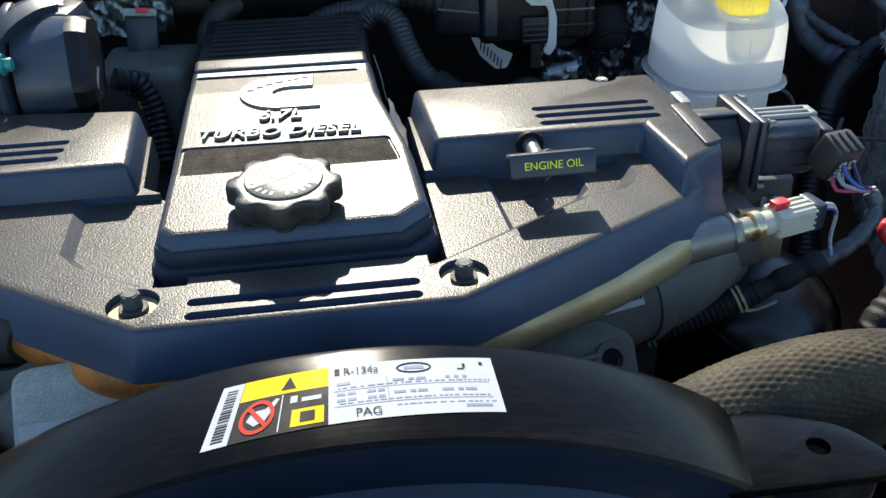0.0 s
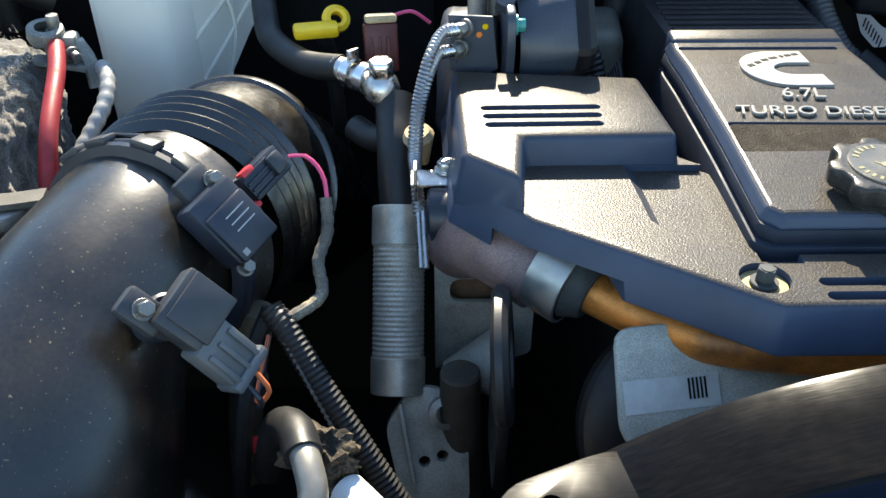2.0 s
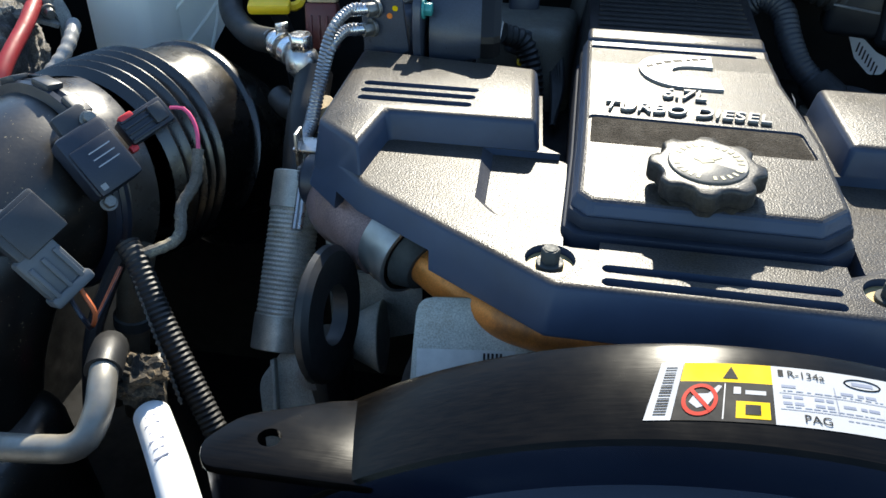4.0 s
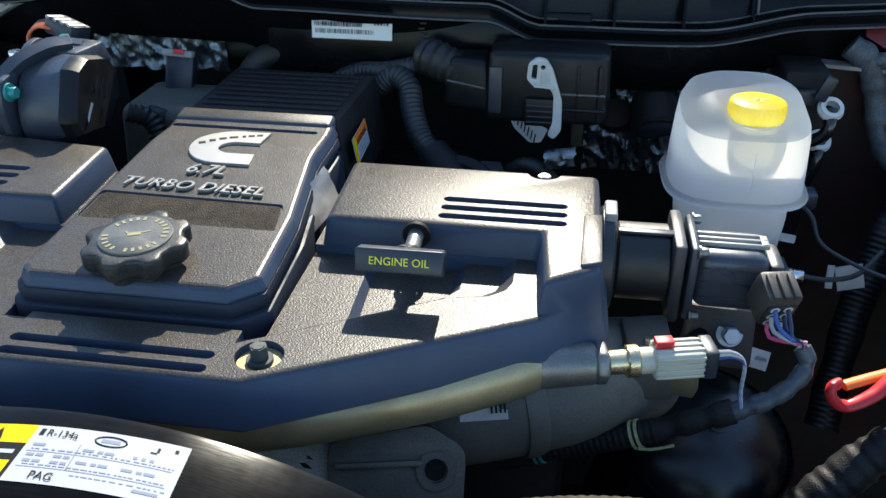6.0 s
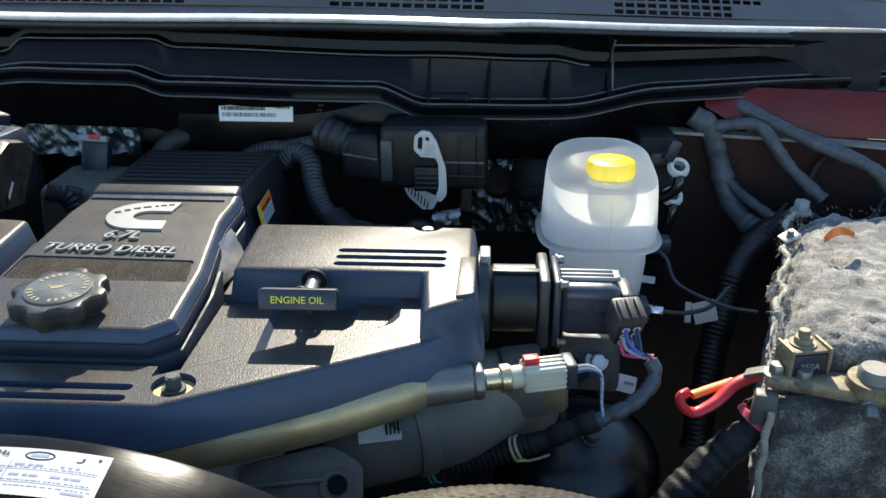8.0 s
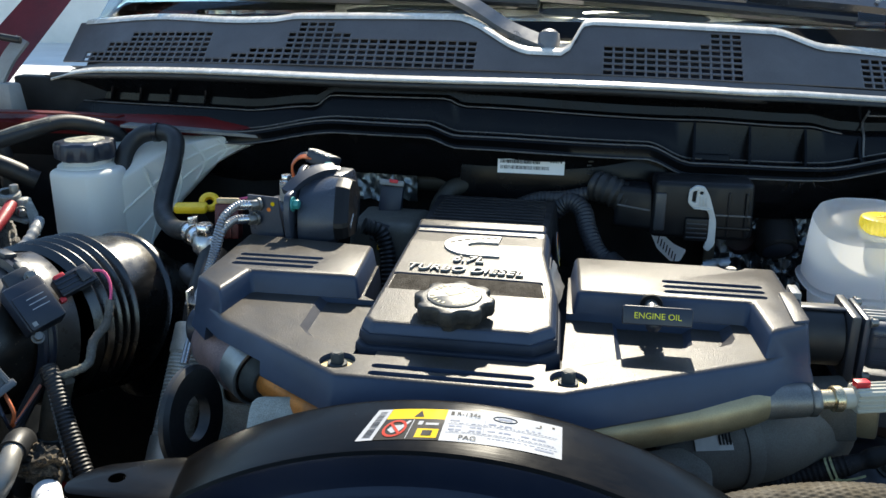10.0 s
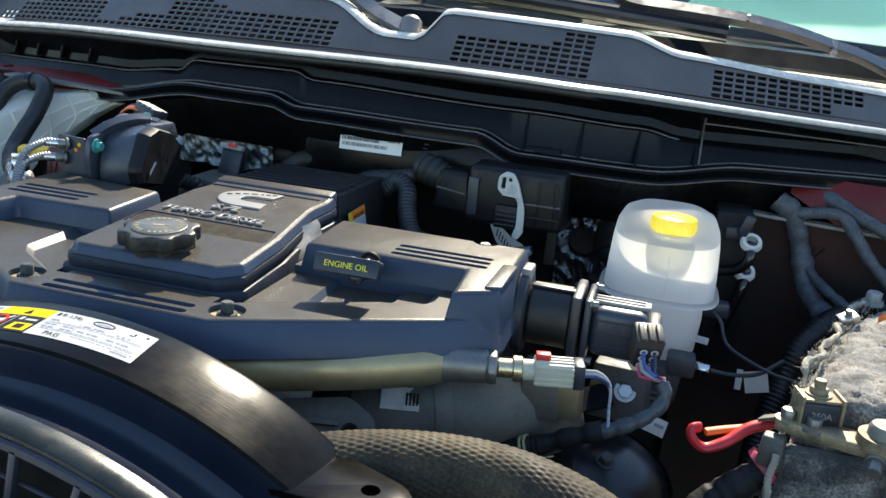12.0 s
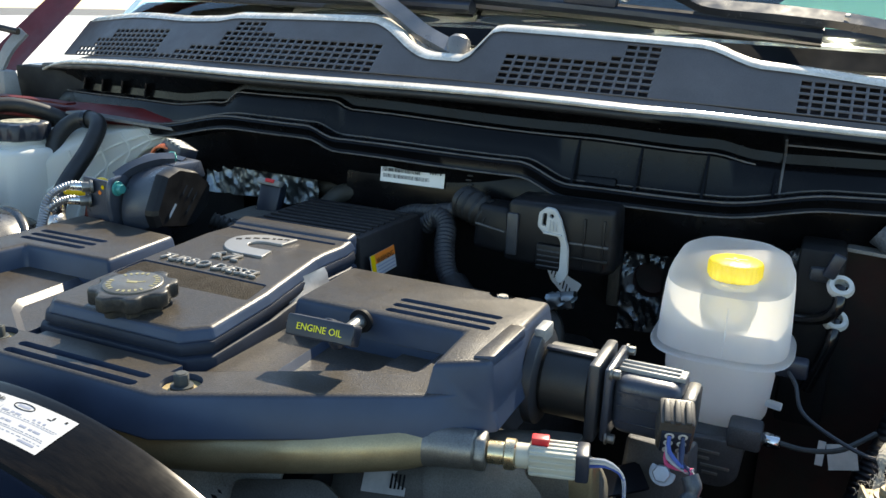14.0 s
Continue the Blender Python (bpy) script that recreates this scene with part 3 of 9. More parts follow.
def build_cowl():
    xs, hs = [], [0.0]
    for i in range(-53, 63):
        xs += [i * PITCH, i * PITCH + 0.0032]
    for j in range(1, 10):
        hs += [j * ROWH - 0.0092, j * ROWH - 0.0016]
    hs.append(0.12)
    bm = bmesh.new()
    vs = [[bm.verts.new(on_cowl(x, min(h, cowl_top(x)))) for h in hs] for x in xs]
    for a in range(len(xs) - 1):
        i = a // 2 - 53
        for b in range(len(hs) - 1):
            hole = a % 2 == 1 and b % 2 == 1 and vent_hole(i, (b + 1) // 2)
            if not hole:
                quad = (vs[a][b], vs[a + 1][b], vs[a + 1][b + 1], vs[a][b + 1])
                bm.faces.new(quad)
    bmesh.ops.remove_doubles(bm, verts=bm.verts, dist=1e-5)
    bmesh.ops.dissolve_degenerate(bm, dist=1e-5, edges=bm.edges)
    cowl = thing("cowl_grille", (0, 1.03, 1.30), "black plastic cowl grille with square vent slots below the windscreen", "cowl panel")
    panel = part("panel", bm, COWLM, cowl)
    md = panel.modifiers.new("thickness", "SOLIDIFY")
    md.thickness, md.offset = 0.0025, 0
    xs = [x for x in xs if -0.79 < x < 0.935]

    def roll(x):
        p = on_cowl(x, cowl_top(x))
        g = Vector((x, 1.150 + 0.24 * x * x, 1.350 - 0.03 * x * x))
        q = Vector((x, min(p.y + 0.034, g.y - 0.01), 0))
        q.z = p.z + 0.0055 if p.z > 1.352 else p.z + (g.z - p.z) * (q.y - p.y) / max(0.02, g.y - p.y)
        f = on_cowl(x, cowl_top(x) - 0.006, 0.0032)
        return [f, on_cowl(x, cowl_top(x) - 0.001, 0.0036), p + Vector((0, 0.002, 0.0048)), p + Vector((0, 0.009, 0.0070)), p.lerp(q, 0.6) + Vector((0, 0, 0.003)), q, q + Vector((0, 0.008, -0.004)), g + Vector((0, 0.004, -0.006))]

    part("upper_lip", sheet([roll(x) for x in xs]), LIP, cowl, "rolled upper edge with painted sun glint")

    def shelf(x):
        o = Vector((x, cowl_y(x), cowl_z(x) + 0.0016 * math.sin(x * 9) - 0.9 * max(0.0, -0.66 - x) ** 2))
        w = ease(x, [-0.80, 0.30, 0.40, 0.95], [1.0, 1.0, 0.55, 0.50])
        return [o + Vector((v[0], v[1] * w, v[2])) for v in ((0, 0.010, 0.0030), (0, -0.012, 0.0008), (0, -0.036, -0.0008), (0, -0.0430, -0.0018), (0, -0.0480, -0.0034), (0, -0.0505, -0.0046), (0, -0.0515, -0.0062), (0, -0.0495, -0.0085), (0, -0.042, -0.010), (0, 0.01, -0.012))]

    part("seal_ledge", sheet([shelf(x)[2:] for x in xs]), LIP, cowl, "flat ledge along the front edge with painted sun glint")
    part("ledge_root", sheet([[shelf(x)[0], shelf(x)[1] + Vector((0, 0, -0.011)), shelf(x)[1].lerp(shelf(x)[2], 0.9) + Vector((0, 0, -0.012)), shelf(x)[2]] for x in xs]), COWLM, cowl, "dull groove behind the ledge")
    part("hood_seal", tube([Vector((x, cowl_y(x) - 0.044 * ease(x, [-0.80, 0.30, 0.40, 0.95], [1.0, 1.0, 0.55, 0.50]), cowl_z(x) - 0.0135 + 0.0016 * math.sin(x * 9))) for x in xs], 0.0060, seg=12, step=0.008), RUBBER, cowl, "black rubber seal under the ledge")
    back = sheet([[on_cowl(x, -0.002) + Vector((0, 0.004, -0.006)), on_cowl(x, 0.0) + Vector((0, 0.04, -0.022)), on_cowl(x, min(0.05, cowl_top(x) - 0.006)) + Vector((0, 0.03, -0.026)), on_cowl(x, min(0.11, cowl_top(x) - 0.003)) + Vector((0, 0.004, -0.004))] for x in np.linspace(-0.78, 0.93, 60)])
    part("backing", back, VENTBACK, cowl, "dark plenum behind the vents")


COWLM = mat("weathered cowl plastic", (0.088, 0.079, 0.078), 0.5, var=0.2, scale=9, grain=0.15, bump=0.15, tint=(0.070, 0.065, 0.064), tint_at=0.62)
# Glint of the sun on the cowl edges is painted as a near-white base.
LIP = mat("sun glint rubber edge", (0.60, 0.55, 0.47), 0.26, var=0.25, scale=30, rough_var=0.06, spec=1.0)
VENTBACK = mat("purplish dark plenum mesh", (0.045, 0.033, 0.039), 0.7, var=0.5, scale=60, grain=0.4, grain_scale=300, tint=(0.012, 0.011, 0.012), tint_at=0.52)
build_cowl()

# the deep black support panel under the cowl
RID_X = [-0.80, -0.41, -0.29, -0.262, -0.092, -0.066, 0.24, 0.40, 0.455, 0.48, 0.95]
RID_Z = [1.235, 1.244, 1.256, 1.274, 1.276, 1.266, 1.257, 1.250, 1.240, 1.238, 1.235]
FLA_X = [-0.80, -0.42, -0.24, -0.115, -0.070, 0.185, 0.248, 0.42, 0.54, 0.66, 0.95]
FLA_Z = [1.205, 1.212, 1.240, 1.240, 1.227, 1.222, 1.200, 1.196, 1.212, 1.212, 1.205]


def build_cowl_support():
    rows = []
    for x in np.linspace(-0.80, 0.95, 176):
        rz, fz = ease(x, RID_X, RID_Z), ease(x, FLA_X, FLA_Z)
        y0 = cowl_y(x)
        w = 0.010 * math.sin(x * 11)
        rows.append([
            (x, y0 - 0.046, cowl_z(x) - 0.014),
            (x, y0 - 0.034, cowl_z(x) - 0.022),
            (x, y0 - 0.014, rz + 0.012),
            (x, y0 - 0.016, rz + 0.001),
            (x, y0 - 0.028, rz - 0.003),
            (x, y0 - 0.031, rz - 0.006),
            (x, y0 - 0.036, fz + 0.012),
            (x, y0 - 0.040, fz + 0.003),
            (x, y0 - 0.062 + w * 0.3, fz),
            (x, y0 - 0.064 + w * 0.3, fz - 0.003),
            (x, y0 - 0.060, fz - 0.013),
            (x, y0 - 0.062, fz - 0.017),
            (x, y0 - 0.050, fz - 0.021),
            (x, y0 - 0.034, fz - 0.024),
            (x, y0 - 0.030, fz - 0.060),
            (x, y0 - 0.010, fz - 0.085),
        ])
    sup = thing("cowl_support", (0, 1.0, 1.15), "black moulded plastic support panel under the cowl", "cowl panel")
    part("panel", sheet(rows), GLOSSY, sup)
    lipm = [Vector(r[8]) + Vector((0, 0, 0.001)) for r in rows[8:-6]]
    part("flange_edge", tube(lipm, 0.0012, seg=6, step=0.012), EDGEM, sup, "worn flange edge")
    for k, last in ((4, 126), (7, -4), (11, -4)):
        part("moulded_edge", tube([Vector(r[k]) + Vector((0, -0.0004, 0.0002)) for r in rows[4:last]], 0.0011, seg=6, step=0.012), EDGEM, sup, "thin worn edge")
    seam = rows[128]
    part("side_panel_edge", tube([Vector(seam[k]) + Vector((0, -0.002, 0)) for k in (1, 2, 4, 6, 7)], 0.0016, seg=6, step=0.006), EDGEM, sup, "worn upright edge of the side panel")
    part("side_panel_edge", tube([Vector(r[1]).lerp(Vector(r[2]), 0.35) + Vector((0, -0.002, 0)) for r in rows[128:-4]], 0.0012, seg=6, step=0.012), EDGEM, sup, "thin worn edge")
    for x in (0.250, 0.324, 0.399, 0.474):
        y0, rz, fz = cowl_y(x), ease(x, RID_X, RID_Z), ease(x, FLA_X, FLA_Z)
        bm = bmesh.new()
        prof = [(y0 - 0.030, rz - 0.004), (y0 - 0.036, fz + 0.002), (y0 - 0.060, fz + 0.001), (y0 - 0.046, rz - 0.026)]
        a = [bm.verts.new((x - 0.0015, *p)) for p in prof]
        b = [bm.verts.new((x + 0.0015, *p)) for p in prof]
        bm.faces.new(a)
        bm.faces.new(b[::-1])
        for i in range(4):
            bm.faces.new((a[i], a[(i + 1) % 4], b[(i + 1) % 4], b[i]))
        part("rib", bm, GLOSSY, sup)
    for x in (-0.66, -0.60, -0.54, -0.475):
        y0, rz = cowl_y(x), ease(x, RID_X, RID_Z)
        part("rib", box((x, y0 - 0.012, rz + 0.026), (0.004, 0.022, 0.050), 0.001, (0, 12, 0)), GLOSSY, sup)


GLOSSY = mat("satin black moulding", (0.0035, 0.0037, 0.0045), 0.25, var=0.3, scale=9, rough_var=0.1, bump=0.04, grain=0.1, spec=0.17)
EDGEM = mat("worn moulded edge", (0.09, 0.09, 0.092), 0.4, var=0.3, scale=40)
build_cowl_support()


def barcode(parent, origin, right, up, w, h, seed, n=22, ink=None):
    """Printed bars in one mesh on a label."""
    rnd = random.Random(seed)
    bm = bmesh.new()
    o, r, u = Vector(origin), Vector(right).normalized(), Vector(up).normalized()
    nn = r.cross(u) * 0.0002
    x = 0.0
    while x < w - 1e-4:
        b = w / n * rnd.uniform(0.3, 0.7)
        q = [o + r * (x + p) + u * v + nn for p, v in ((0, 0), (b, 0), (b, h), (0, h))]
        bm.faces.new([bm.verts.new(p) for p in q])
        x += w / n * rnd.uniform(0.8, 1.2)
    return part("printed_bars", bm, ink or INK, parent, flat=True)


# sticker on the support panel
y_s = 0.9885
stk = thing("parts_sticker", (0.03, y_s, 1.17), "white printed sticker with rows of code on the black cowl panel", "sticker")
part("paper", box((0.031, y_s, 1.1855), (0.094, 0.0008, 0.026), 0.0, (-8, 0, 0)), PAPERW, stk)
barcode(stk, (-0.012, y_s - 0.0025, 1.187), (1, 0, 0), (0, 0.13, 1), 0.055, 0.005, 3, 30)
barcode(stk, (-0.012, y_s - 0.0012, 1.1785), (1, 0, 0), (0, 0.13, 1), 0.068, 0.005, 4, 36)
barcode(stk, (0.058, y_s - 0.0028, 1.1895), (1, 0, 0), (0, 0.13, 1), 0.016, 0.003, 5, 5)
sm = thing("sticker_mount", (0.03, 0.995, 1.13), "black seam sealed panel strip below the cowl", "panel")
part("strip", box((0.115, 0.994, 1.172), (0.37, 0.010, 0.076), 0.003, (-8, 0, 0)), GLOSSY, sm)
for k in range(4):
    part("sealant_dab", box((0.112 + 0.002 * (k % 2), 0.9875, 1.176 + 0.006 * k), (0.007, 0.0016, 0.0022), 0.0005, (-8, 0, 4 * k)), RUBBER, sm)
part("lower_fold", box((0.115, 1.0005, 1.136), (0.37, 0.014, 0.006), 0.002), GLOSSY, sm)


# ---- windscreen, wipers ----
def glass_at(x, s):
    """A place on the windscreen, s metres up its slope."""
    return Vector((x, 1.155 + 0.24 * x * x + 0.80 * s, 1.352 - 0.03 * x * x + 0.60 * s))


ws = thing("windscreen", (0, 1.2, 1.35), "tinted curved windscreen glass above a dark cabin", "windscreen", kind="structure")
pane = part("pane", sheet([[glass_at(x, s) for s in np.linspace(0, 1.0, 12)] for x in np.linspace(-0.82, 0.92, 36)]), GLASS, ws)
md = pane.modifiers.new("thickness", "SOLIDIFY")
md.thickness = 0.005
pane.visible_shadow = False
part("frit_band", sheet([[glass_at(x, s) + Vector((0, 0.004, -0.008)) for s in (0.0, 0.03, 0.065)] for x in np.linspace(-0.82, 0.92, 36)]), CAB, ws, "black printed border of the glass")
# Strip added to cover a bright patch at the foot of the glass.
part("lower_trim", sheet([[glass_at(x, s) + Vector((0, -0.002, 0.004 - 0.003 * (s > 0.04))) for s in (-0.012, 0.0, 0.012, 0.022, 0.026)] for x in np.linspace(-0.82, 0.92, 60)]), CAB, ws, "added dark strip along the lower edge")
part("dashboard", sheet([[glass_at(x, s) * 1.0 + Vector((0, 0.06 + s * 0.25, -0.03 - s * 0.55)) for s in np.linspace(0, 1.0, 8)] for x in np.linspace(-0.82, 0.92, 20)]), CAB, ws, "dark dashboard top")

ARM = mat("satin grey wiper arm", (0.16, 0.16, 0.165), 0.36, 0.3, var=0.15, scale=20, grain=0.1, tint=(0.09, 0.085, 0.08), tint_at=0.66)


# Dark sheet added behind the glass in place of the shaded cabin interior.
part("cabin_shade", sheet([[glass_at(x, s) + Vector((0, 0.16, -0.13)) for s in np.linspace(-0.1, 1.05, 8)] for x in np.linspace(-0.86, 0.96, 20)]), CAB, ws, "added dark sheet for the unlit cabin")
part("cabin_roof", sheet([[glass_at(x, 1.0) + Vector((0, d, 0.02)) for d in (-0.01, 0.5, 1.0)] for x in np.linspace(-0.82, 0.92, 10)]), BODYRED, ws, "dark red roof edge")
# Added sheet: sunlit dashboard behind green glass, painted as a mint colour.
MINT = mat("mint tinted sunlit dash", (0.45, 0.78, 0.60), 0.7, var=0.1, scale=6)
part("mint_paper", sheet([[Vector((x + 0.10 * v, 1.36 + 0.24 * v, 1.416 + 0.10 * v - 0.14 * (x - 0.45))) for v in (0.0, 0.5, 1.0)] for x in np.linspace(0.43, 0.88, 8)]), MINT, ws, "added mint sheet standing in for the sunlit dashboard")


def wiper(name, pivot, label, arm_pts, blade_a, blade_b, metal, finish):
    w = thing(name, pivot, label, "wiper")
    px, py, pz = pivot
    if metal == ARM:
        part("pivot_cap", lathe([(0.0, 0.036), (0.010, 0.0345), (0.0155, 0.029), (0.017, 0.020), (0.016, 0.012), (0.014, 0.0), (0, 0)], 28, pose(px, py, pz, -25)), ARM, w, "rounded grey pivot cap")
        part("pivot_shaft", rod((px, py + 0.012, pz - 0.03), (px, py, pz + 0.004), 0.014), BLACK, w)
    part("arm", ribbon(arm_pts, 0.024, 0.011, up=(0, -0.5, 0.85)), metal, w, finish)
    a, b = Vector(blade_a), Vector(blade_b)
    blade = part("blade", tube([a, a.lerp(b, 0.5) + Vector((0, 0, 0.004)), b], 0.012, seg=10, squash=0.8), BLACK, w, "black rubber wiper blade")
    part("blade_edge", ribbon([a + Vector((0, 0.012, -0.008)), b + Vector((0, 0.012, -0.008))], 0.018, 0.003, up=(0, -0.6, 0.8)), RUBBER, blade)
    part("blade_spine", ribbon([a + Vector((0, -0.004, 0.011)), b + Vector((0, -0.004, 0.011))], 0.006, 0.004, up=(0, -0.6, 0.8)), GREYPL, blade)
    return w


wiper("wiper_arm", (0.043, 1.088, 1.330), "grey wiper arm with round pivot cap and black blade",
      [(0.043, 1.088, 1.342), (0.018, 1.100, 1.350), (-0.020, 1.112, 1.364), (-0.055, 1.120, 1.384), (-0.090, 1.130, 1.402), (-0.14, 1.160, 1.416), (-0.30, 1.200, 1.425), (-0.44, 1.225, 1.425)],
      (-0.62, 1.258, 1.408), (0.02, 1.195, 1.400), ARM, "bent grey metal arm")
BLACKARM = mat("glossy black painted arm", (0.020, 0.021, 0.024), 0.24, var=0.2, scale=20, rough_var=0.06, spec=0.6, tint=(0.05, 0.045, 0.04), tint_at=0.68)
far_wiper = wiper("wiper_arm", (0.80, 1.25, 1.31), "black painted wiper arm with a thick black blade on glass",
      [(0.80, 1.262, 1.322), (0.740, 1.252, 1.345), (0.690, 1.246, 1.364), (0.650, 1.240, 1.374), (0.595, 1.230, 1.388), (0.5225, 1.218, 1.400), (0.4435, 1.218, 1.407), (0.3550, 1.220, 1.413), (0.318, 1.221, 1.427), (0.275, 1.223, 1.437), (0.20, 1.232, 1.436)],
      (0.497, 1.222, 1.381), (-0.16, 1.205, 1.424), BLACKARM, "bent glossy black arm")
part("hinge_pin", rod((0.648, 1.226, 1.366), (0.648, 1.244, 1.380), 0.0055), ARM, far_wiper, "grey hinge pin")
part("rivet", lathe([(0, 0.002), (0.003, 0.0015), (0.004, 0)], 12, pose(0.5225, 1.2145, 1.4070, 30)), ARM, far_wiper)
joint = part("joint", box((0.193, 1.210, 1.419), (0.078, 0.020, 0.022), 0.006, (0, 4, 0)), BLACK, far_wiper, "black blade joint")
for x, z in ((0.146, 1.431), (0.243, 1.421)):
    part("joint_clip", box((x, 1.203, z), (0.010, 0.010, 0.012), 0.002, (0, 14, 0)), BRIGHT, joint, "bright metal clip")

# ---- engine cover ----
TOP, SHELF = 1.143, 1.119
NOTE = [(-0.096, 0.436), (0.096, 0.436), (0.274, 0.532), (0.312, 0.565), (0.311, 0.716), (0.100, 0.716), (-0.128, 0.714), (-0.286, 0.730), (-0.283, 0.582), (-0.236, 0.531)]


def basin(low, high, z0, z1=SHELF):
    """The hollow of a pocket with sloping banks, from its floor up past its rim."""
    bm = bmesh.new()
    k = 0.002 / (z1 - z0)
    bot = [bm.verts.new((*p, z0)) for p in low]
    top = [bm.verts.new((q[0] + (q[0] - p[0]) * k, q[1] + (q[1] - p[1]) * k, z1 + 0.002)) for p, q in zip(low, high)]
    bm.faces.new(top)
    bm.faces.new(bot[::-1])
    n = len(low)
    for i in range(n):
        j = (i + 1) % n
        bm.faces.new((bot[i], bot[j], top[j], top[i]))
    bmesh.ops.recalc_face_normals(bm, faces=bm.faces)
    return bm


def build_cover():
    body = prism(NOTE, 1.0865, SHELF, spread=0.0115, bevel=0.0035, seg=3)
    left = prism([(-0.2445, 0.549), (-0.283, 0.582), (-0.286, 0.731), (-0.130, 0.714), (-0.122, 0.610), (-0.238, 0.609)], 1.100, TOP, spread=0.007, bevel=0.0048, seg=3)
    right = prism([(0.2745, 0.541), (0.312, 0.565), (0.311, 0.717), (0.100, 0.717), (0.104, 0.611), (0.270, 0.613)], 1.100, TOP, spread=0.007, bevel=0.0048, seg=3)
    solid = carve(body, left, right, how="UNION")
    cuts = [prism([(-0.093, 0.487), (0.0935, 0.487), (0.0945, 0.60), (0.0925, 0.90), (-0.1270, 0.90), (-0.1235, 0.716), (-0.1160, 0.6165), (-0.096, 0.60)], 1.0, 1.3)]
    # deeper pockets beside the middle block, with sloping banks
    cuts.append(basin([(-0.1525, 0.605), (-0.1490, 0.5295), (-0.1378, 0.5155), (-0.094, 0.4855), (-0.070, 0.4855), (-0.070, 0.605)],
                      [(-0.161, 0.605), (-0.1565, 0.529), (-0.143, 0.511), (-0.094, 0.4775), (-0.070, 0.4775), (-0.070, 0.605)], 1.1135))
    cuts.append(basin([(0.080, 0.6078), (0.080, 0.484), (0.135, 0.517), (0.203, 0.557), (0.230, 0.564), (0.239, 0.572), (0.242, 0.582), (0.242, 0.6078)],
                      [(0.080, 0.6078), (0.080, 0.473), (0.139, 0.507), (0.207, 0.5465), (0.236, 0.5535), (0.247, 0.563), (0.2515, 0.575), (0.2515, 0.6078)], 1.1120))
    cuts.append(basin([(0.1445, 0.6078), (0.1475, 0.531), (0.199, 0.562), (0.206, 0.572), (0.208, 0.6078)],
                      [(0.1400, 0.6078), (0.1420, 0.521), (0.203, 0.5565), (0.213, 0.570), (0.215, 0.6078)], 1.1060, 1.1120))
    for i in range(3):
        y = 0.6545 - i * 0.0145
        cuts.append(slab_slot((-0.262 + 0.001 * i, y + 0.001), (-0.176 - 0.001 * i, y + 0.002), 0.0088, TOP - 0.007, TOP + 0.02))
        cuts.append(slab_slot((0.193, y), (0.283, y), 0.0088, TOP - 0.007, TOP + 0.02))
    for y in (0.4585, 0.4445):
        cuts.append(slab_slot((-0.064, y), (0.068, y), 0.0084, SHELF - 0.007, SHELF + 0.02))
    for x in (-0.1, 0.1):
        cuts.append(lathe([(0, -0.03), (0.0158, -0.03), (0.0158, 0.03), (0, 0.03)], 32, pose(x, 0.463, SHELF)))
    cuts.append(lathe([(0, -0.03), (0.0145, -0.03), (0.0145, 0.04), (0, 0.04)], 28, pose(0.266, 0.717, TOP)))
    cuts.append(prism([(-0.275, 0.500), (-0.250, 0.600), (-0.200, 0.590), (-0.178, 0.470), (-0.186, 0.440)], 1.06, 1.100))
    solid = carve(solid, *cuts)
    cover = thing("engine_cover", (0, 0.58, 1.08), "grained black plastic engine cover with slotted raised corners", "engine cover")
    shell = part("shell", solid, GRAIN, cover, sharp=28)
    rounded_edges(shell, 0.0022, 2, 40)
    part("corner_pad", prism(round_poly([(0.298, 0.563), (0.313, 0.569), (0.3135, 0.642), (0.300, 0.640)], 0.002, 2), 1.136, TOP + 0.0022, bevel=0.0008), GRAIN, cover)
    # bolts of the cover
    for x, s in ((-0.1, 1), (0.1, -1), (0.266, 0)):
        y = 0.463 if s else 0.712
        z0 = 1.1138 if s else 1.130
        b = thing("cover_bolt", (x, y, z0 - 0.004), "dark hex flange bolt on a yellow zinc washer", "bolt", group="engine cover bolts")
        part("washer", lathe([(0.0062, 0), (0.0150, 0.0), (0.0154, 0.0012), (0.0150, 0.0022), (0.0062, 0.0022)], 28, pose(x, y, z0 - 0.002)), YELLOWZ if s else BLACK, b, "yellow zinc washer" if s else "")
        part("bolt_head", join(hexnut((x, y, z0), (x, y, z0 + 0.0125), 0.0062, 0.0088), lathe([(0, 0.0), (0.0042, 0.0), (0.0042, 0.0006), (0, 0.0006)], 16, pose(x, y, z0 + 0.0125))), BOLT if s else DULLSTEEL, b, "dark bolt head" if s else "bright bolt head")


build_cover()


# ---- middle block of the engine with its badge ----
FALL_Y = [0.49, 0.58, 0.62, 0.718, 0.757, 0.79, 0.91]
FALL = [0.0130, 0.0080, 0.0056, 0.0018, 0.0034, -0.0014, 0.0]


def leaned(bm):
    """Lets the top of the middle block fall towards the front in a few gentle bends."""
    for y in FALL_Y[1:6]:
        bmesh.ops.bisect_plane(bm, geom=bm.verts[:] + bm.edges[:] + bm.faces[:], plane_co=(0, y, 0), plane_no=(0, 1, 0), dist=1e-6)
    for v in bm.verts:
        v.co.z -= float(np.interp(v.co.y, FALL_Y, FALL)) * min(1.0, max(0.0, (v.co.z - 1.09) / 0.058))
    return bm


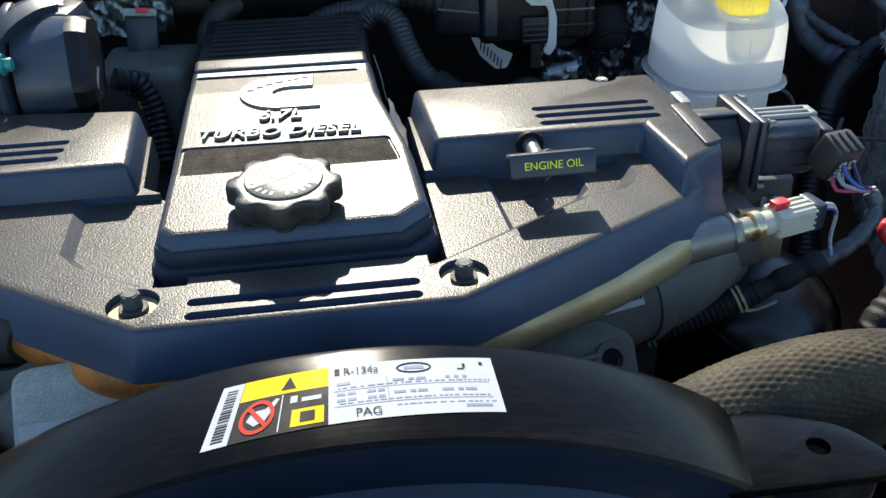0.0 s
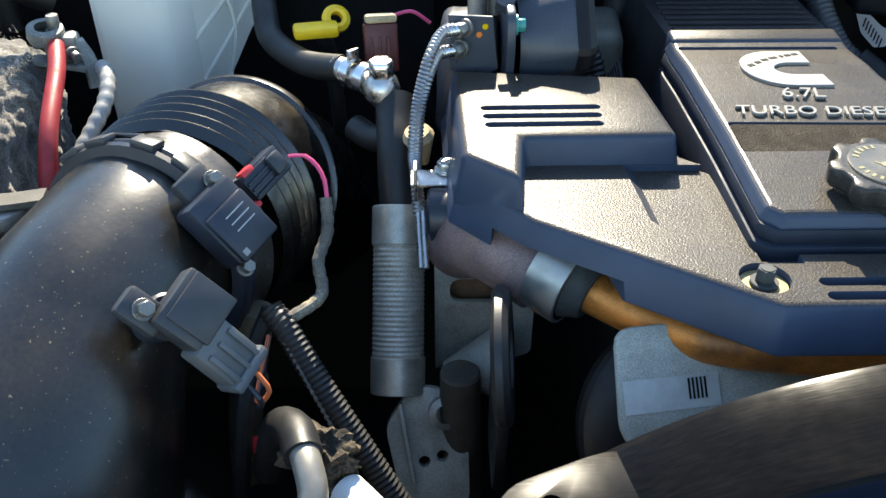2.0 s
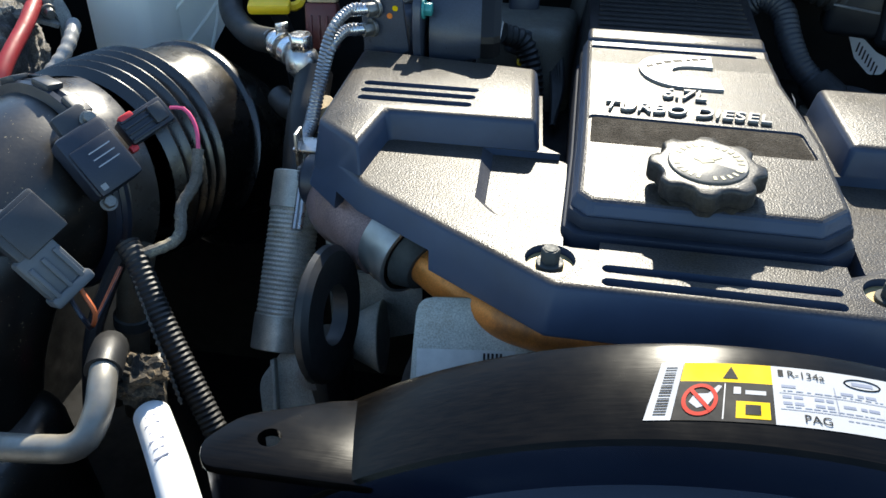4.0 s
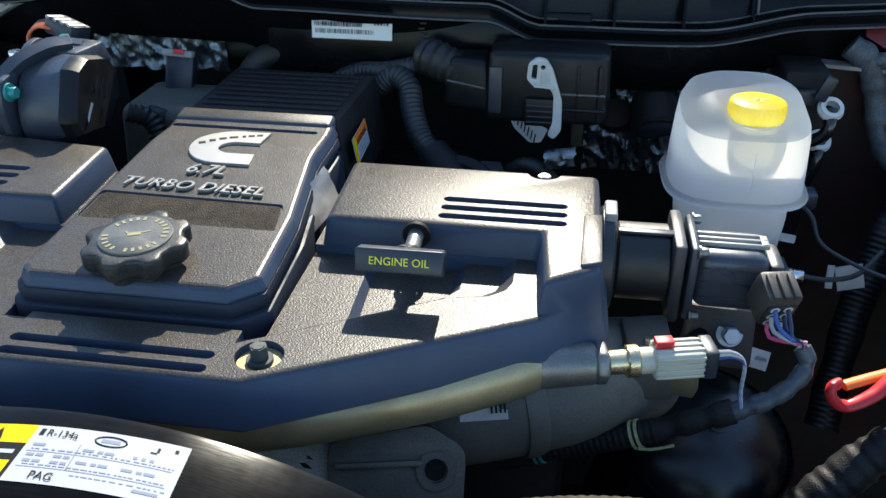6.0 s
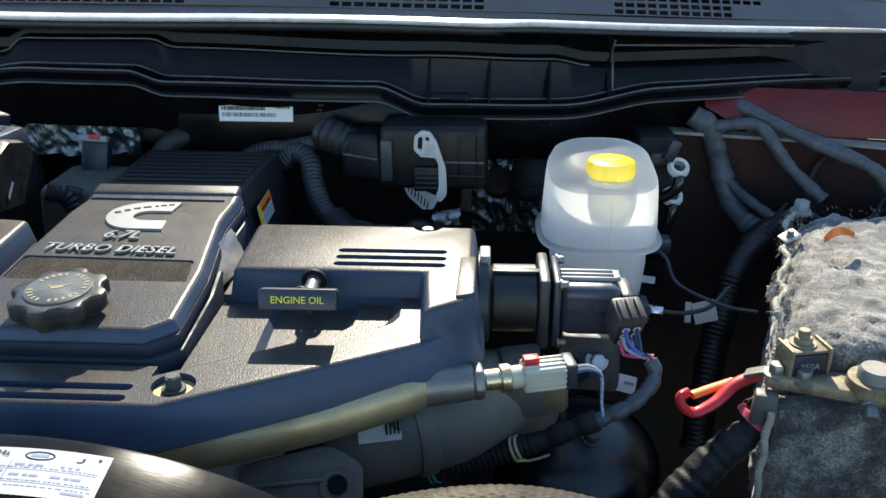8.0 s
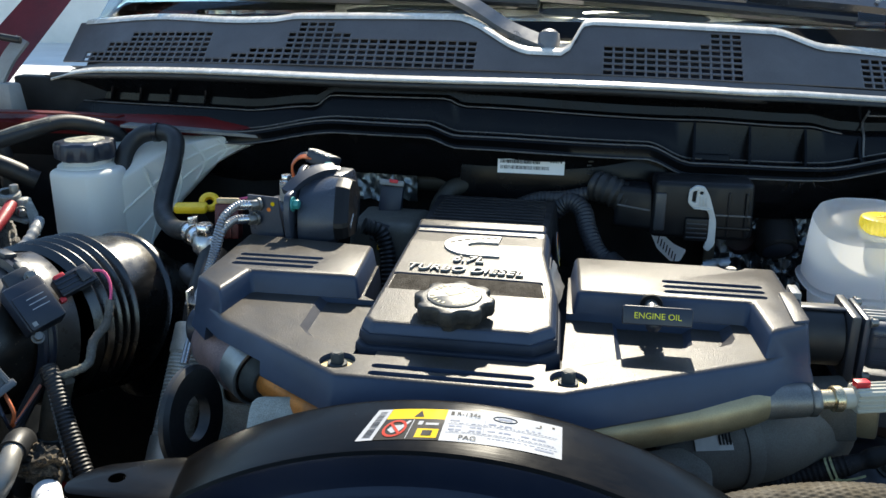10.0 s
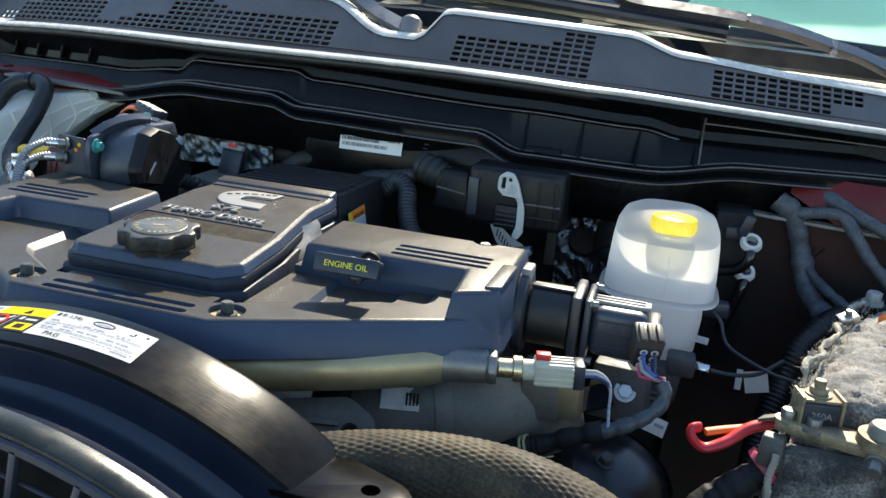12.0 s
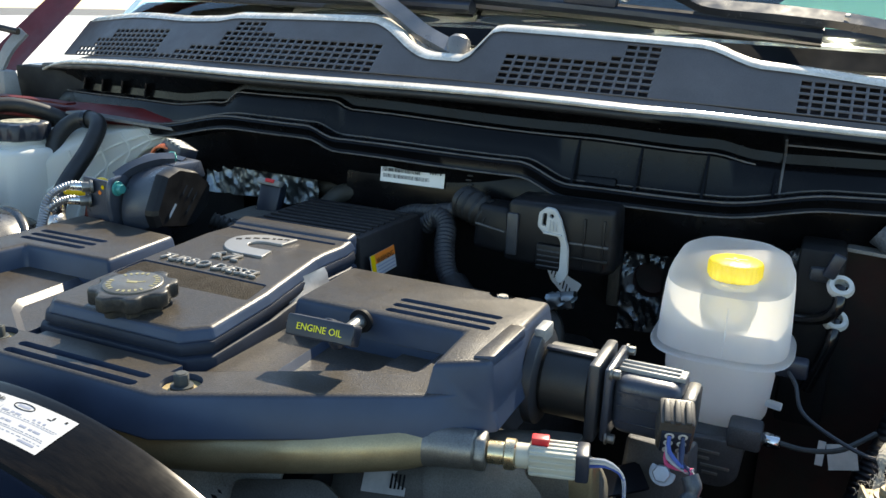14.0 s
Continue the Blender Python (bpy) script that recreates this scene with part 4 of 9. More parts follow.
def build_block():
    def block_part(name, bm, *rest, **kw):
        return part(name, leaned(bm), *rest, **kw)

    front = [(-0.078, 0.503), (0.064, 0.503), (0.083, 0.520), (0.0805, 0.600), (0.0665, 0.700), (0.065, 0.775), (-0.089, 0.775), (-0.0865, 0.600), (-0.087, 0.512)]

    def grown(d):
        out = []
        for p in front:
            x = p[0] + (d if p[0] > 0 else -d)
            y = p[1] - d if p[1] < 0.55 else p[1]
            out.append((x, y))
        return out

    top = prism(grown(0.0), 1.140, 1.153, spread=0.005, bevel=0.0035, seg=3)
    mid = prism(grown(0.0048), 1.130, 1.1415, spread=0.0015)
    lip = prism(grown(0.0035), 1.126, 1.131)
    low = prism(grown(0.0085), 1.070, 1.1275, spread=0.002)
    upper = carve(top, prism(round_poly([(-0.0835, 0.5775), (0.0745, 0.5775), (0.0690, 0.6160), (-0.0835, 0.6195)], 0.004, 3), 1.1512, 1.17),
                  slab_slot((-0.083, 0.758), (0.052, 0.757), 0.006, 1.147, 1.17))
    block = thing("valve_cover", (0, 0.62, 1.06), "grained black valve cover block with a badge and raised letters", "valve cover")
    soften(mid, 0.003, 2)
    soften(low, 0.004, 2)
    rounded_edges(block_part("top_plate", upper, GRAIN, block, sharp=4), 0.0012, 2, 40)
    block_part("rim", join(mid, lip), RIMBLK, block, "smooth dark rim")
    block_part("lower_step", low, RIMBLK, block, "smooth dark lower step")
    block_part("inset_strip", prism(round_poly([(-0.0815, 0.5792), (0.0727, 0.5792), (0.0674, 0.6144), (-0.0815, 0.6177)], 0.004, 3), 1.150, 1.1519), INSET, block, "rough dark inset strip")
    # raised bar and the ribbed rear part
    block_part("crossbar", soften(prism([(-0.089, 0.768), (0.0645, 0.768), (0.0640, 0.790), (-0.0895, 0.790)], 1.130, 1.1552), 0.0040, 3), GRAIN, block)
    rear = thing("valve_cover", (0, 0.87, 1.06), "ribbed black rear valve cover in the shade of the cowl", "valve cover")
    block_part("body", soften(prism([(-0.089, 0.7915), (0.066, 0.7915), (0.070, 0.935), (-0.092, 0.940)], 1.070, 1.149, spread=0.012), 0.004), RIBBLACK, rear)
    for k in range(9):
        y = 0.802 + k * 0.0148
        block_part("rib", box((-0.011, y, 1.1495), (0.140, 0.006, 0.004), 0.0012), RIBBLACK, rear)
    # side label and warning label
    m = pose(0.0795, 0.655, 1.130, 0, 66, -5)
    lab = bmesh.new()
    rows = []
    for i in range(15):
        u = i / 14
        rows.append([lab.verts.new(m @ Vector((0.017 * v, 0.046 * (2 * u - 1), 0.0012 * math.sin(9 * u + 2 * v) * math.cos(5 * v + 3 * u)))) for v in (-1, -0.6, -0.2, 0.2, 0.6, 1)])
    for p, q in zip(rows, rows[1:]):
        for k in range(5):
            lab.faces.new((p[k], p[k + 1], q[k + 1], q[k]))
    block_part("side_label", lab, SILVERLAB, block, "creased silver side label")
    m = pose(0.0785, 0.824, 1.116, 0, 80, 2)
    lab = block_part("warning_label", turn_bm(box((0, 0, 0), (0.026, 0.060, 0.0006)), m), WHITEST, rear, "orange and white warning label")
    block_part("orange_bar", turn_bm(box((-0.0075, 0.005, 0.0005), (0.011, 0.050, 0.0002)), m), ORINK, lab)
    block_part("words", letters("WARNING", 0.0088, 0.0002, m @ Matrix.Translation((-0.0045, 0.005, 0.0008)) @ Matrix.Rotation(radians(90), 4, "Z")), INK, lab, "black word WARNING", flat=True)
    block_part("yellow_bar", turn_bm(box((0.0, -0.0245, 0.0005), (0.026, 0.010, 0.0002)), m), YINK, lab)
    for k in range(3):
        block_part("printed_bars", turn_bm(box((0.002 + k * 0.004, 0.006, 0.0005), (0.0014, 0.044, 0.0002)), m), BLUEINK, lab)
    # raised words
    w1 = letters("TURBO DIESEL", 0.0165, 0.003, pose(-0.0115, 0.6310, 1.1545, 0, 0, -2) @ Matrix.Diagonal((1.15, 1.15, 1, 1)))
    shear = Matrix(((1, 0.18, 0, 0), (0, 1, 0, 0), (0, 0, 1, 0), (0, 0, 0, 1)))
    ctr = Matrix.Translation((-0.0115, 0.6310, 1.1545))
    turn_bm(w1, ctr @ shear @ ctr.inverted())
    block_part("raised_lettering", w1, LETTER, block, "silver raised letters reading TURBO DIESEL", flat=True)
    w2 = letters("6.7L", 0.0195, 0.003, pose(-0.0115, 0.6605, 1.1545, 0, 0, -2) @ Matrix.Diagonal((1.05, 1.15, 1, 1)))
    ctr = Matrix.Translation((-0.0115, 0.6605, 1.1545))
    turn_bm(w2, ctr @ shear @ ctr.inverted())
    block_part("raised_lettering", w2, LETTER, block, "silver raised letters reading 6.7L", flat=True)
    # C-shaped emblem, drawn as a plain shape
    outer, inner = [], []
    for k in range(25):
        a = radians(78 + (270 - 78) * k / 24)
        outer.append((-0.010 + 0.036 * math.cos(a), 0.7095 + 0.0350 * math.sin(a)))
    for k in range(17):
        a = radians(90 + 180 * k / 16)
        inner.append((-0.004 + 0.015 * math.cos(a), 0.7055 + 0.0110 * math.sin(a)))
    plan = [(0.0155, 0.7445), *outer, (0.0195, 0.6745), (0.0175, 0.6945), *inner[::-1], (0.0145, 0.7165)]
    em = thing("badge", (-0.01, 0.70, 1.153), "silver C-shaped badge with a dark word band on the valve cover", "badge")
    block_part("plate", prism(plan, 1.1525, 1.1555, bevel=0.0005, seg=1), SILVER, em)
    for k, (x, y, w) in enumerate([(-0.037, 0.7115, 0.006), (-0.0295, 0.717, 0.0055), (-0.022, 0.7225, 0.0065), (-0.0135, 0.727, 0.0075), (-0.005, 0.7305, 0.003), (0.001, 0.733, 0.0055), (0.008, 0.7355, 0.0055)]):
        block_part("dark_mark", box((x, y, 1.1557), (w, 0.0042, 0.0004), 0.0, (0, 0, 26 - 2 * k)), INK, em)


INSET = mat("coarse dusty inset", (0.025, 0.020, 0.0145), 0.75, var=0.2, scale=40, grain=0.6, grain_scale=760, bump=1.0, relief=0.0012, spec=0.12)
RIMBLK = mat("satin navy black plastic", (0.019, 0.025, 0.040), 0.52, var=0.3, scale=12, grain=0.1, bump=0.08, spec=0.22)
RIBBLACK = mat("flat black moulding", (0.015, 0.014, 0.015), 0.55, var=0.2, scale=20, grain=0.15, bump=0.1, spec=0.25)
SILVERLAB = mat("creased silver label", (0.42, 0.41, 0.39), 0.4, 0.3, var=0.15, scale=40, tint=(0.22, 0.22, 0.21), tint_at=0.62)
build_block()


# ---- oil filler cap ----
def build_cap():
    c = (-0.007, 0.5275)
    cap = thing("oil_filler_cap", (c[0], c[1], 1.153), "lobed black oil filler cap with yellow lettering ring", "oil cap")
    bm = bmesh.new()
    n = 96
    levels = [(0.80, 1.1510), (0.82, 1.1570), (0.96, 1.1580), (1.0, 1.1600), (1.0, 1.1690), (0.985, 1.1708), (0.95, 1.1716), (0.90, 1.1718)]
    rings = []
    for f, z in levels:
        ring = []
        for k in range(n):
            a = 2 * math.pi * k / n
            r = 0.0345 + 0.0030 * math.tanh(2.2 * math.cos(8 * a + 0.5))
            r = 0.0288 if f == 0.90 else r * f
            ring.append(bm.verts.new((c[0] + r * math.cos(a), c[1] + r * math.sin(a), z)))
        rings.append(ring)
    for a, b in zip(rings, rings[1:]):
        for k in range(n):
            bm.faces.new((a[k], a[(k + 1) % n], b[(k + 1) % n], b[k]))
    bm.faces.new(rings[0][::-1])
    bm.faces.new(rings[-1])
    part("body", leaned(bm), CAPBODY, cap, sharp=50)
    part("top_disc", leaned(lathe([(0, 0.0012), (0.0245, 0.0012), (0.0252, 0.0007), (0.0255, -0.001)], 48, pose(c[0], c[1], 1.1722))), CAPTOP, cap, "slightly faded round top")
    # lettering ring as plain strokes
    for k in range(26):
        if k in (6, 12, 13, 19, 25):
            continue
        a = 2 * math.pi * k / 26
        part("printed_mark", leaned(turn_bm(box((0.0205, 0, 0), (0.0042, 0.0022, 0.0003)), pose(c[0], c[1], 1.1736) @ pose(0, 0, 0, 0, 0, math.degrees(a)))), CAPINK, cap)
    part("oil_can_mark", leaned(join(box((c[0] - 0.001, c[1], 1.1736), (0.009, 0.004, 0.0003), 0, (0, 0, 20)), box((c[0] + 0.006, c[1] + 0.004, 1.1736), (0.006, 0.0014, 0.0003), 0, (0, 0, 35)), box((c[0] - 0.007, c[1] + 0.001, 1.1736), (0.004, 0.0012, 0.0003), 0, (0, 0, -40)))), CAPINK, cap)


CAPBODY = mat("dusty black cap plastic", (0.024, 0.024, 0.024), 0.42, var=0.3, scale=40, grain=0.4, grain_scale=700, bump=0.35, spec=0.4, tint=(0.050, 0.044, 0.035), tint_at=0.62)
CAPTOP = mat("faded black cap top", (0.085, 0.083, 0.075), 0.42, var=0.2, scale=30, grain=0.15, bump=0.2)
CAPINK = mat("faded yellow print", (0.22, 0.20, 0.10), 0.5, var=0.1)
build_cap()


# ---- dipstick ----
def build_dipstick():
    d = thing("dipstick_handle", (0.175, 0.57, 1.115), "black dipstick handle with yellow words in the engine cover", "dipstick")
    m = pose(0.1755, 0.544, 1.1485, -22, 0, 1)
    body = bmesh.new()
    w, h, t = 0.0305, 0.0085, 0.007
    pts = [(-w, -h), (w, -h), (w + 0.0005, h * 0.8), (w - 0.001, h), (-w + 0.001, h), (-w - 0.0005, h * 0.8)]
    a = [body.verts.new((x, -t, z)) for x, z in pts]
    b = [body.verts.new((x, t, z)) for x, z in pts]
    body.faces.new(a)
    body.faces.new(b[::-1])
    for i in range(6):
        body.faces.new((a[i], a[(i + 1) % 6], b[(i + 1) % 6], b[i]))
    part("grip", turn_bm(soften(body, 0.0018, 3), m), BLACK, d)
    part("words", letters("ENGINE OIL", 0.0078, 0.0006, m @ pose(0.0, -t - 0.0003, -0.0005, 90)), YWORD, d, "yellow words ENGINE OIL", flat=True)
    part("stem", rod((0.1755, 0.549, 1.1495), (0.1755, 0.586, 1.130), 0.0075), BLACK, d)
    part("ball", lathe([(0, -0.008), (0.005, -0.006), (0.0075, -0.002), (0.0075, 0.002), (0.005, 0.006), (0, 0.008)], 20, pose(0.1755, 0.566, 1.131)), BLACK, d)
    part("collar", rod((0.1755, 0.580, 1.134), (0.1755, 0.604, 1.136), 0.0060), DULLSTEEL, d, "metal collar")
    part("tube_ring", lathe([(0.0065, 0), (0.0105, 0), (0.0110, 0.002), (0.0105, 0.004), (0.0065, 0.004)], 28, pose(0.1755, 0.6065, 1.136, 90)), INK, d)


build_dipstick()


# ---- fan shroud with its label ----
RC, RR = (0.020, 0.755), 0.380


def ring_at(a, r, y):
    return Vector((RC[0] + r * math.sin(a), y, RC[1] + r * math.cos(a)))


def build_shroud():
    sh = thing("fan_shroud", (0.02, 0.32, 0.9), "dusty black plastic fan shroud with bolted ears", "fan shroud")
    span = np.linspace(radians(-47), radians(47), 95)
    prof = [(0.380, -0.030), (0.3795, -0.002), (0.378, 0.0), (0.374, 0.0005), (0.350, -0.002), (0.322, -0.0055), (0.3165, -0.0065), (0.3145, -0.009)]
    part("rim", sheet([[ring_at(a, RR + r, y) for y, r in prof] for a in span]), SHROUD, sh, "worn brownish rim band")
    prof2 = [(0.3145, -0.009), (0.3140, -0.012), (0.3133, -0.026), (0.3115, -0.032), (0.306, -0.0355), (0.296, -0.037), (0.284, -0.036), (0.271, -0.031), (0.262, -0.024), (0.257, -0.019)]
    part("throat", sheet([[ring_at(a, RR + r, y) for y, r in prof2] for a in np.linspace(radians(-62), radians(62), 110)]), THROAT, sh, "dark satin throat")
    prof3 = [(0.258, -0.0205), (0.254, -0.016), (0.247, -0.0150), (0.239, -0.0165), (0.236, -0.019), (0.2355, -0.026)]
    part("inner_ring", sheet([[ring_at(a, RR + r, y) for y, r in prof3] for a in np.linspace(radians(-48), radians(48), 90)]), RINGM, sh, "dusty ring flange")
    # ears
    for s, x in ((-1, -0.243), (1, 0.279)):
        z = 1.064
        poly = round_poly([(x - s * 0.075, 0.380), (x - s * 0.03, 0.374), (x + s * 0.022, 0.352), (x + s * 0.037, 0.328), (x + s * 0.030, 0.312), (x - s * 0.075, 0.314)], 0.010, 3)
        ear = carve(prism(poly, z - 0.006, z, bevel=0.001), lathe([(0, -0.03), (0.0068, -0.03), (0.0068, 0.03), (0, 0.03)], 20, pose(x, 0.338, z)))
        part("ear", ear, SHROUD, sh)
        part("ear_wall", prism([(x - s * 0.08, 0.322), (x + s * 0.020, 0.322), (x + s * 0.036, 0.332), (x + s * 0.036, 0.328), (x + s * 0.020, 0.317), (x - s * 0.08, 0.317)], 0.99, z - 0.003), GLOSS, sh)
    # ribbed openings in front
    for k in range(-5, 6):
        a = radians(k * 7.6 - 4.4)
        p, q = ring_at(a, RR - 0.026, 0.2365), ring_at(a, RR - 0.085, 0.2365)
        d = math.degrees(a)
        part("grille_bar", box((p + q) / 2, (0.0052, 0.007, 0.059), 0.0008, (0, d, 0)), GRILLEM, sh)
    part("grille_arch", sheet([[ring_at(a, RR + r, y) for y, r in ((0.2355, -0.022), (0.2330, -0.023), (0.2330, -0.028), (0.240, -0.028))] for a in np.linspace(radians(-46), radians(46), 70)]), GRILLEM, sh)
    part("grille_rail", tube([ring_at(a, RR - 0.052, 0.240) for a in np.linspace(radians(-42), radians(42), 30)], 0.0014, seg=6), GRILLEM, sh)
    part("grille_back", sheet([[ring_at(a, RR + r, 0.256) for r in (-0.024, -0.13)] for a in np.linspace(radians(-47), radians(47), 40)]), DARK, sh)
    # label on the rim
    lab = thing("refrigerant_label", (0.027, 0.345, 1.14), "printed white, black and yellow refrigerant label on the fan shroud", "label")

    def band(u):
        return -0.0475 + 0.146 * u

    def on_rim(u, v, lift=0.0004):
        """u along the label, v from its front to its back edge."""
        x = band(u) + (0.0095 * v if u < 0.5 else -0.001 * v) * abs(1 - 2 * u)
        y = 0.3265 + 0.0365 * v + 0.005 * u
        r = RR + np.interp(y, [0.322, 0.350, 0.374], [-0.0055, -0.002, 0.0005]) + lift
        a = math.asin((x - RC[0]) / r)
        return ring_at(a, r, y)

    def patch(name, u0, u1, v0, v1, m, lift=0.0004, parent=None, label=""):
        return part(name, sheet([[on_rim(u, v, lift) for v in np.linspace(v0, v1, 5)] for u in np.linspace(u0, u1, max(2, int((u1 - u0) * 40)))]), m, parent or lab, label)

    patch("white_panel", 0.41, 1.0, 0.0, 1.0, WHITEST, label="white data panel")
    patch("code_strip", 0.0, 0.085, 0.0, 1.0, WHITEST, label="white strip with code bars")
    patch("black_panel", 0.087, 0.41, 0.0, 0.66, INK, label="black symbol panel")
    patch("yellow_panel", 0.087, 0.41, 0.66, 1.0, YINK, label="yellow warning panel")
    rnd = random.Random(5)
    v = 0.08
    while v < 0.92:
        patch("code_bar", 0.025, 0.065, v, v + 0.018 * rnd.uniform(0.6, 1.6), INK, 0.0006)
        v += 0.045
    # warning sign, forbidden-hand sign drawn plain, manual sign, figures
    tri = bmesh.new()
    tri.faces.new([tri.verts.new(on_rim(*p, 0.0006)) for p in ((0.235, 0.72), (0.29, 0.72), (0.262, 0.94))])
    part("warning_triangle", tri, INK, lab, flat=True)
    ringb = bmesh.new()
    o, i_ = [], []
    for k in range(28):
        a = 2 * math.pi * k / 28
        o.append(ringb.verts.new(on_rim(0.165 + 0.060 * math.cos(a), 0.34 + 0.27 * math.sin(a), 0.0008)))
        i_.append(ringb.verts.new(on_rim(0.165 + 0.046 * math.cos(a), 0.34 + 0.21 * math.sin(a), 0.0008)))
    for k in range(28):
        ringb.faces.new((o[k], o[(k + 1) % 28], i_[(k + 1) % 28], i_[k]))
    part("forbidden_ring", ringb, REDINK, lab, "red ring", flat=True)
    blob = bmesh.new()
    blob.faces.new([blob.verts.new(on_rim(*p, 0.0006)) for p in ((0.13, 0.30), (0.16, 0.20), (0.195, 0.26), (0.215, 0.42), (0.235, 0.58), (0.222, 0.60), (0.19, 0.45), (0.145, 0.44))])
    part("white_figure", blob, WHITEST, lab, flat=True)
    bar = bmesh.new()
    bar.faces.new([bar.verts.new(on_rim(*p, 0.0009)) for p in ((0.122, 0.50), (0.132, 0.54), (0.208, 0.18), (0.198, 0.14))])
    part("forbidden_bar", bar, REDINK, lab, flat=True)
    patch("divider", 0.243, 0.247, 0.03, 0.63, GREYW, 0.0006)
    patch("manual_sign", 0.285, 0.395, 0.06, 0.34, YINK, 0.0006)
    patch("manual_mark", 0.315, 0.365, 0.12, 0.28, INK, 0.0009)
    patch("snow_mark", 0.275, 0.30, 0.46, 0.58, WHITEST, 0.0006)
    patch("small_words", 0.315, 0.385, 0.46, 0.53, WHITEST, 0.0006)
    for u0, u1, v0 in ((0.44, 0.49, 0.63), (0.44, 0.47, 0.45), (0.478, 0.508, 0.45), (0.44, 0.47, 0.345), (0.478, 0.508, 0.345), (0.545, 0.575, 0.45), (0.582, 0.605, 0.45), (0.545, 0.575, 0.345), (0.582, 0.605, 0.345), (0.635, 0.675, 0.61),
                       (0.69, 0.71, 0.61), (0.716, 0.75, 0.61), (0.635, 0.675, 0.39), (0.69, 0.71, 0.39), (0.716, 0.75, 0.39), (0.80, 0.84, 0.39), (0.855, 0.875, 0.39), (0.881, 0.92, 0.39), (0.82, 0.835, 0.62), (0.85, 0.865, 0.62), (0.88, 0.895, 0.62), (0.87, 0.96, 0.10)):
        patch("printed_line", u0, u1, v0, v0 + 0.045, BLUEINK, 0.0006)
    for v0 in (0.26, 0.53):
        patch("printed_rule", 0.43, 0.97, v0, v0 + 0.010, BLUEINK, 0.0006)
    patch("printed_rule", 0.615, 0.618, 0.28, 0.72, BLUEINK, 0.0006)

    rnd = random.Random(9)
    for v0 in (0.185, 0.30, 0.57):
        row, u = [], rnd.uniform(0.43, 0.45) if v0 != 0.185 else 0.64
        while u < (0.97 if v0 < 0.6 else 0.62):
            w = rnd.uniform(0.008, 0.026)
            row.append(sheet([[on_rim(uu, vv, 0.0006) for vv in (v0, v0 + 0.015)] for uu in (u, u + w)]))
            u += w + rnd.choice((0.005, 0.006, 0.012))
        part("fine_print", join(*row), BLUEINK, lab)

    def label_words(text, u, v, size):
        p, q = on_rim(u, v, 0.0007), on_rim(u + 0.05, v, 0.0007)
        d = math.degrees(math.atan2(q.z - p.z, q.x - p.x))
        part("words", letters(text, size, 0.00006, pose(p.x, p.y, p.z + 0.0001, 5, -d, 0), "LEFT"), INK, lab, f"printed words {text}", flat=True)

    label_words("R-134a", 0.465, 0.87, 0.0062)
    label_words("PAG", 0.50, 0.13, 0.0068)
    rr_ = tube([on_rim(0.715 + 0.06 * math.cos(a) * 1.0, 0.84 + 0.085 * math.sin(a), 0.0006) for a in np.linspace(0, 2 * math.pi, 25)], 0.0004, seg=4, step=0.002, caps=False)
    part("rounded_frame", rr_, INK, lab)
    patch("frame_line", 0.68, 0.75, 0.81, 0.87, BLUEINK, 0.0006)
    patch("star_mark", 0.433, 0.452, 0.82, 0.94, INK, 0.0006)
    patch("dot_mark", 0.950, 0.963, 0.85, 0.91, INK, 0.0006)
    patch("figure_mark", 0.868, 0.892, 0.77, 0.795, INK, 0.0006)
    patch("figure_mark", 0.888, 0.898, 0.80, 0.88, INK, 0.0006)


build_shroud()

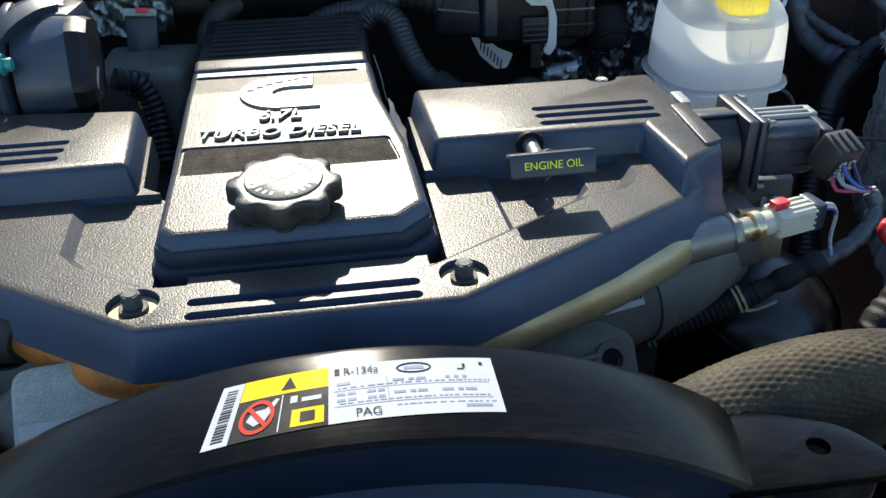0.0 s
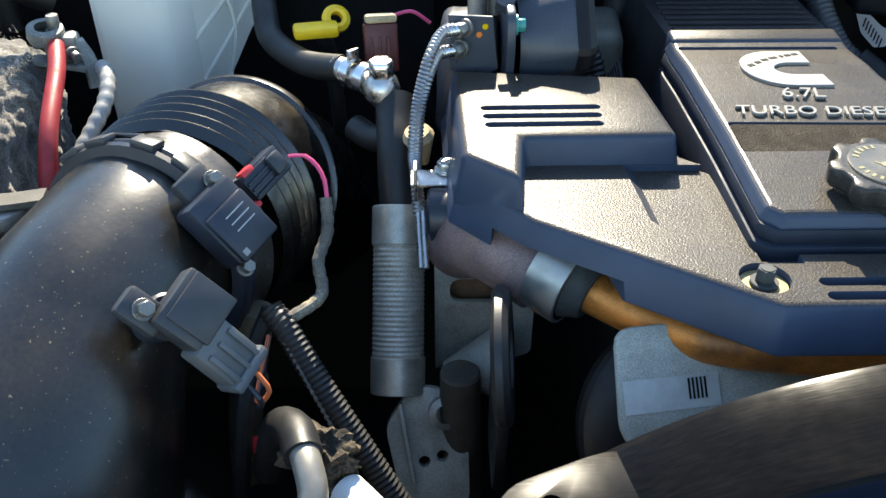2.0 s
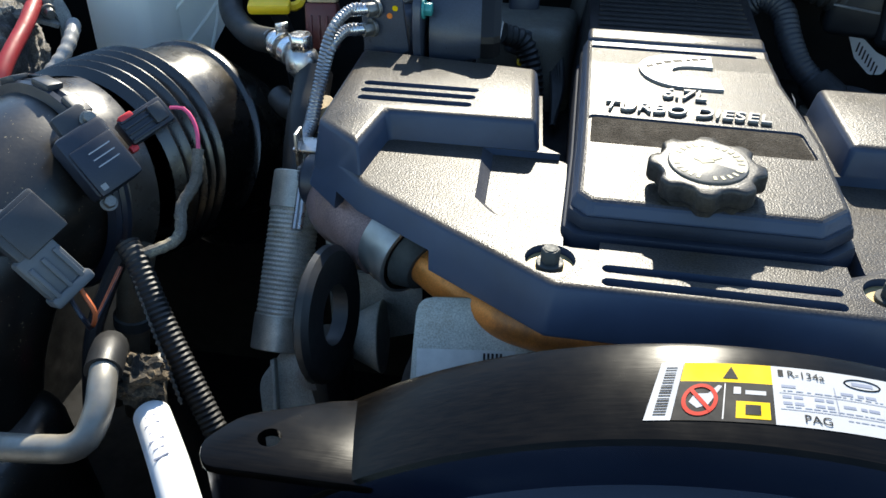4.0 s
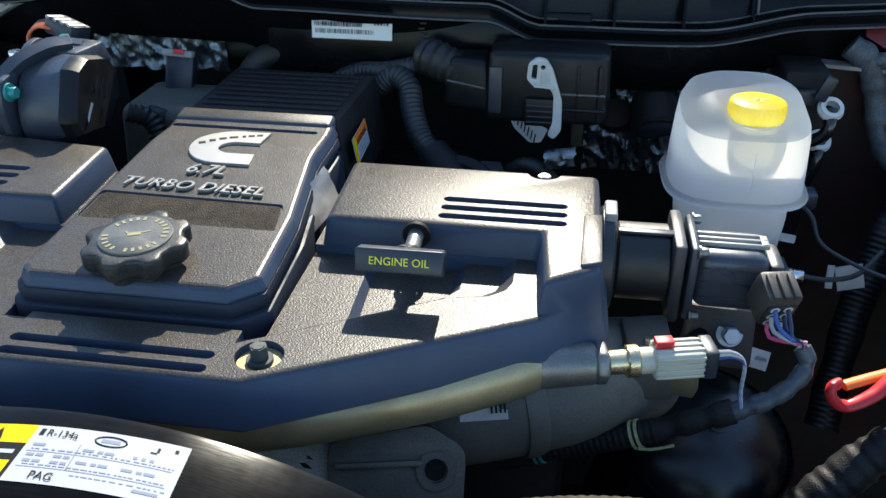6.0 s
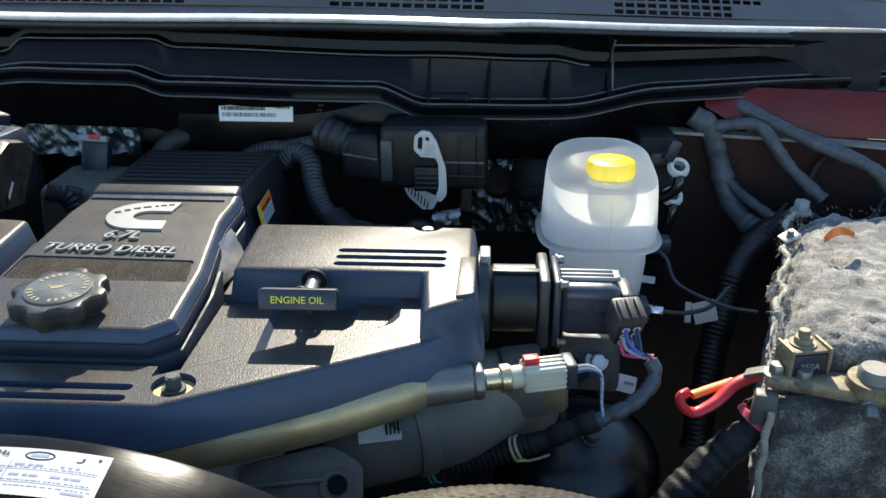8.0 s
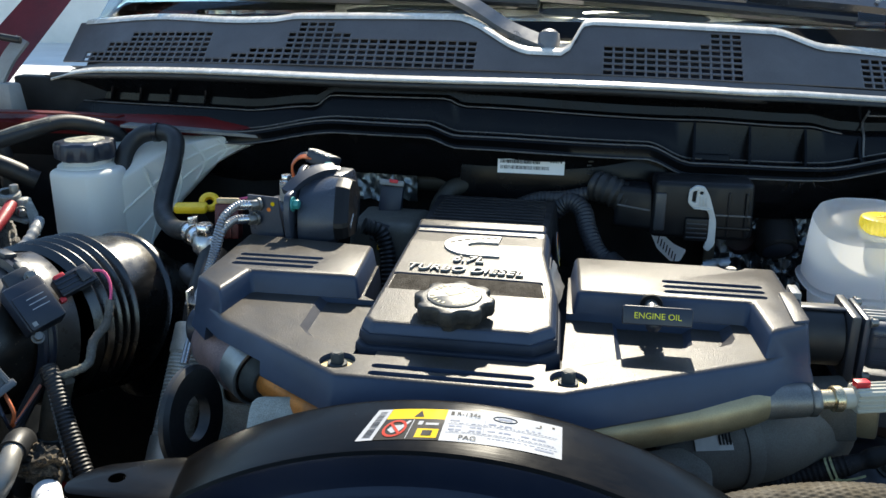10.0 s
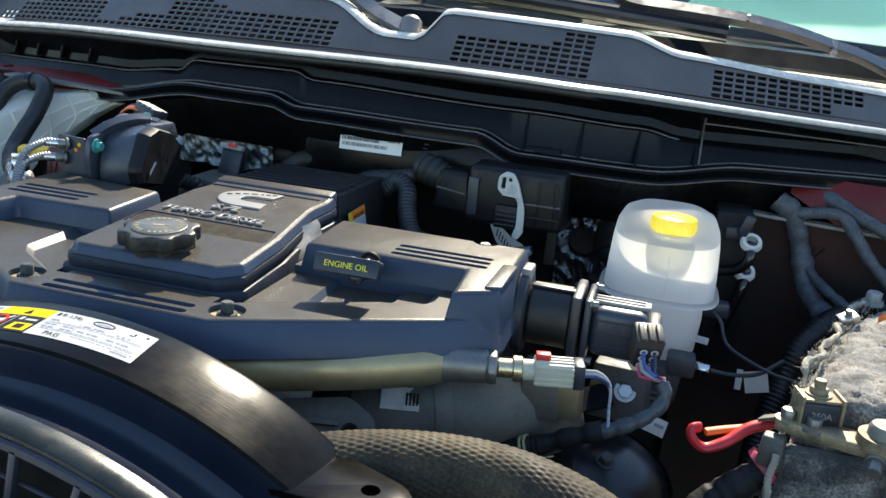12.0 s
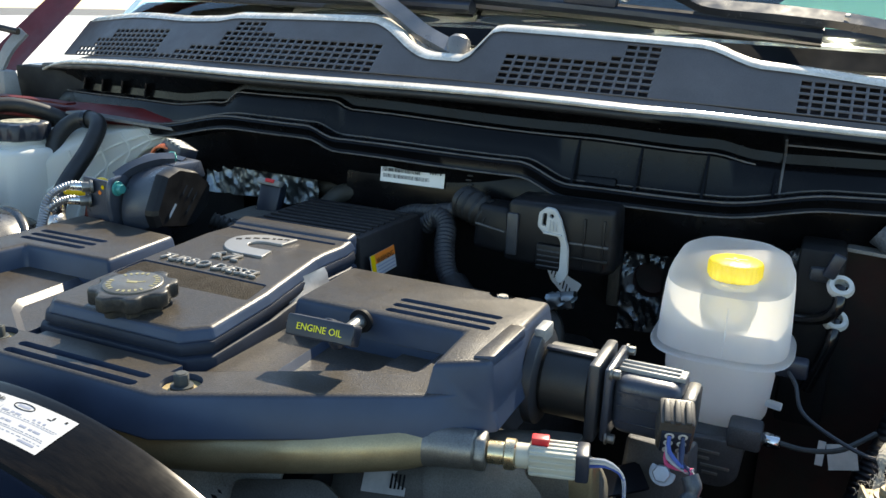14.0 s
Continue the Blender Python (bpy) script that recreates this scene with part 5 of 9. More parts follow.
# ---- passenger side: intake tube, tank, hoses ----
def build_intake():
    it = thing("intake_duct", (-0.56, 0.5, 0.75), "satin black plastic air intake duct with a moulded seam", "air duct")
    # elbow body from the clamp forward and down into the wide box
    neck = tube([(-0.522, 0.600, 1.060), (-0.534, 0.560, 1.056), (-0.556, 0.505, 1.038), (-0.570, 0.440, 0.985), (-0.580, 0.400, 0.90), (-0.585, 0.385, 0.78)], 0.079, seg=40, shape=lambda u: 1.0 + 0.34 * min(1, max(0, u - 0.25) / 0.45))
    part("elbow", neck, DUCT, it)
    part("side_pipe", tube([(-0.572, 0.500, 1.022), (-0.64, 0.492, 1.022), (-0.80, 0.48, 1.012)], 0.070, seg=32), DUCT, it)
    part("seam", tube([(-0.532, 0.575, 1.136), (-0.545, 0.520, 1.118), (-0.560, 0.455, 1.062)], 0.0012, seg=6), BLACK, it)
    part("seam_ring", lathe([(0.0705, -0.003), (0.0725, -0.002), (0.0725, 0.002), (0.0705, 0.003)], 40, pose(-0.628, 0.494, 1.022, 0, 90, 4)), DUCT, it)
    part("box_front", soften(prism([(-0.80, 0.30), (-0.47, 0.30), (-0.45, 0.40), (-0.47, 0.47), (-0.80, 0.47)], 0.60, 0.955, spread=0.02), 0.03, 4), DUCT, it)
    part("moulded_line", tube([(-0.66, 0.345, 0.957), (-0.655, 0.42, 0.957), (-0.60, 0.445, 0.957), (-0.595, 0.405, 0.957), (-0.565, 0.40, 0.957), (-0.56, 0.32, 0.957)], 0.002, seg=6), BLACK, it)
    # clamp ring with housing and latch tabs
    ax_a, ax_b = Vector((-0.527, 0.574, 1.059)), Vector((-0.503, 0.638, 1.047))
    clamp = thing("hose_clamp", (-0.53, 0.60, 1.0), "black retainer ring and dusty rubber neck round the intake hose", "hose clamp")
    part("retainer", lathe([(0.080, 0), (0.0890, 0.001), (0.0905, 0.005), (0.0880, 0.008), (0.0905, 0.011), (0.0905, 0.015), (0.087, 0.018), (0.080, 0.018)], 56, along(ax_a, ax_b)), BLACK, clamp, "black plastic retainer ring")
    part("band", lathe([(0.0855, 0.0180), (0.0868, 0.0195), (0.0862, 0.026), (0.0868, 0.040), (0.0885, 0.046)], 56, along(ax_a, ax_b)), DUSTRUB, clamp, "dusty rubber neck")
    for ang in (52, 70, 96, 118):
        part("latch_tab", turn_bm(box((0.0915, 0, 0.009), (0.006, 0.020, 0.015), 0.0015), along(ax_a, ax_b) @ pose(0, 0, 0, 0, 0, ang)), GREYPL, clamp)
    part("latch_slot", turn_bm(box((0.0912, 0, 0.017), (0.004, 0.030, 0.005), 0.0015), along(ax_a, ax_b) @ pose(0, 0, 0, 0, 0, 82)), GLOSS, clamp)
    # bellows: folds, smooth cone, rolled rim and a hose that bends down
    bel = thing("intake_bellows", (-0.47, 0.72, 0.98), "shiny black corrugated rubber intake bellows", "air hose")
    run = [(-0.512, 0.616, 1.051), (-0.507, 0.660, 1.044), (-0.498, 0.705, 1.035), (-0.489, 0.749, 1.022), (-0.470, 0.792, 0.992), (-0.450, 0.825, 0.94), (-0.44, 0.84, 0.86)]
    folds = [(0.0, 0.0885)]
    z = 0.002
    for k in range(5):
        R = 0.0955 + 0.0012 * k
        folds += [(z, 0.0870), (z + 0.0040, R - 0.0030), (z + 0.0062, R), (z + 0.0078, R), (z + 0.0100, R - 0.0030), (z + 0.0140, 0.0870)]
        z += 0.0160
    part("folds", swept(run, folds, 64), BELLOW, bel)
    part("cuff", swept(run, [(z - 0.002, 0.0870), (z + 0.010, 0.0885), (z + 0.034, 0.0935), (z + 0.052, 0.0960), (z + 0.060, 0.0955)], 64), BELLOW, bel, "smooth wide cuff")
    part("cuff_rim", swept(run, [(z + 0.050, 0.0950), (z + 0.0515, 0.0995), (z + 0.054, 0.1012), (z + 0.057, 0.1012), (z + 0.0595, 0.0995), (z + 0.061, 0.0950)], 64), BELLOW, bel, "dusty rolled rim")
    part("lower_hose", swept(run, [(z + 0.058, 0.0945), (z + 0.075, 0.0945), (z + 0.100, 0.0900), (z + 0.135, 0.0880), (z + 0.20, 0.0880)], 56), BELLOW, bel)
    part("seam_clip", box((-0.500, 0.690, 0.948), (0.030, 0.012, 0.010), 0.002, (0, -20, 20)), GREYPL, bel, "small clip on the lower seam")


DUCT = mat("satin black duct plastic", (0.0070, 0.0062, 0.0054), 0.33, var=0.25, scale=9, grain=0.4, grain_scale=300, bump=0.10, rough_var=0.05, spec=0.8, tint=(0.024, 0.017, 0.009), tint_at=0.58, flecks=((0.20, 0.16, 0.09), 420, 0.72))
DUSTRUB = mat("dusty brown rubber", (0.045, 0.038, 0.030), 0.34, var=0.3, scale=30, grain=0.3, bump=0.1, spec=0.7)
BELLOW = mat("shiny black rubber", (0.0048, 0.0044, 0.0041), 0.26, var=0.25, scale=16, rough_var=0.08, bump=0.05, spec=1.0, tint=(0.050, 0.038, 0.022), tint_at=0.62, grain=0.2)
build_intake()


def facing(origin, u, n):
    """A pose with its x axis near u and its z axis along n."""
    n = Vector(n).normalized()
    u = Vector(u)
    u = (u - n * u.dot(n)).normalized()
    m = Matrix((u, n.cross(u), n)).transposed().to_4x4()
    m.translation = origin
    return m


def build_map_sensor():
    s = thing("pressure_sensor", (-0.45, 0.545, 1.08), "black intake pressure sensor bolted to the intake duct", "sensor")
    m = facing((-0.449, 0.545, 1.110), (0.55, -0.09, -0.82), (0.60, -0.55, 0.58)) @ Matrix.Scale(1.15, 4)
    part("body", turn_bm(box((0, 0, 0), (0.046, 0.036, 0.024), 0.004), m), BLACK, s)
    part("lid", turn_bm(box((0.006, 0, 0.0135), (0.034, 0.032, 0.005), 0.002), m), BLACK, s, "black lid with small print")
    for k in range(3):
        part("printed_bars", turn_bm(box((-0.004 + k * 0.005, 0.002, 0.0163), (0.0008, 0.016, 0.0003)), m), GREYW, s)
    part("white_mark", turn_bm(box((0.018, -0.011, 0.0163), (0.004, 0.004, 0.0003)), m), LIGHTGREY, s)
    part("ear", turn_bm(box((-0.026, 0.004, -0.004), (0.022, 0.024, 0.010), 0.003), m), GREYPL, s)
    for p in ((-0.024, 0.012, 0.002), (0.027, -0.012, 0.0)):
        a = m @ Vector(p)
        b = m @ (Vector(p) + Vector((0, 0, 0.008)))
        part("bolt_head", hexnut(a, b, 0.0050, 0.0066), DULLSTEEL, s, "dull steel bolt")
    # plug with a red lock
    c = thing("sensor_plug", (-0.42, 0.585, 1.10), "black wire plug with red locking clip", "plug")
    mp = facing((-0.430, 0.590, 1.122), (0.55, -0.09, -0.82), (0.60, -0.55, 0.58))
    part("shell", turn_bm(box((0, 0, 0), (0.022, 0.040, 0.018), 0.002), mp), BLACK, c)
    for k in range(4):
        part("ridge", turn_bm(box((-0.008 + k * 0.0052, -0.006, 0.0095), (0.002, 0.026, 0.003), 0.0006), mp), BLACK, c)
    part("latch", turn_bm(box((0, 0.010, 0.011), (0.015, 0.012, 0.006), 0.0015), mp), GREYPL, c)
    part("red_lock", turn_bm(box((-0.010, -0.012, 0.006), (0.006, 0.012, 0.010), 0.0015), mp), RED, c, "red locking clip")
    part("red_lock", turn_bm(box((0.012, -0.020, 0.0), (0.006, 0.007, 0.008), 0.0015), mp), RED, c, "red locking clip")
    w = thing("sensor_wire", (-0.40, 0.57, 1.03), "taped sensor wire with a pink lead", "wire")
    part("pink_lead", tube([(-0.410, 0.598, 1.133), (-0.396, 0.595, 1.134), (-0.384, 0.585, 1.122), (-0.381, 0.572, 1.098)], 0.0016, seg=6), PINKW, w)
    part("taped_wire", tube([(-0.383, 0.580, 1.108), (-0.382, 0.566, 1.088), (-0.388, 0.548, 1.074), (-0.385, 0.530, 1.058), (-0.400, 0.516, 1.052), (-0.418, 0.505, 1.050)], 0.0046, seg=10, ridge=0.0006, pitch=0.008), TAPEW, w, "dusty tape wrapped wire")


TAPEW = mat("dusty tape", (0.10, 0.09, 0.075), 0.7, var=0.4, scale=60, grain=0.4, bump=0.4, tint=(0.35, 0.30, 0.2), tint_at=0.60)
build_map_sensor()


def build_temp_sensor():
    s = thing("air_temperature_sensor", (-0.465, 0.45, 1.06), "slate grey air temperature sensor on the intake duct", "sensor")
    m = facing((-0.462, 0.452, 1.100), (0.50, 0.12, -0.86), (0.60, -0.55, 0.58)) @ Matrix.Scale(1.15, 4)
    part("head", turn_bm(box((0.002, 0.006, 0.006), (0.030, 0.036, 0.016), 0.002), m), GREYPL, s)
    part("lid", turn_bm(box((0.004, 0.008, 0.0148), (0.027, 0.030, 0.003), 0.001), m), GREYPL, s)
    part("ear", turn_bm(box((-0.018, -0.008, 0.0), (0.026, 0.018, 0.010), 0.003), m), GREYPL, s)
    part("base", rod(m @ Vector((-0.004, 0, -0.004)), m @ Vector((-0.004, 0, -0.03)), 0.015), BLACK, s)
    a, b = m @ Vector((-0.019, -0.008, 0.005)), m @ Vector((-0.019, -0.008, 0.013))
    part("bolt_head", hexnut(a, b, 0.0052, 0.0070), DULLSTEEL, s, "dull steel bolt")
    c = thing("sensor_plug", (-0.435, 0.44, 1.04), "light grey ribbed wire plug on the temperature sensor", "plug")
    mc = m @ pose(0.026, -0.002, 0.004, 0, 10, 0)
    part("shell", turn_bm(box((0.002, 0, 0), (0.030, 0.026, 0.018), 0.002), mc), LGREYPL, c)
    for k in range(3):
        part("ridge", turn_bm(box((0.006, -0.009 + k * 0.009, 0.0098), (0.024, 0.003, 0.003), 0.0006), mc), LGREYPL, c)
    part("collar", turn_bm(box((0.019, 0, 0.001), (0.007, 0.029, 0.021), 0.002), mc), LGREYPL, c)
    for k, mm in enumerate((ORANGEW, BLACK)):
        a = mc @ Vector((0.022, 0.004 - 0.008 * k, 0))
        part("lead", tube([a, a + Vector((0.012, -0.006, -0.016)), (-0.425, 0.46, 1.022), (-0.420, 0.50, 1.045)], 0.0018, seg=6), mm, c)
    cd = thing("wiring_conduit", (-0.37, 0.45, 0.85), "black corrugated wiring conduit with dusty edges", "conduit")
    part("ribbed_tube", tube([(-0.420, 0.515, 1.056), (-0.408, 0.505, 1.045), (-0.384, 0.482, 1.012), (-0.352, 0.456, 0.968), (-0.322, 0.432, 0.925), (-0.298, 0.41, 0.88)], 0.0092, seg=14, ridge=0.0011, pitch=0.0042), RUBBER, cd)
    part("branch", tube([(-0.420, 0.516, 1.056), (-0.432, 0.500, 1.030), (-0.440, 0.47, 0.99), (-0.45, 0.45, 0.90)], 0.0065, seg=10), TAPE, cd)
    part("dust_edge", tube([(-0.411, 0.498, 1.046), (-0.389, 0.474, 1.014), (-0.360, 0.445, 0.966)], 0.0014, seg=5, ridge=0.0012, pitch=0.005), TAPEW, cd)


LGREYPL = mat("mid grey connector plastic", (0.10, 0.107, 0.115), 0.45, var=0.15, scale=30, bump=0.05)
build_temp_sensor()


def build_tank():
    t = thing("coolant_tank", (-0.58, 0.93, 0.85), "cloudy white plastic coolant tank with black cap and hose", "coolant tank")
    part("tower", soften(prism(round_poly([(-0.640, 0.868), (-0.606, 0.856), (-0.566, 0.858), (-0.548, 0.90), (-0.552, 0.95), (-0.60, 0.985), (-0.650, 0.95)], 0.010, 2), 0.985, 1.172), 0.010, 3), MILKTANK, t, "filler tower")
    part("neck", lathe([(0.034, 0.0), (0.0405, 0.002), (0.0405, 0.007), (0.034, 0.010), (0.032, 0.022)], 36, pose(-0.605, 0.915, 1.166)), MILKTANK, t)
    # sloping wing towards the cowl with rounded front
    wing = bmesh.new()
    plan = [(-0.555, 0.900), (-0.528, 0.932), (-0.50, 0.960), (-0.47, 0.980), (-0.44, 0.996), (-0.41, 1.008), (-0.375, 1.018), (-0.372, 1.045), (-0.47, 1.048), (-0.60, 1.050), (-0.62, 0.98)]
    tops = [1.150, 1.172, 1.190, 1.199, 1.204, 1.207, 1.210, 1.212, 1.211, 1.208, 1.190]
    bots = [1.000, 1.045, 1.098, 1.138, 1.166, 1.184, 1.195, 1.198, 1.15, 1.06, 1.00]
    a = [wing.verts.new((x, y, z)) for (x, y), z in zip(plan, tops)]
    b = [wing.verts.new((x, y, z)) for (x, y), z in zip(plan, bots)]
    wing.faces.new(a)
    wing.faces.new(b[::-1])
    for i in range(11):
        wing.faces.new((a[i], a[(i + 1) % 11], b[(i + 1) % 11], b[i]))
    bmesh.ops.triangulate(wing, faces=[f for f in wing.faces if len(f.verts) > 4])
    part("wing", soften(wing, 0.004, 2), MILKTANK, t, "ribbed wing of the tank")
    front = [Vector((x, y, 0)) for x, y in plan[:7]]
    for f in (0.35, 0.68):
        part("moulded_rib", tube([p + Vector((0.001, -0.001, zb + (zt - zb) * f)) for p, zb, zt in list(zip(front, bots, tops))[:6]], 0.0022, seg=8), MILKTANK, t)
    for k in range(1, 6):
        p, zb, zt = front[k], bots[k], tops[k]
        q = front[k].lerp(front[k + 1], 0.5)
        part("moulded_rib", tube([p + Vector((0.001, -0.001, zb + 0.003)), p.lerp(q, 0.8) + Vector((0.001, -0.001, (zb + zt) / 2)), p + Vector((0.001, -0.001, zt - 0.003))], 0.0022, seg=8), MILKTANK, t)
    # cap
    cap = bmesh.new()
    n = 84
    rings = []
    for f, z in ((0.90, 1.182), (1.0, 1.185), (1.0, 1.203), (0.95, 1.207), (0.80, 1.2085)):
        ring = []
        for k in range(n):
            ang = 2 * math.pi * k / n
            r = (0.0405 + 0.0022 * math.tanh(3 * math.cos(7 * ang))) * f if f > 0.85 else 0.033
            ring.append(cap.verts.new((-0.605 + r * math.cos(ang), 0.915 + r * math.sin(ang), z)))
        rings.append(ring)
    for p, q in zip(rings, rings[1:]):
        for k in range(n):
            cap.faces.new((p[k], p[(k + 1) % n], q[(k + 1) % n], q[k]))
    cap.faces.new(rings[-1])
    cap.faces.new(rings[0][::-1])
    part("cap", cap, BLACK, t, "scalloped black screw cap", sharp=50)
    part("cap_label", lathe([(0, 0.0006), (0.027, 0.0006), (0.0275, -0.0005)], 36, pose(-0.605, 0.915, 1.2090)), CAPWARN, t, "worn pale warning disc")
    h = thing("coolant_hose", (-0.47, 0.9, 1.05), "black rubber hose looping over the coolant tank", "hose")
    part("loop", tube([(-0.558, 0.925, 1.150), (-0.560, 0.942, 1.185), (-0.545, 0.962, 1.208), (-0.510, 0.967, 1.214), (-0.484, 0.952, 1.206), (-0.476, 0.922, 1.176), (-0.470, 0.880, 1.143), (-0.460, 0.852, 1.124), (-0.425, 0.812, 1.117), (-0.385, 0.775, 1.126)], 0.0125, seg=18), RUBBER, h)
    part("clip", lathe([(0.0128, -0.004), (0.0142, -0.004), (0.0142, 0.004), (0.0128, 0.004)], 20, along((-0.520, 0.9665, 1.2135), (-0.512, 0.967, 1.214))), GLOSS, h)


CAPWARN = mat("worn yellowed cap print", (0.42, 0.40, 0.30), 0.5, var=0.5, scale=90, tint=(0.05, 0.05, 0.05), tint_at=0.55)
build_tank()


def build_hose_fitting():
    f = thing("hose_fitting", (-0.35, 0.74, 1.08), "steel hose fitting with a hex cap and spring clamp", "pipe fitting")
    part("hex_cap", hexnut((-0.348, 0.741, 1.133), (-0.348, 0.741, 1.148), 0.0115), BRIGHT, f, "bright hex cap")
    part("ball", lathe([(0, -0.016), (0.009, -0.014), (0.0155, -0.006), (0.016, 0.002), (0.0135, 0.010), (0.010, 0.013), (0, 0.013)], 28, pose(-0.348, 0.741, 1.121)), STEEL, f)
    part("barb", rod((-0.392, 0.780, 1.127), (-0.350, 0.743, 1.122), 0.0105), STEEL, f)
    for k in range(2):
        c = Vector((-0.376 + 0.014 * k, 0.766 - 0.0125 * k, 1.1255))
        part("spring_clamp", lathe([(0.0125, -0.005), (0.0140, -0.005), (0.0140, 0.005), (0.0125, 0.005)], 24, along(c, c + Vector((0.04, -0.037, -0.003)))), BRIGHT, f, "bright spring clamp")
    part("clamp_ear", box((-0.374, 0.764, 1.143), (0.012, 0.003, 0.012), 0.0006, (0, 0, 40)), BRIGHT, f)
    v = thing("flex_pipe", (-0.34, 0.63, 0.85), "black rubber pipe ending in a braided steel flex joint", "pipe")
    part("rubber_upper", tube([(-0.348, 0.740, 1.112), (-0.347, 0.722, 1.098), (-0.346, 0.700, 1.082), (-0.345, 0.680, 1.058), (-0.343, 0.664, 1.035)], 0.0175, seg=22), RUBBER, v, "black rubber sleeve")
    a, b = Vector((-0.344, 0.668, 1.045)), Vector((-0.347, 0.573, 0.915))
    dd = (b - a).normalized()
    L = (b - a).length
    part("upper_ferrule", rod(a, a + dd * 0.034, 0.0236, bevel=0.001), FERRULE, v, "steel ferrule")
    part("braid", tube([a + dd * 0.030, a + dd * (L - 0.028)], 0.0222, seg=26, step=0.0008, ridge=0.0010, pitch=0.0042), DULLBRAID, v, "ribbed steel braid")
    part("lower_ferrule", rod(a + dd * (L - 0.032), b, 0.0236, bevel=0.001), FERRULE, v, "steel ferrule")
    part("elbow_hose", tube([(-0.385, 0.74, 1.085), (-0.37, 0.725, 1.082), (-0.352, 0.712, 1.086)], 0.012, seg=14), RUBBER, v)
    part("heat_sleeve", lathe([(0, 0), (0.004, 0.0), (0.014, 0.030), (0.011, 0.036), (0, 0.036)], 14, pose(-0.322, 0.700, 1.070, 12, -10)), TAN, v, "tan heat sleeve")
    v.location.x += 0.011
    # braided cables
    for k, (p0, r) in enumerate((((-0.2785, 0.7345, 1.1775), 0.0046), ((-0.2820, 0.7335, 1.1600), 0.0046))):
        cb = thing("braided_cable", (-0.32, 0.68, 1.05), "thin steel braided cable curving down from a bracket", "cable", group="braided cables")
        q = Vector(p0)
        part("braid", tube([q, q + Vector((-0.016, -0.012, 0.002)), q + Vector((-0.028 + 0.004 * k, -0.034, -0.012 + 0.006 * k)), (-0.317 + 0.003 * k, 0.692, 1.126), (-0.320 + 0.003 * k, 0.668, 1.098), (-0.318, 0.645, 1.088), (-0.316 + 0.003 * k, 0.625, 1.062)], r, seg=12, ridge=0.0010, pitch=0.0034), BRAID, cb)
        part("ferrule", rod(q + Vector((0.000, 0.000, 0)), q + Vector((-0.017, -0.011, 0.001)), 0.0054), BRIGHT, cb, "bright crimped ferrule")
        part("end_nut", hexnut(q + Vector((0.004, 0.005, 0)), q + Vector((-0.004, -0.005, 0)), 0.0066, 0.0080), DULLSTEEL, cb, "bright end nut")
        part("rod_end", rod((-0.316 + 0.004 * k, 0.628, 1.068), (-0.314 + 0.004 * k, 0.590, 1.035), 0.0028), STEEL, cb)
    br = thing("cable_bracket", (-0.30, 0.63, 1.07), "small zinc bracket with bolts holding the cables", "bracket")
    part("plate", box((-0.300, 0.634, 1.092), (0.044, 0.020, 0.003), 0.001, (8, 0, 0)), STEEL, br)
    part("upright", box((-0.318, 0.630, 1.092), (0.003, 0.016, 0.030), 0.001), STEEL, br)
    part("bolt_head", hexnut((-0.294, 0.643, 1.094), (-0.294, 0.643, 1.103), 0.007, 0.009), STEEL, br)
    part("bushing", rod((-0.308, 0.615, 1.070), (-0.262, 0.612, 1.072), 0.0215), BLACK, br, "black bushing")


FERRULE = mat("dull stained steel ferrule", (0.48, 0.45, 0.38), 0.42, 0.6, var=0.3, scale=30, grain=0.15, bump=0.1, tint=(0.30, 0.25, 0.17), tint_at=0.60)
TAN = mat("tan fibre sleeve", (0.42, 0.33, 0.2), 0.8, var=0.2, scale=60, grain=0.2, bump=0.3)
build_hose_fitting()


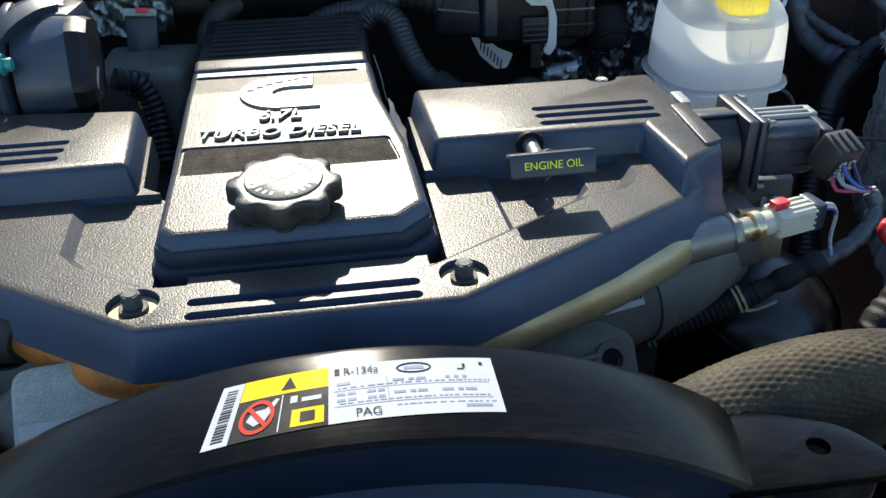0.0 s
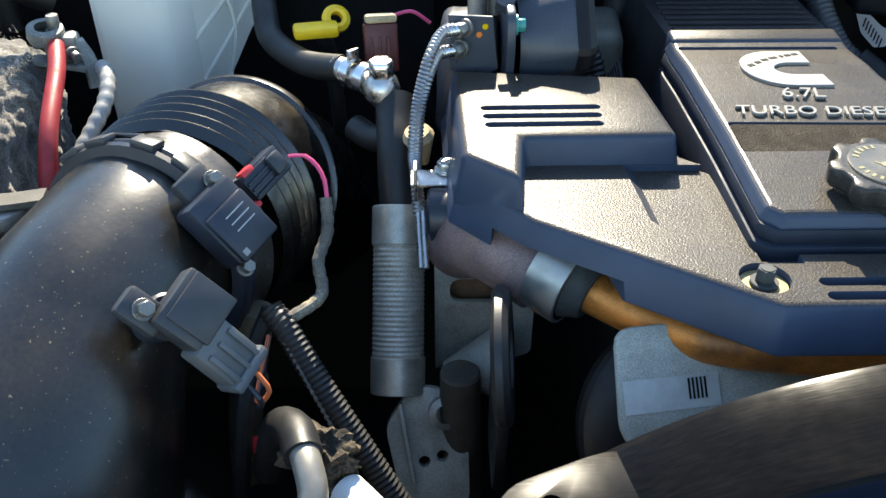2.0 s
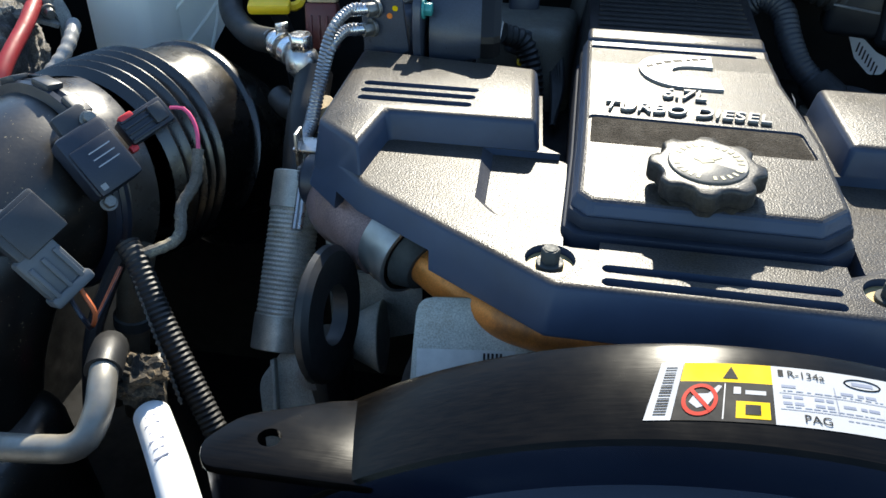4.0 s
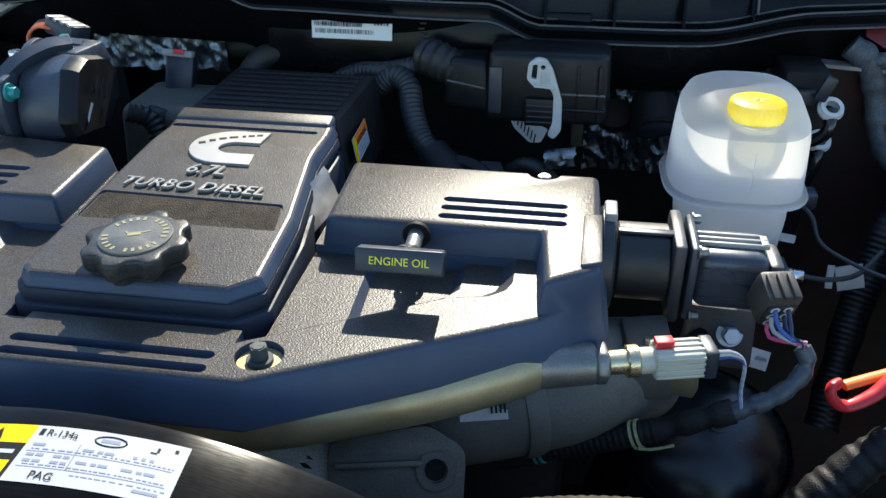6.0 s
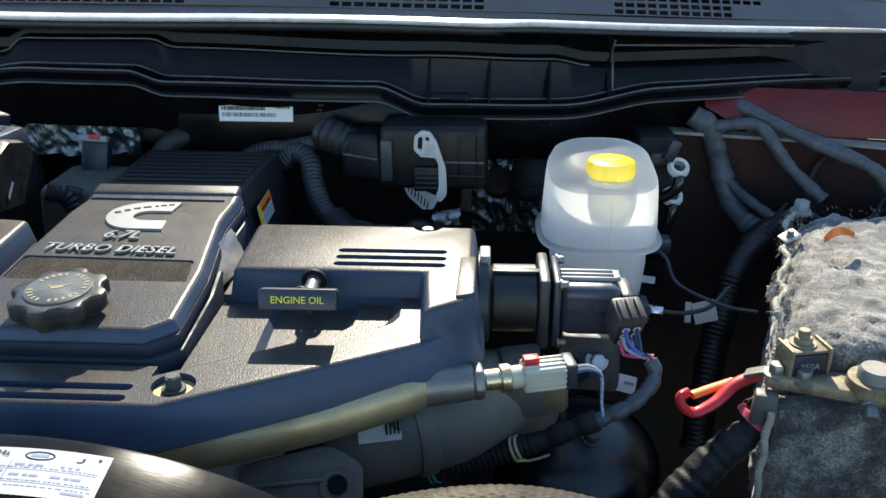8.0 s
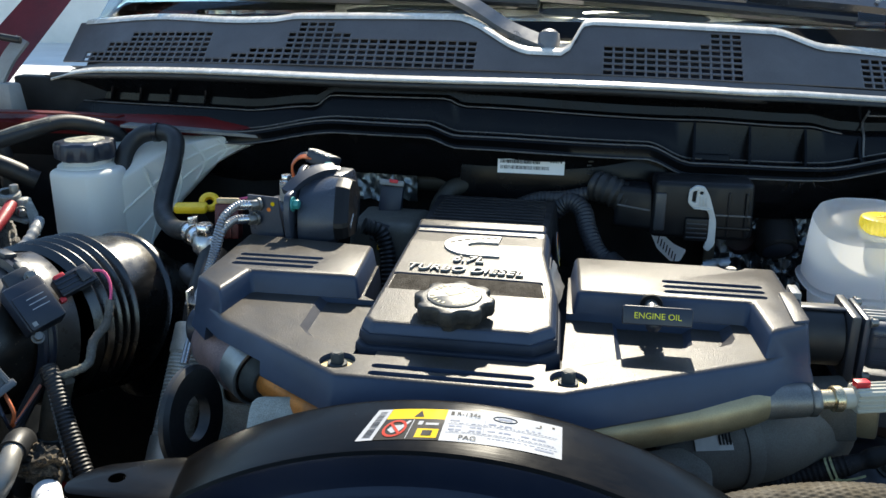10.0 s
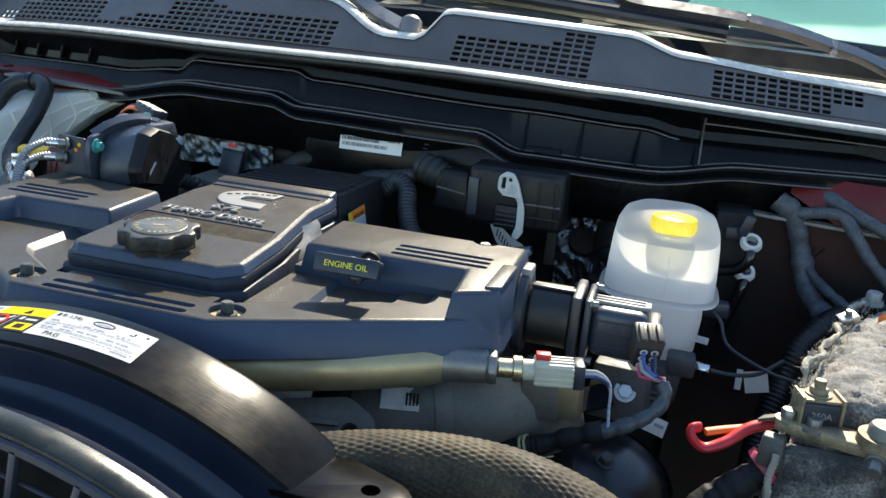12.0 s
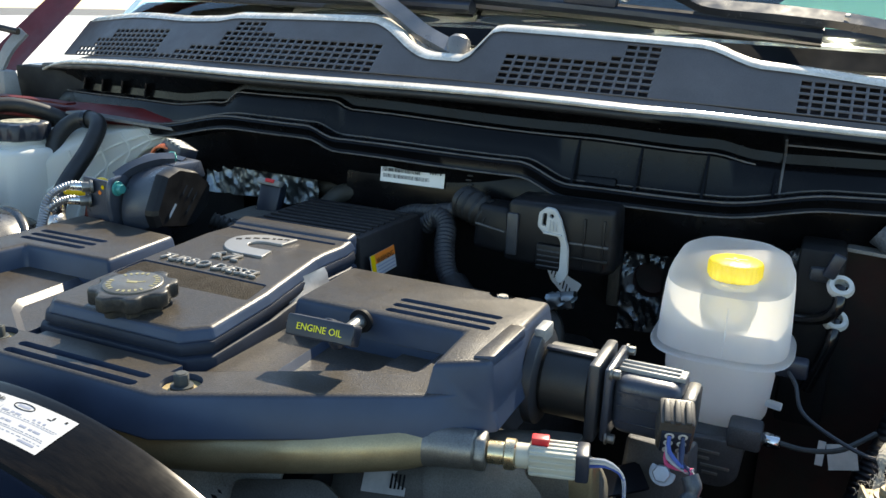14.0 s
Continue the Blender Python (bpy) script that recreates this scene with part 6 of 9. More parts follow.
def build_throttle():
    e = thing("throttle_valve", (-0.22, 0.79, 1.08), "blue grey cast throttle valve housing with round black motor cover", "throttle valve")
    # lobed flange, round body that passes into an eight-sided cover
    eight = [(0.751, 1.199), (0.773, 1.204), (0.8095, 1.194), (0.835, 1.175), (0.8285, 1.150), (0.791, 1.131), (0.734, 1.1436), (0.727, 1.1606)]
    mid = Vector((0.781, 1.1685))

    def section(x, c, r, blend, grow=1.0):
        """A ring of points that passes from a circle to the eight-sided outline."""
        out = []
        for k in range(64):
            a = 2 * math.pi * k / 64
            d = Vector((math.cos(a), math.sin(a)))
            reach = 0.0
            for p, q in zip(eight, eight[1:] + eight[:1]):
                p, q = Vector(p) - mid, Vector(q) - mid
                e = q - p
                den = d.x * e.y - d.y * e.x
                if abs(den) > 1e-9:
                    t, u = (p.x * e.y - p.y * e.x) / den, (p.x * d.y - p.y * d.x) / den
                    if t > 0 and -1e-6 <= u <= 1 + 1e-6:
                        reach = t
            v = (Vector(c) + d * r).lerp(mid + d * reach * grow, blend)
            out.append((x - 0.12 * (v.x - 0.78), v.x, v.y))
        return out

    rings = [section(-0.233, (0.785, 1.150), 0.049, 0.0), section(-0.224, (0.785, 1.150), 0.050, 0.0), section(-0.200, (0.783, 1.156), 0.049, 0.35, 1.06), section(-0.186, (0.783, 1.160), 0.049, 0.9, 1.06)]
    body = sheet([r + r[:1] for r in rings])
    bmesh.ops.remove_doubles(body, verts=body.verts, dist=1e-6)
    part("body", body, GUNMETAL, e, sharp=24)
    lid = sheet([r + r[:1] for r in (section(-0.187, mid, 0.05, 1.0, 1.075), section(-0.182, mid, 0.05, 1.0, 1.085), section(-0.176, mid, 0.05, 1.0, 1.06), section(-0.170, mid, 0.05, 1.0, 0.98))])
    bmesh.ops.remove_doubles(lid, verts=lid.verts, dist=1e-6)
    lid.faces.new([v for v in sorted((v for v in lid.verts if v.is_boundary and v.co.x > -0.182 + 0.006 - 0.12 * (v.co.y - 0.78)), key=lambda v: math.atan2(v.co.z - mid.y, v.co.y - mid.x))])
    part("motor_cover", lid, DKCON, e, "eight-sided black motor cover", sharp=20)
    side = Matrix(((0, 0, 1, 0), (1, 0, 0, 0), (0, 1, 0, 0), (0, 0, 0, 1)))
    part("flange", turn_bm(soften(prism(round_poly([(0.729, 1.192), (0.724, 1.168), (0.734, 1.105), (0.840, 1.105), (0.846, 1.176), (0.806, 1.214), (0.786, 1.212), (0.762, 1.196)], 0.008, 3), -0.241, -0.2335), 0.0015), side), GUNMETAL, e, "flat casting flange")
    for k, (y, z) in enumerate(((0.7375, 1.1800), (0.836, 1.172), (0.740, 1.112))):
        part("flange_bolt", hexnut((-0.2335, y, z), (-0.2250, y, z), 0.0062, 0.0088), TEAL if k == 0 else DULLSTEEL, e, "teal marked bolt" if k == 0 else "")
    part("moulded_rail", ribbon([(-0.244, 0.748, 1.190), (-0.232, 0.765, 1.202), (-0.215, 0.785, 1.2095), (-0.200, 0.800, 1.210)], 0.013, 0.010, up=(0.2, -0.4, 0.9)), GUNMETAL, e)
    part("moulded_rail", ribbon([(-0.242, 0.800, 1.200), (-0.222, 0.806, 1.207), (-0.196, 0.812, 1.204)], 0.010, 0.010, up=(0.2, -0.2, 0.9)), GUNMETAL, e)
    part("top_pad", soften(prism([(-0.226, 0.790), (-0.186, 0.782), (-0.180, 0.825), (-0.220, 0.836)], 1.186, 1.2065, spread=0.004), 0.003, 2), GUNMETAL, e)
    part("web_bolt", hexnut((-0.2085, 0.806, 1.2050), (-0.2075, 0.801, 1.2150), 0.0068, 0.0095), TEAL, e, "teal marked bolt")
    for k, (y, z, L) in enumerate(((0.752, 1.156, 0.040), (0.780, 1.178, 0.022), (0.790, 1.172, 0.026), (0.800, 1.166, 0.020), (0.786, 1.154, 0.016))):
        part("cover_mark", box((-0.1695 - 0.12 * (y - 0.78), y, z), (0.0006, L * 0.62, 0.0030 if k == 0 else 0.0016), 0, (52, 0, -7)), GREYW if k == 0 else GREYPL, e)
    con = part("connector", box((-0.226, 0.840, 1.212), (0.038, 0.026, 0.018), 0.003, (-14, 12, -20)), BLACK, e, "black connector")
    for k in range(4):
        part("pin_clip", box((-0.238 + 0.009 * k, 0.842 - 0.003 * k, 1.2235 - 0.002 * k), (0.005, 0.020, 0.003), 0.0008, (-14, 12, -20)), CASTALU, con)
    for k in range(5):
        y = 0.832 + 0.003 * k
        part("lead", tube([(-0.238, y, 1.214), (-0.252, y - 0.004, 1.216 + 0.001 * k), (-0.263 - 0.001 * k, y - 0.006, 1.205), (-0.262, y - 0.004, 1.182)], 0.0015, seg=6), ORANGEW if k < 3 else BLACK, e)
    # boss left and bolts
    for (x, y, z) in ((-0.262, 0.800, 1.196), (-0.246, 0.812, 1.194)):
        part("boss", rod((x, y, z - 0.03), (x, y, z - 0.006), 0.009), CASTALU, e)
        part("boss_bolt", hexnut((x, y, z - 0.006), (x, y, z + 0.004), 0.0068, 0.0085), BRIGHT, e)
    part("left_body", soften(prism([(-0.298, 0.772), (-0.246, 0.768), (-0.240, 0.83), (-0.292, 0.835)], 1.06, 1.166, spread=0.004), 0.010, 3), GUNMETAL, e)
    # dark bracket plate
    bp = thing("bracket_plate", (-0.268, 0.745, 1.12), "dark bracket plate with wavy lower edge and paint dots", "bracket")
    pl = bmesh.new()
    pts = [(-0.290, 1.188), (-0.252, 1.186), (-0.250, 1.170), (-0.246, 1.140), (-0.256, 1.134), (-0.266, 1.139), (-0.276, 1.131), (-0.288, 1.140)]
    f0 = [pl.verts.new((x, 0.7395, z)) for x, z in pts]
    f1 = [pl.verts.new((x, 0.7435, z)) for x, z in pts]
    pl.faces.new(f0)
    pl.faces.new(f1[::-1])
    for i in range(len(pts)):
        pl.faces.new((f0[i], f0[(i + 1) % len(pts)], f1[(i + 1) % len(pts)], f1[i]))
    part("plate", soften(pl, 0.0008, 1), GUNMETAL, bp)
    part("paint_dot", lathe([(0, 0), (0.0026, 0)], 12, pose(-0.2635, 0.7388, 1.171, 90)), ORINK, bp)
    part("paint_dot", lathe([(0, 0), (0.0026, 0)], 12, pose(-0.2585, 0.7388, 1.178, 90)), YINK, bp)
    # yellow dipstick, maroon plug
    yd = thing("dipstick_handle", (-0.41, 0.87, 1.10), "yellow plastic transmission dipstick handle", "dipstick")
    part("grip", box((-0.416, 0.846, 1.136), (0.044, 0.018, 0.012), 0.004, (10, 0, 12)), YELLOW, yd)
    part("loop", lathe([(0.006, 0.004), (0.010, 0.005), (0.014, 0.002), (0.014, -0.002), (0.010, -0.005), (0.006, -0.004), (0.006, 0.004)], 24, pose(-0.398, 0.866, 1.140, 50, 0, 20)), YELLOW, yd)
    part("stem", tube([(-0.41, 0.85, 1.130), (-0.405, 0.865, 1.09), (-0.40, 0.88, 0.95)], 0.008), RUBBER, yd)
    mp = thing("maroon_plug", (-0.352, 0.825, 1.09), "maroon wire plug with a tan locking cap", "plug")
    part("shell", box((-0.352, 0.822, 1.128), (0.032, 0.024, 0.046), 0.003, (-14, 0, 8)), MAROON, mp)
    for k in range(3):
        part("ridge", box((-0.360 + 0.008 * k, 0.8085, 1.126), (0.0025, 0.004, 0.032), 0.0006, (-14, 0, 8)), MAROON, mp)
    part("locking_cap", box((-0.352, 0.828, 1.154), (0.030, 0.022, 0.008), 0.003, (-14, 0, 8)), TAN, mp, "tan locking cap")
    part("red_lead", tube([(-0.340, 0.83, 1.156), (-0.322, 0.835, 1.158), (-0.305, 0.84, 1.145)], 0.0018, seg=6), PINKW, mp)
    # pipework behind
    bk = thing("rear_pipework", (-0.15, 0.93, 1.02), "dull heater pipes and casting behind the throttle", "pipe")
    part("pipe", tube([(-0.150, 1.050, 1.140), (-0.10, 1.046, 1.142), (-0.05, 1.035, 1.140), (0.02, 1.02, 1.135)], 0.016, seg=16), DULLPIPE, bk)
    part("pipe", tube([(-0.060, 1.00, 1.150), (-0.085, 0.985, 1.140), (-0.10, 0.965, 1.10), (-0.10, 0.95, 0.98)], 0.014, seg=16), DULLPIPE, bk)
    part("casting", soften(prism([(-0.20, 0.86), (-0.11, 0.86), (-0.10, 0.95), (-0.20, 0.955)], 0.95, 1.125, spread=0.01), 0.012, 3), DIRTALU, bk, "dull aluminium casting")
    fo = thing("foil_wrap", (-0.24, 1.05, 1.10), "crinkled silver foil heat wrap on a pipe", "foil wrap")
    part("wrap", creased((-0.345, 1.036, 1.112), (0.205, 0.014, 0.064), 9), FOIL, fo, sharp=30)
    # plug standing behind the valve cover
    cp = thing("injector_plug", (-0.14, 0.90, 1.10), "black wire plug with white and red clip beside the valve cover", "plug")
    part("shell", box((-0.160, 0.940, 1.138), (0.032, 0.022, 0.050), 0.004, (-16, 6, 8)), BLACK, cp)
    part("clip", box((-0.158, 0.936, 1.162), (0.034, 0.016, 0.008), 0.002, (-16, 6, 8)), LIGHTGREY, cp, "pale clip")
    part("red_clip", box((-0.154, 0.930, 1.166), (0.012, 0.008, 0.005), 0.001, (-16, 6, 8)), RED, cp)
    part("lower_plug", box((-0.158, 0.862, 1.112), (0.022, 0.016, 0.026), 0.003, (-10, 20, 30)), GREYPL, cp)
    part("yellow_tab", box((-0.152, 0.842, 1.098), (0.010, 0.006, 0.006), 0.001, (0, 0, 20)), YELLOW, cp)
    for k in range(5):
        part("lead", tube([(-0.135 + 0.004 * k, 0.885, 1.112), (-0.124 + 0.003 * k, 0.868 - 0.003 * k, 1.09), (-0.118 + 0.002 * k, 0.84, 1.07), (-0.115, 0.80, 1.05)], 0.0032, seg=8), RUBBER, cp)
    part("hose", tube([(-0.172, 0.83, 1.13), (-0.152, 0.838, 1.12), (-0.140, 0.83, 1.09), (-0.135, 0.81, 1.05)], 0.010, seg=14, ridge=0.002, pitch=0.006), RUBBER, cp)


DULLPIPE = mat("dull olive grey pipe", (0.030, 0.028, 0.022), 0.6, 0.2, var=0.25, scale=30, grain=0.2, bump=0.2)
build_throttle()


def build_exhaust():
    x = thing("crossover_elbow", (-0.25, 0.55, 1.0), "heat blued cast exhaust elbow below the engine cover", "exhaust elbow")
    part("elbow", tube([(-0.280, 0.610, 1.045), (-0.272, 0.580, 1.070), (-0.250, 0.556, 1.076), (-0.222, 0.532, 1.070)], 0.032, seg=28), PURPLE, x)
    hs = thing("heat_shield", (-0.27, 0.64, 0.9), "bent pale heat shield plate with an oblong slot", "heat shield")
    stand = Matrix(((1, 0, 0, 0), (0, 0, 1, 0.636), (0, 1, 0, 0), (0, 0, 0, 1)))
    plate = carve(prism(round_poly([(-0.300, 0.885), (-0.300, 1.060), (-0.215, 1.060), (-0.215, 0.905), (-0.255, 0.890)], 0.006, 3), -0.002, 0.002), prism(round_poly([(-0.290, 0.966), (-0.290, 0.991), (-0.240, 0.991), (-0.240, 0.966)], 0.0115, 5), -0.02, 0.02))
    part("plate", turn_bm(plate, stand), PLATEALU, hs)
    part("folded_edge", box((-0.3015, 0.648, 0.972), (0.004, 0.026, 0.174), 0.0015), PLATEALU, hs)
    part("cone", rod((-0.296, 0.602, 0.914), (-0.245, 0.606, 0.918), 0.008, 0.034, seg=32), PLATEALU, hs, "pale cone at its foot")
    part("backing", box((-0.262, 0.662, 0.975), (0.070, 0.030, 0.070), 0.006), RUSTM, hs, "rusty casting behind the slot")
    part("bolt_head", hexnut((-0.258, 0.634, 1.030), (-0.258, 0.625, 1.031), 0.006, 0.008), STEEL, hs)
    a, b = Vector((-0.222, 0.537, 1.078)), Vector((-0.192, 0.512, 1.070))
    cl = thing("band_clamp", (-0.21, 0.52, 1.02), "wide dull steel band clamp with rust spots", "clamp")
    part("band", lathe([(0.0335, 0.004), (0.0362, 0.0045), (0.0368, 0.018), (0.0362, 0.032), (0.0335, 0.0325)], 44, along(a, b)), CLAMPM, cl)
    for k in range(3):
        q = along(a, b) @ Matrix.Rotation(radians(-150 + 38 * k), 4, "Z") @ Vector((0.0365, 0, 0.018))
        part("spot_weld", lathe([(0, 0.0005), (0.0035, 0.0005), (0.004, -0.001)], 14, along(q, q + (q - (along(a, b) @ Vector((0, 0, 0.018)))))), RUSTM, cl)
    part("dark_joint", rod(along(a, b) @ Vector((0, 0, 0.030)), along(a, b) @ Vector((0, 0, 0.046)), 0.030, 0.024), BOLT, cl)
    for o in (x, cl):
        o.location += Vector((0.0, 0.022, -0.012))
    p = thing("crossover_pipe", (0.04, 0.44, 1.03), "steel crossover pipe tinted copper and dull brass by heat", "pipe")
    part("copper_end", tube([(-0.190, 0.530, 1.058), (-0.165, 0.507, 1.058), (-0.120, 0.472, 1.061), (-0.060, 0.453, 1.067), (-0.020, 0.450, 1.068)], 0.0165, seg=24), COPPER, p, "copper tinted end")
    part("brass_run", tube([(-0.020, 0.450, 1.068), (0.060, 0.453, 1.068), (0.120, 0.466, 1.070), (0.200, 0.498, 1.074), (0.245, 0.521, 1.0765), (0.270, 0.5350, 1.078)], 0.0208, seg=28, shape=lambda u: 0.82 + 0.18 * min(1, u * 4) if u < 0.95 else 1 - 0.10 * (u - 0.95) / 0.05), GOLD, p, "dull brass tinted run")
    a, b = Vector((0.262, 0.5320, 1.0775)), Vector((0.314, 0.5405, 1.0795))
    part("end_sleeve", rod(a, b, 0.0175, 0.0150), DULLSTEEL, p, "grey steel sleeve")
    # pulley and plates under the front edge
    g = thing("belt_guard", (-0.24, 0.49, 0.9), "dark curved guard plate beside the belt drive", "guard")
    gm = along((-0.262, 0.492, 1.030), (-0.162, 0.482, 1.040))
    part("disc", lathe([(0.0225, 0), (0.047, 0.0), (0.051, 0.003), (0.051, 0.008), (0.047, 0.012), (0.0225, 0.012), (0.0225, 0)], 40, gm), RUBBER, g)
    part("tail", turn_bm(soften(prism(round_poly([(-0.030, -0.036), (0.046, -0.030), (0.040, -0.125), (-0.016, -0.130)], 0.012, 3), 0.001, 0.010), 0.002), Matrix(((0, 0, 1, -0.262), (1, 0, 0, 0.492), (0, 1, 0, 1.030), (0, 0, 0, 1)))), RUBBER, g)
    f = thing("fan_clutch_cover", (-0.13, 0.46, 0.95), "dark round cover under the front of the engine", "cover")
    part("dome", lathe([(0, 0.010), (0.05, 0.009), (0.078, 0.003), (0.085, -0.004), (0.085, -0.02)], 44, pose(-0.165, 0.470, 0.995, 62, 0, 4)), RUBBER, f)
    part("hub", lathe([(0, 0.016), (0.014, 0.015), (0.018, 0.011), (0.018, 0.008), (0, 0.008)], 28, pose(-0.165, 0.470, 0.995, 62, 0, 4)), DULLSTEEL, f, "dull hub")
    part("edge_ring", lathe([(0.083, -0.003), (0.088, -0.004), (0.088, -0.014), (0.083, -0.014)], 44, pose(-0.165, 0.470, 0.995, 62, 0, 4)), RUBBER, f)
    f.location += Vector((0.052, 0.004, -0.022))
    lb = thing("idler_bracket", (-0.312, 0.49, 0.88), "pale cast bracket with two bolt holes beside the belt drive", "bracket")
    bm_ = carve(prism(round_poly([(-0.030, -0.060), (0.026, -0.060), (0.036, 0.010), (0.020, 0.044), (-0.006, 0.050), (-0.034, 0.020)], 0.010, 3), -0.012, 0.0),
                lathe([(0, -0.02), (0.005, -0.02), (0.005, 0.02), (0, 0.02)], 18, pose(-0.006, -0.016, 0)), lathe([(0, -0.02), (0.005, -0.02), (0.005, 0.02), (0, 0.02)], 18, pose(0.010, -0.014, 0)))
    lm = pose(-0.310, 0.545, 0.884, 58, -6, 8)
    part("plate", turn_bm(soften(bm_, 0.002), lm), PLATEALU, lb)
    part("boss", turn_bm(lathe([(0.008, 0.0), (0.014, 0.0), (0.014, 0.010), (0.008, 0.012)], 24, pose(0.018, 0.024, 0)), lm), CASTALU, lb)
    part("web", turn_bm(box((-0.018, 0.004, 0.004), (0.004, 0.070, 0.012), 0.0015), lm), PLATEALU, lb)
    part("post", rod((-0.283, 0.562, 0.950), (-0.281, 0.556, 0.80), 0.017, 0.019), DUSTBR, lb, "dusty brown post")
    dh = thing("drain_pipe", (-0.45, 0.55, 0.9), "tan stained pipe low in the bay", "pipe")
    part("pipe", tube([(-0.440, 0.560, 1.02), (-0.449, 0.555, 0.985), (-0.456, 0.552, 0.95), (-0.464, 0.55, 0.90), (-0.47, 0.55, 0.84)], 0.014, seg=16), DUSTRIB, dh)
    part("clamp", lathe([(0.0145, -0.006), (0.0165, -0.005), (0.0165, 0.005), (0.0145, 0.006)], 20, along((-0.456, 0.552, 0.95), (-0.460, 0.551, 0.925))), BOLT, dh)
    rp = thing("red_plug", (-0.425, 0.50, 0.92), "small red plug in the shade", "plug")
    part("shell", box((-0.425, 0.502, 0.934), (0.040, 0.016, 0.016), 0.003, (20, -12, 8)), RED, rp)
    al = thing("front_plate", (-0.14, 0.44, 0.98), "dull aluminium front plate with a printed white tag", "plate")
    am = pose(-0.131, 0.4545, 1.040, 50, 0, 8)
    part("plate", turn_bm(soften(prism(round_poly([(-0.056, -0.030), (-0.040, -0.048), (0.30, -0.048), (0.30, 0.040), (-0.052, 0.040)], 0.012, 3), -0.006, 0.0), 0.002), am), PLATEALU, al)
    tg = part("tag", turn_bm(box((-0.018, -0.006, 0.0006), (0.066, 0.022, 0.0006)), am), DIRTYW, al, "printed white tag")
    for k in range(5):
        part("printed_bars", turn_bm(box((-0.006 + 0.0028 * k, -0.004, 0.0012), (0.0015, 0.014, 0.0002)), am), INK, tg)


CLAMPM = mat("dull clamp steel", (0.42, 0.42, 0.40), 0.45, 0.85, var=0.15, scale=40, bump=0.1)
build_exhaust()


# ---- battery, wing and pipes of this side ----
def felt_box(name, lo, hi, label, seed, bulge=0.012, slant=0.0):
    """A battery wrapped in rough felt: an uneven rounded block with stray fibres."""
    t = thing(name, ((lo[0] + hi[0]) / 2, (lo[1] + hi[1]) / 2, lo[2]), label, "battery")
    bm = box([(a + b) / 2 for a, b in zip(lo, hi)], [b - a for a, b in zip(lo, hi)], 0.0)
    bmesh.ops.subdivide_edges(bm, edges=bm.edges, cuts=70, use_grid_fill=True)
    c = Vector([(a + b) / 2 for a, b in zip(lo, hi)])
    h = Vector([(b - a) / 2 for a, b in zip(lo, hi)])
    for v in bm.verts:
        q = v.co - c
        # round the corners, then ruffle
        r = Vector((q.x / h.x, q.y / h.y, q.z / h.z))
        n = (abs(r.x) ** 8 + abs(r.y) ** 8 + abs(r.z) ** 8) ** (1 / 8)
        q = Vector((q.x / n, q.y / n, q.z / n))
        d = q.normalized()
        k = noise.fractal(v.co * 26 + Vector((seed, 0, 0)), 0.8, 2.1, 5) * bulge * 0.45 + noise.noise(v.co * 95) * 0.0034 + noise.noise(v.co * 260) * 0.0018
        v.co = c + q + d * k
        v.co.x += slant * (v.co.y - c.y)
    part("felt_wrap", bm, FUR, t, sharp=180)
    rnd = random.Random(seed)
    fb = bmesh.new()
    for _ in range(1500):
        e = rnd.choice(("edge", "top", "top", "top"))
        x, y = rnd.uniform(lo[0], hi[0]), rnd.uniform(lo[1], hi[1])
        z = hi[2] - 0.001
        if e == "edge":
            x = lo[0] + rnd.uniform(0.002, 0.016) if seed % 2 else hi[0] - rnd.uniform(0.002, 0.016)
            z = hi[2] - 0.004
        p = Vector((x + slant * (y - (lo[1] + hi[1]) / 2), y, z))
        d = Vector((rnd.uniform(-1, 1), rnd.uniform(-1, 1), rnd.uniform(-0.1, 0.5))).normalized()
        L = rnd.uniform(0.003, 0.009)
        s = d.cross(Vector((0, 0, 1))).normalized() * 0.00022
        q1, q2 = p + d * L * 0.5 + Vector((0, 0, 0.002)), p + d * L
        a = [fb.verts.new(u) for u in (p - s, p + s, q1 + s, q1 - s)]
        fb.faces.new(a)
        e1 = fb.verts.new(q2)
        fb.faces.new((a[3], a[2], e1))
    ob = part("loose_fuzz", fb, FIBRE, t, "pale stray fibres", flat=True)
    tagged(ob, kind="stuff")
    return t


felt_box("battery", (-0.96, 0.605, 0.90), (-0.662, 0.845, 1.140), "battery wrapped in fuzzy grey insulating felt", 4)
tl = thing("battery_terminal", (-0.65, 0.585, 1.07), "dull lead battery clamp with a bright bolt", "battery terminal")
part("clamp", soften(prism(round_poly([(-0.72, 0.570), (-0.625, 0.582), (-0.612, 0.600), (-0.640, 0.612), (-0.72, 0.602)], 0.006, 2), 1.078, 1.090), 0.002), CASTALU, tl)
part("arm", ribbon([(-0.60, 0.605, 1.096), (-0.64, 0.600, 1.094), (-0.70, 0.606, 1.094)], 0.018, 0.005), DIRTALU, tl)
part("bolt_head", hexnut((-0.650, 0.600, 1.088), (-0.650, 0.600, 1.106), 0.0065, 0.010), BRIGHT, tl)
part("bolt_head", hexnut((-0.665, 0.580, 1.088), (-0.664, 0.576, 1.100), 0.006, 0.008), STEEL, tl)
LEADG = mat("corroded grey lead", (0.20, 0.20, 0.185), 0.6, 0.3, var=0.35, scale=60, grain=0.3, bump=0.4, tint=(0.42, 0.42, 0.38), tint_at=0.62)
DARKRED = mat("grimy red cable", (0.30, 0.018, 0.022), 0.5, var=0.25, scale=50)
rc = thing("battery_cable", (-0.60, 0.72, 1.05), "red battery cable rising to a small clamp", "cable")
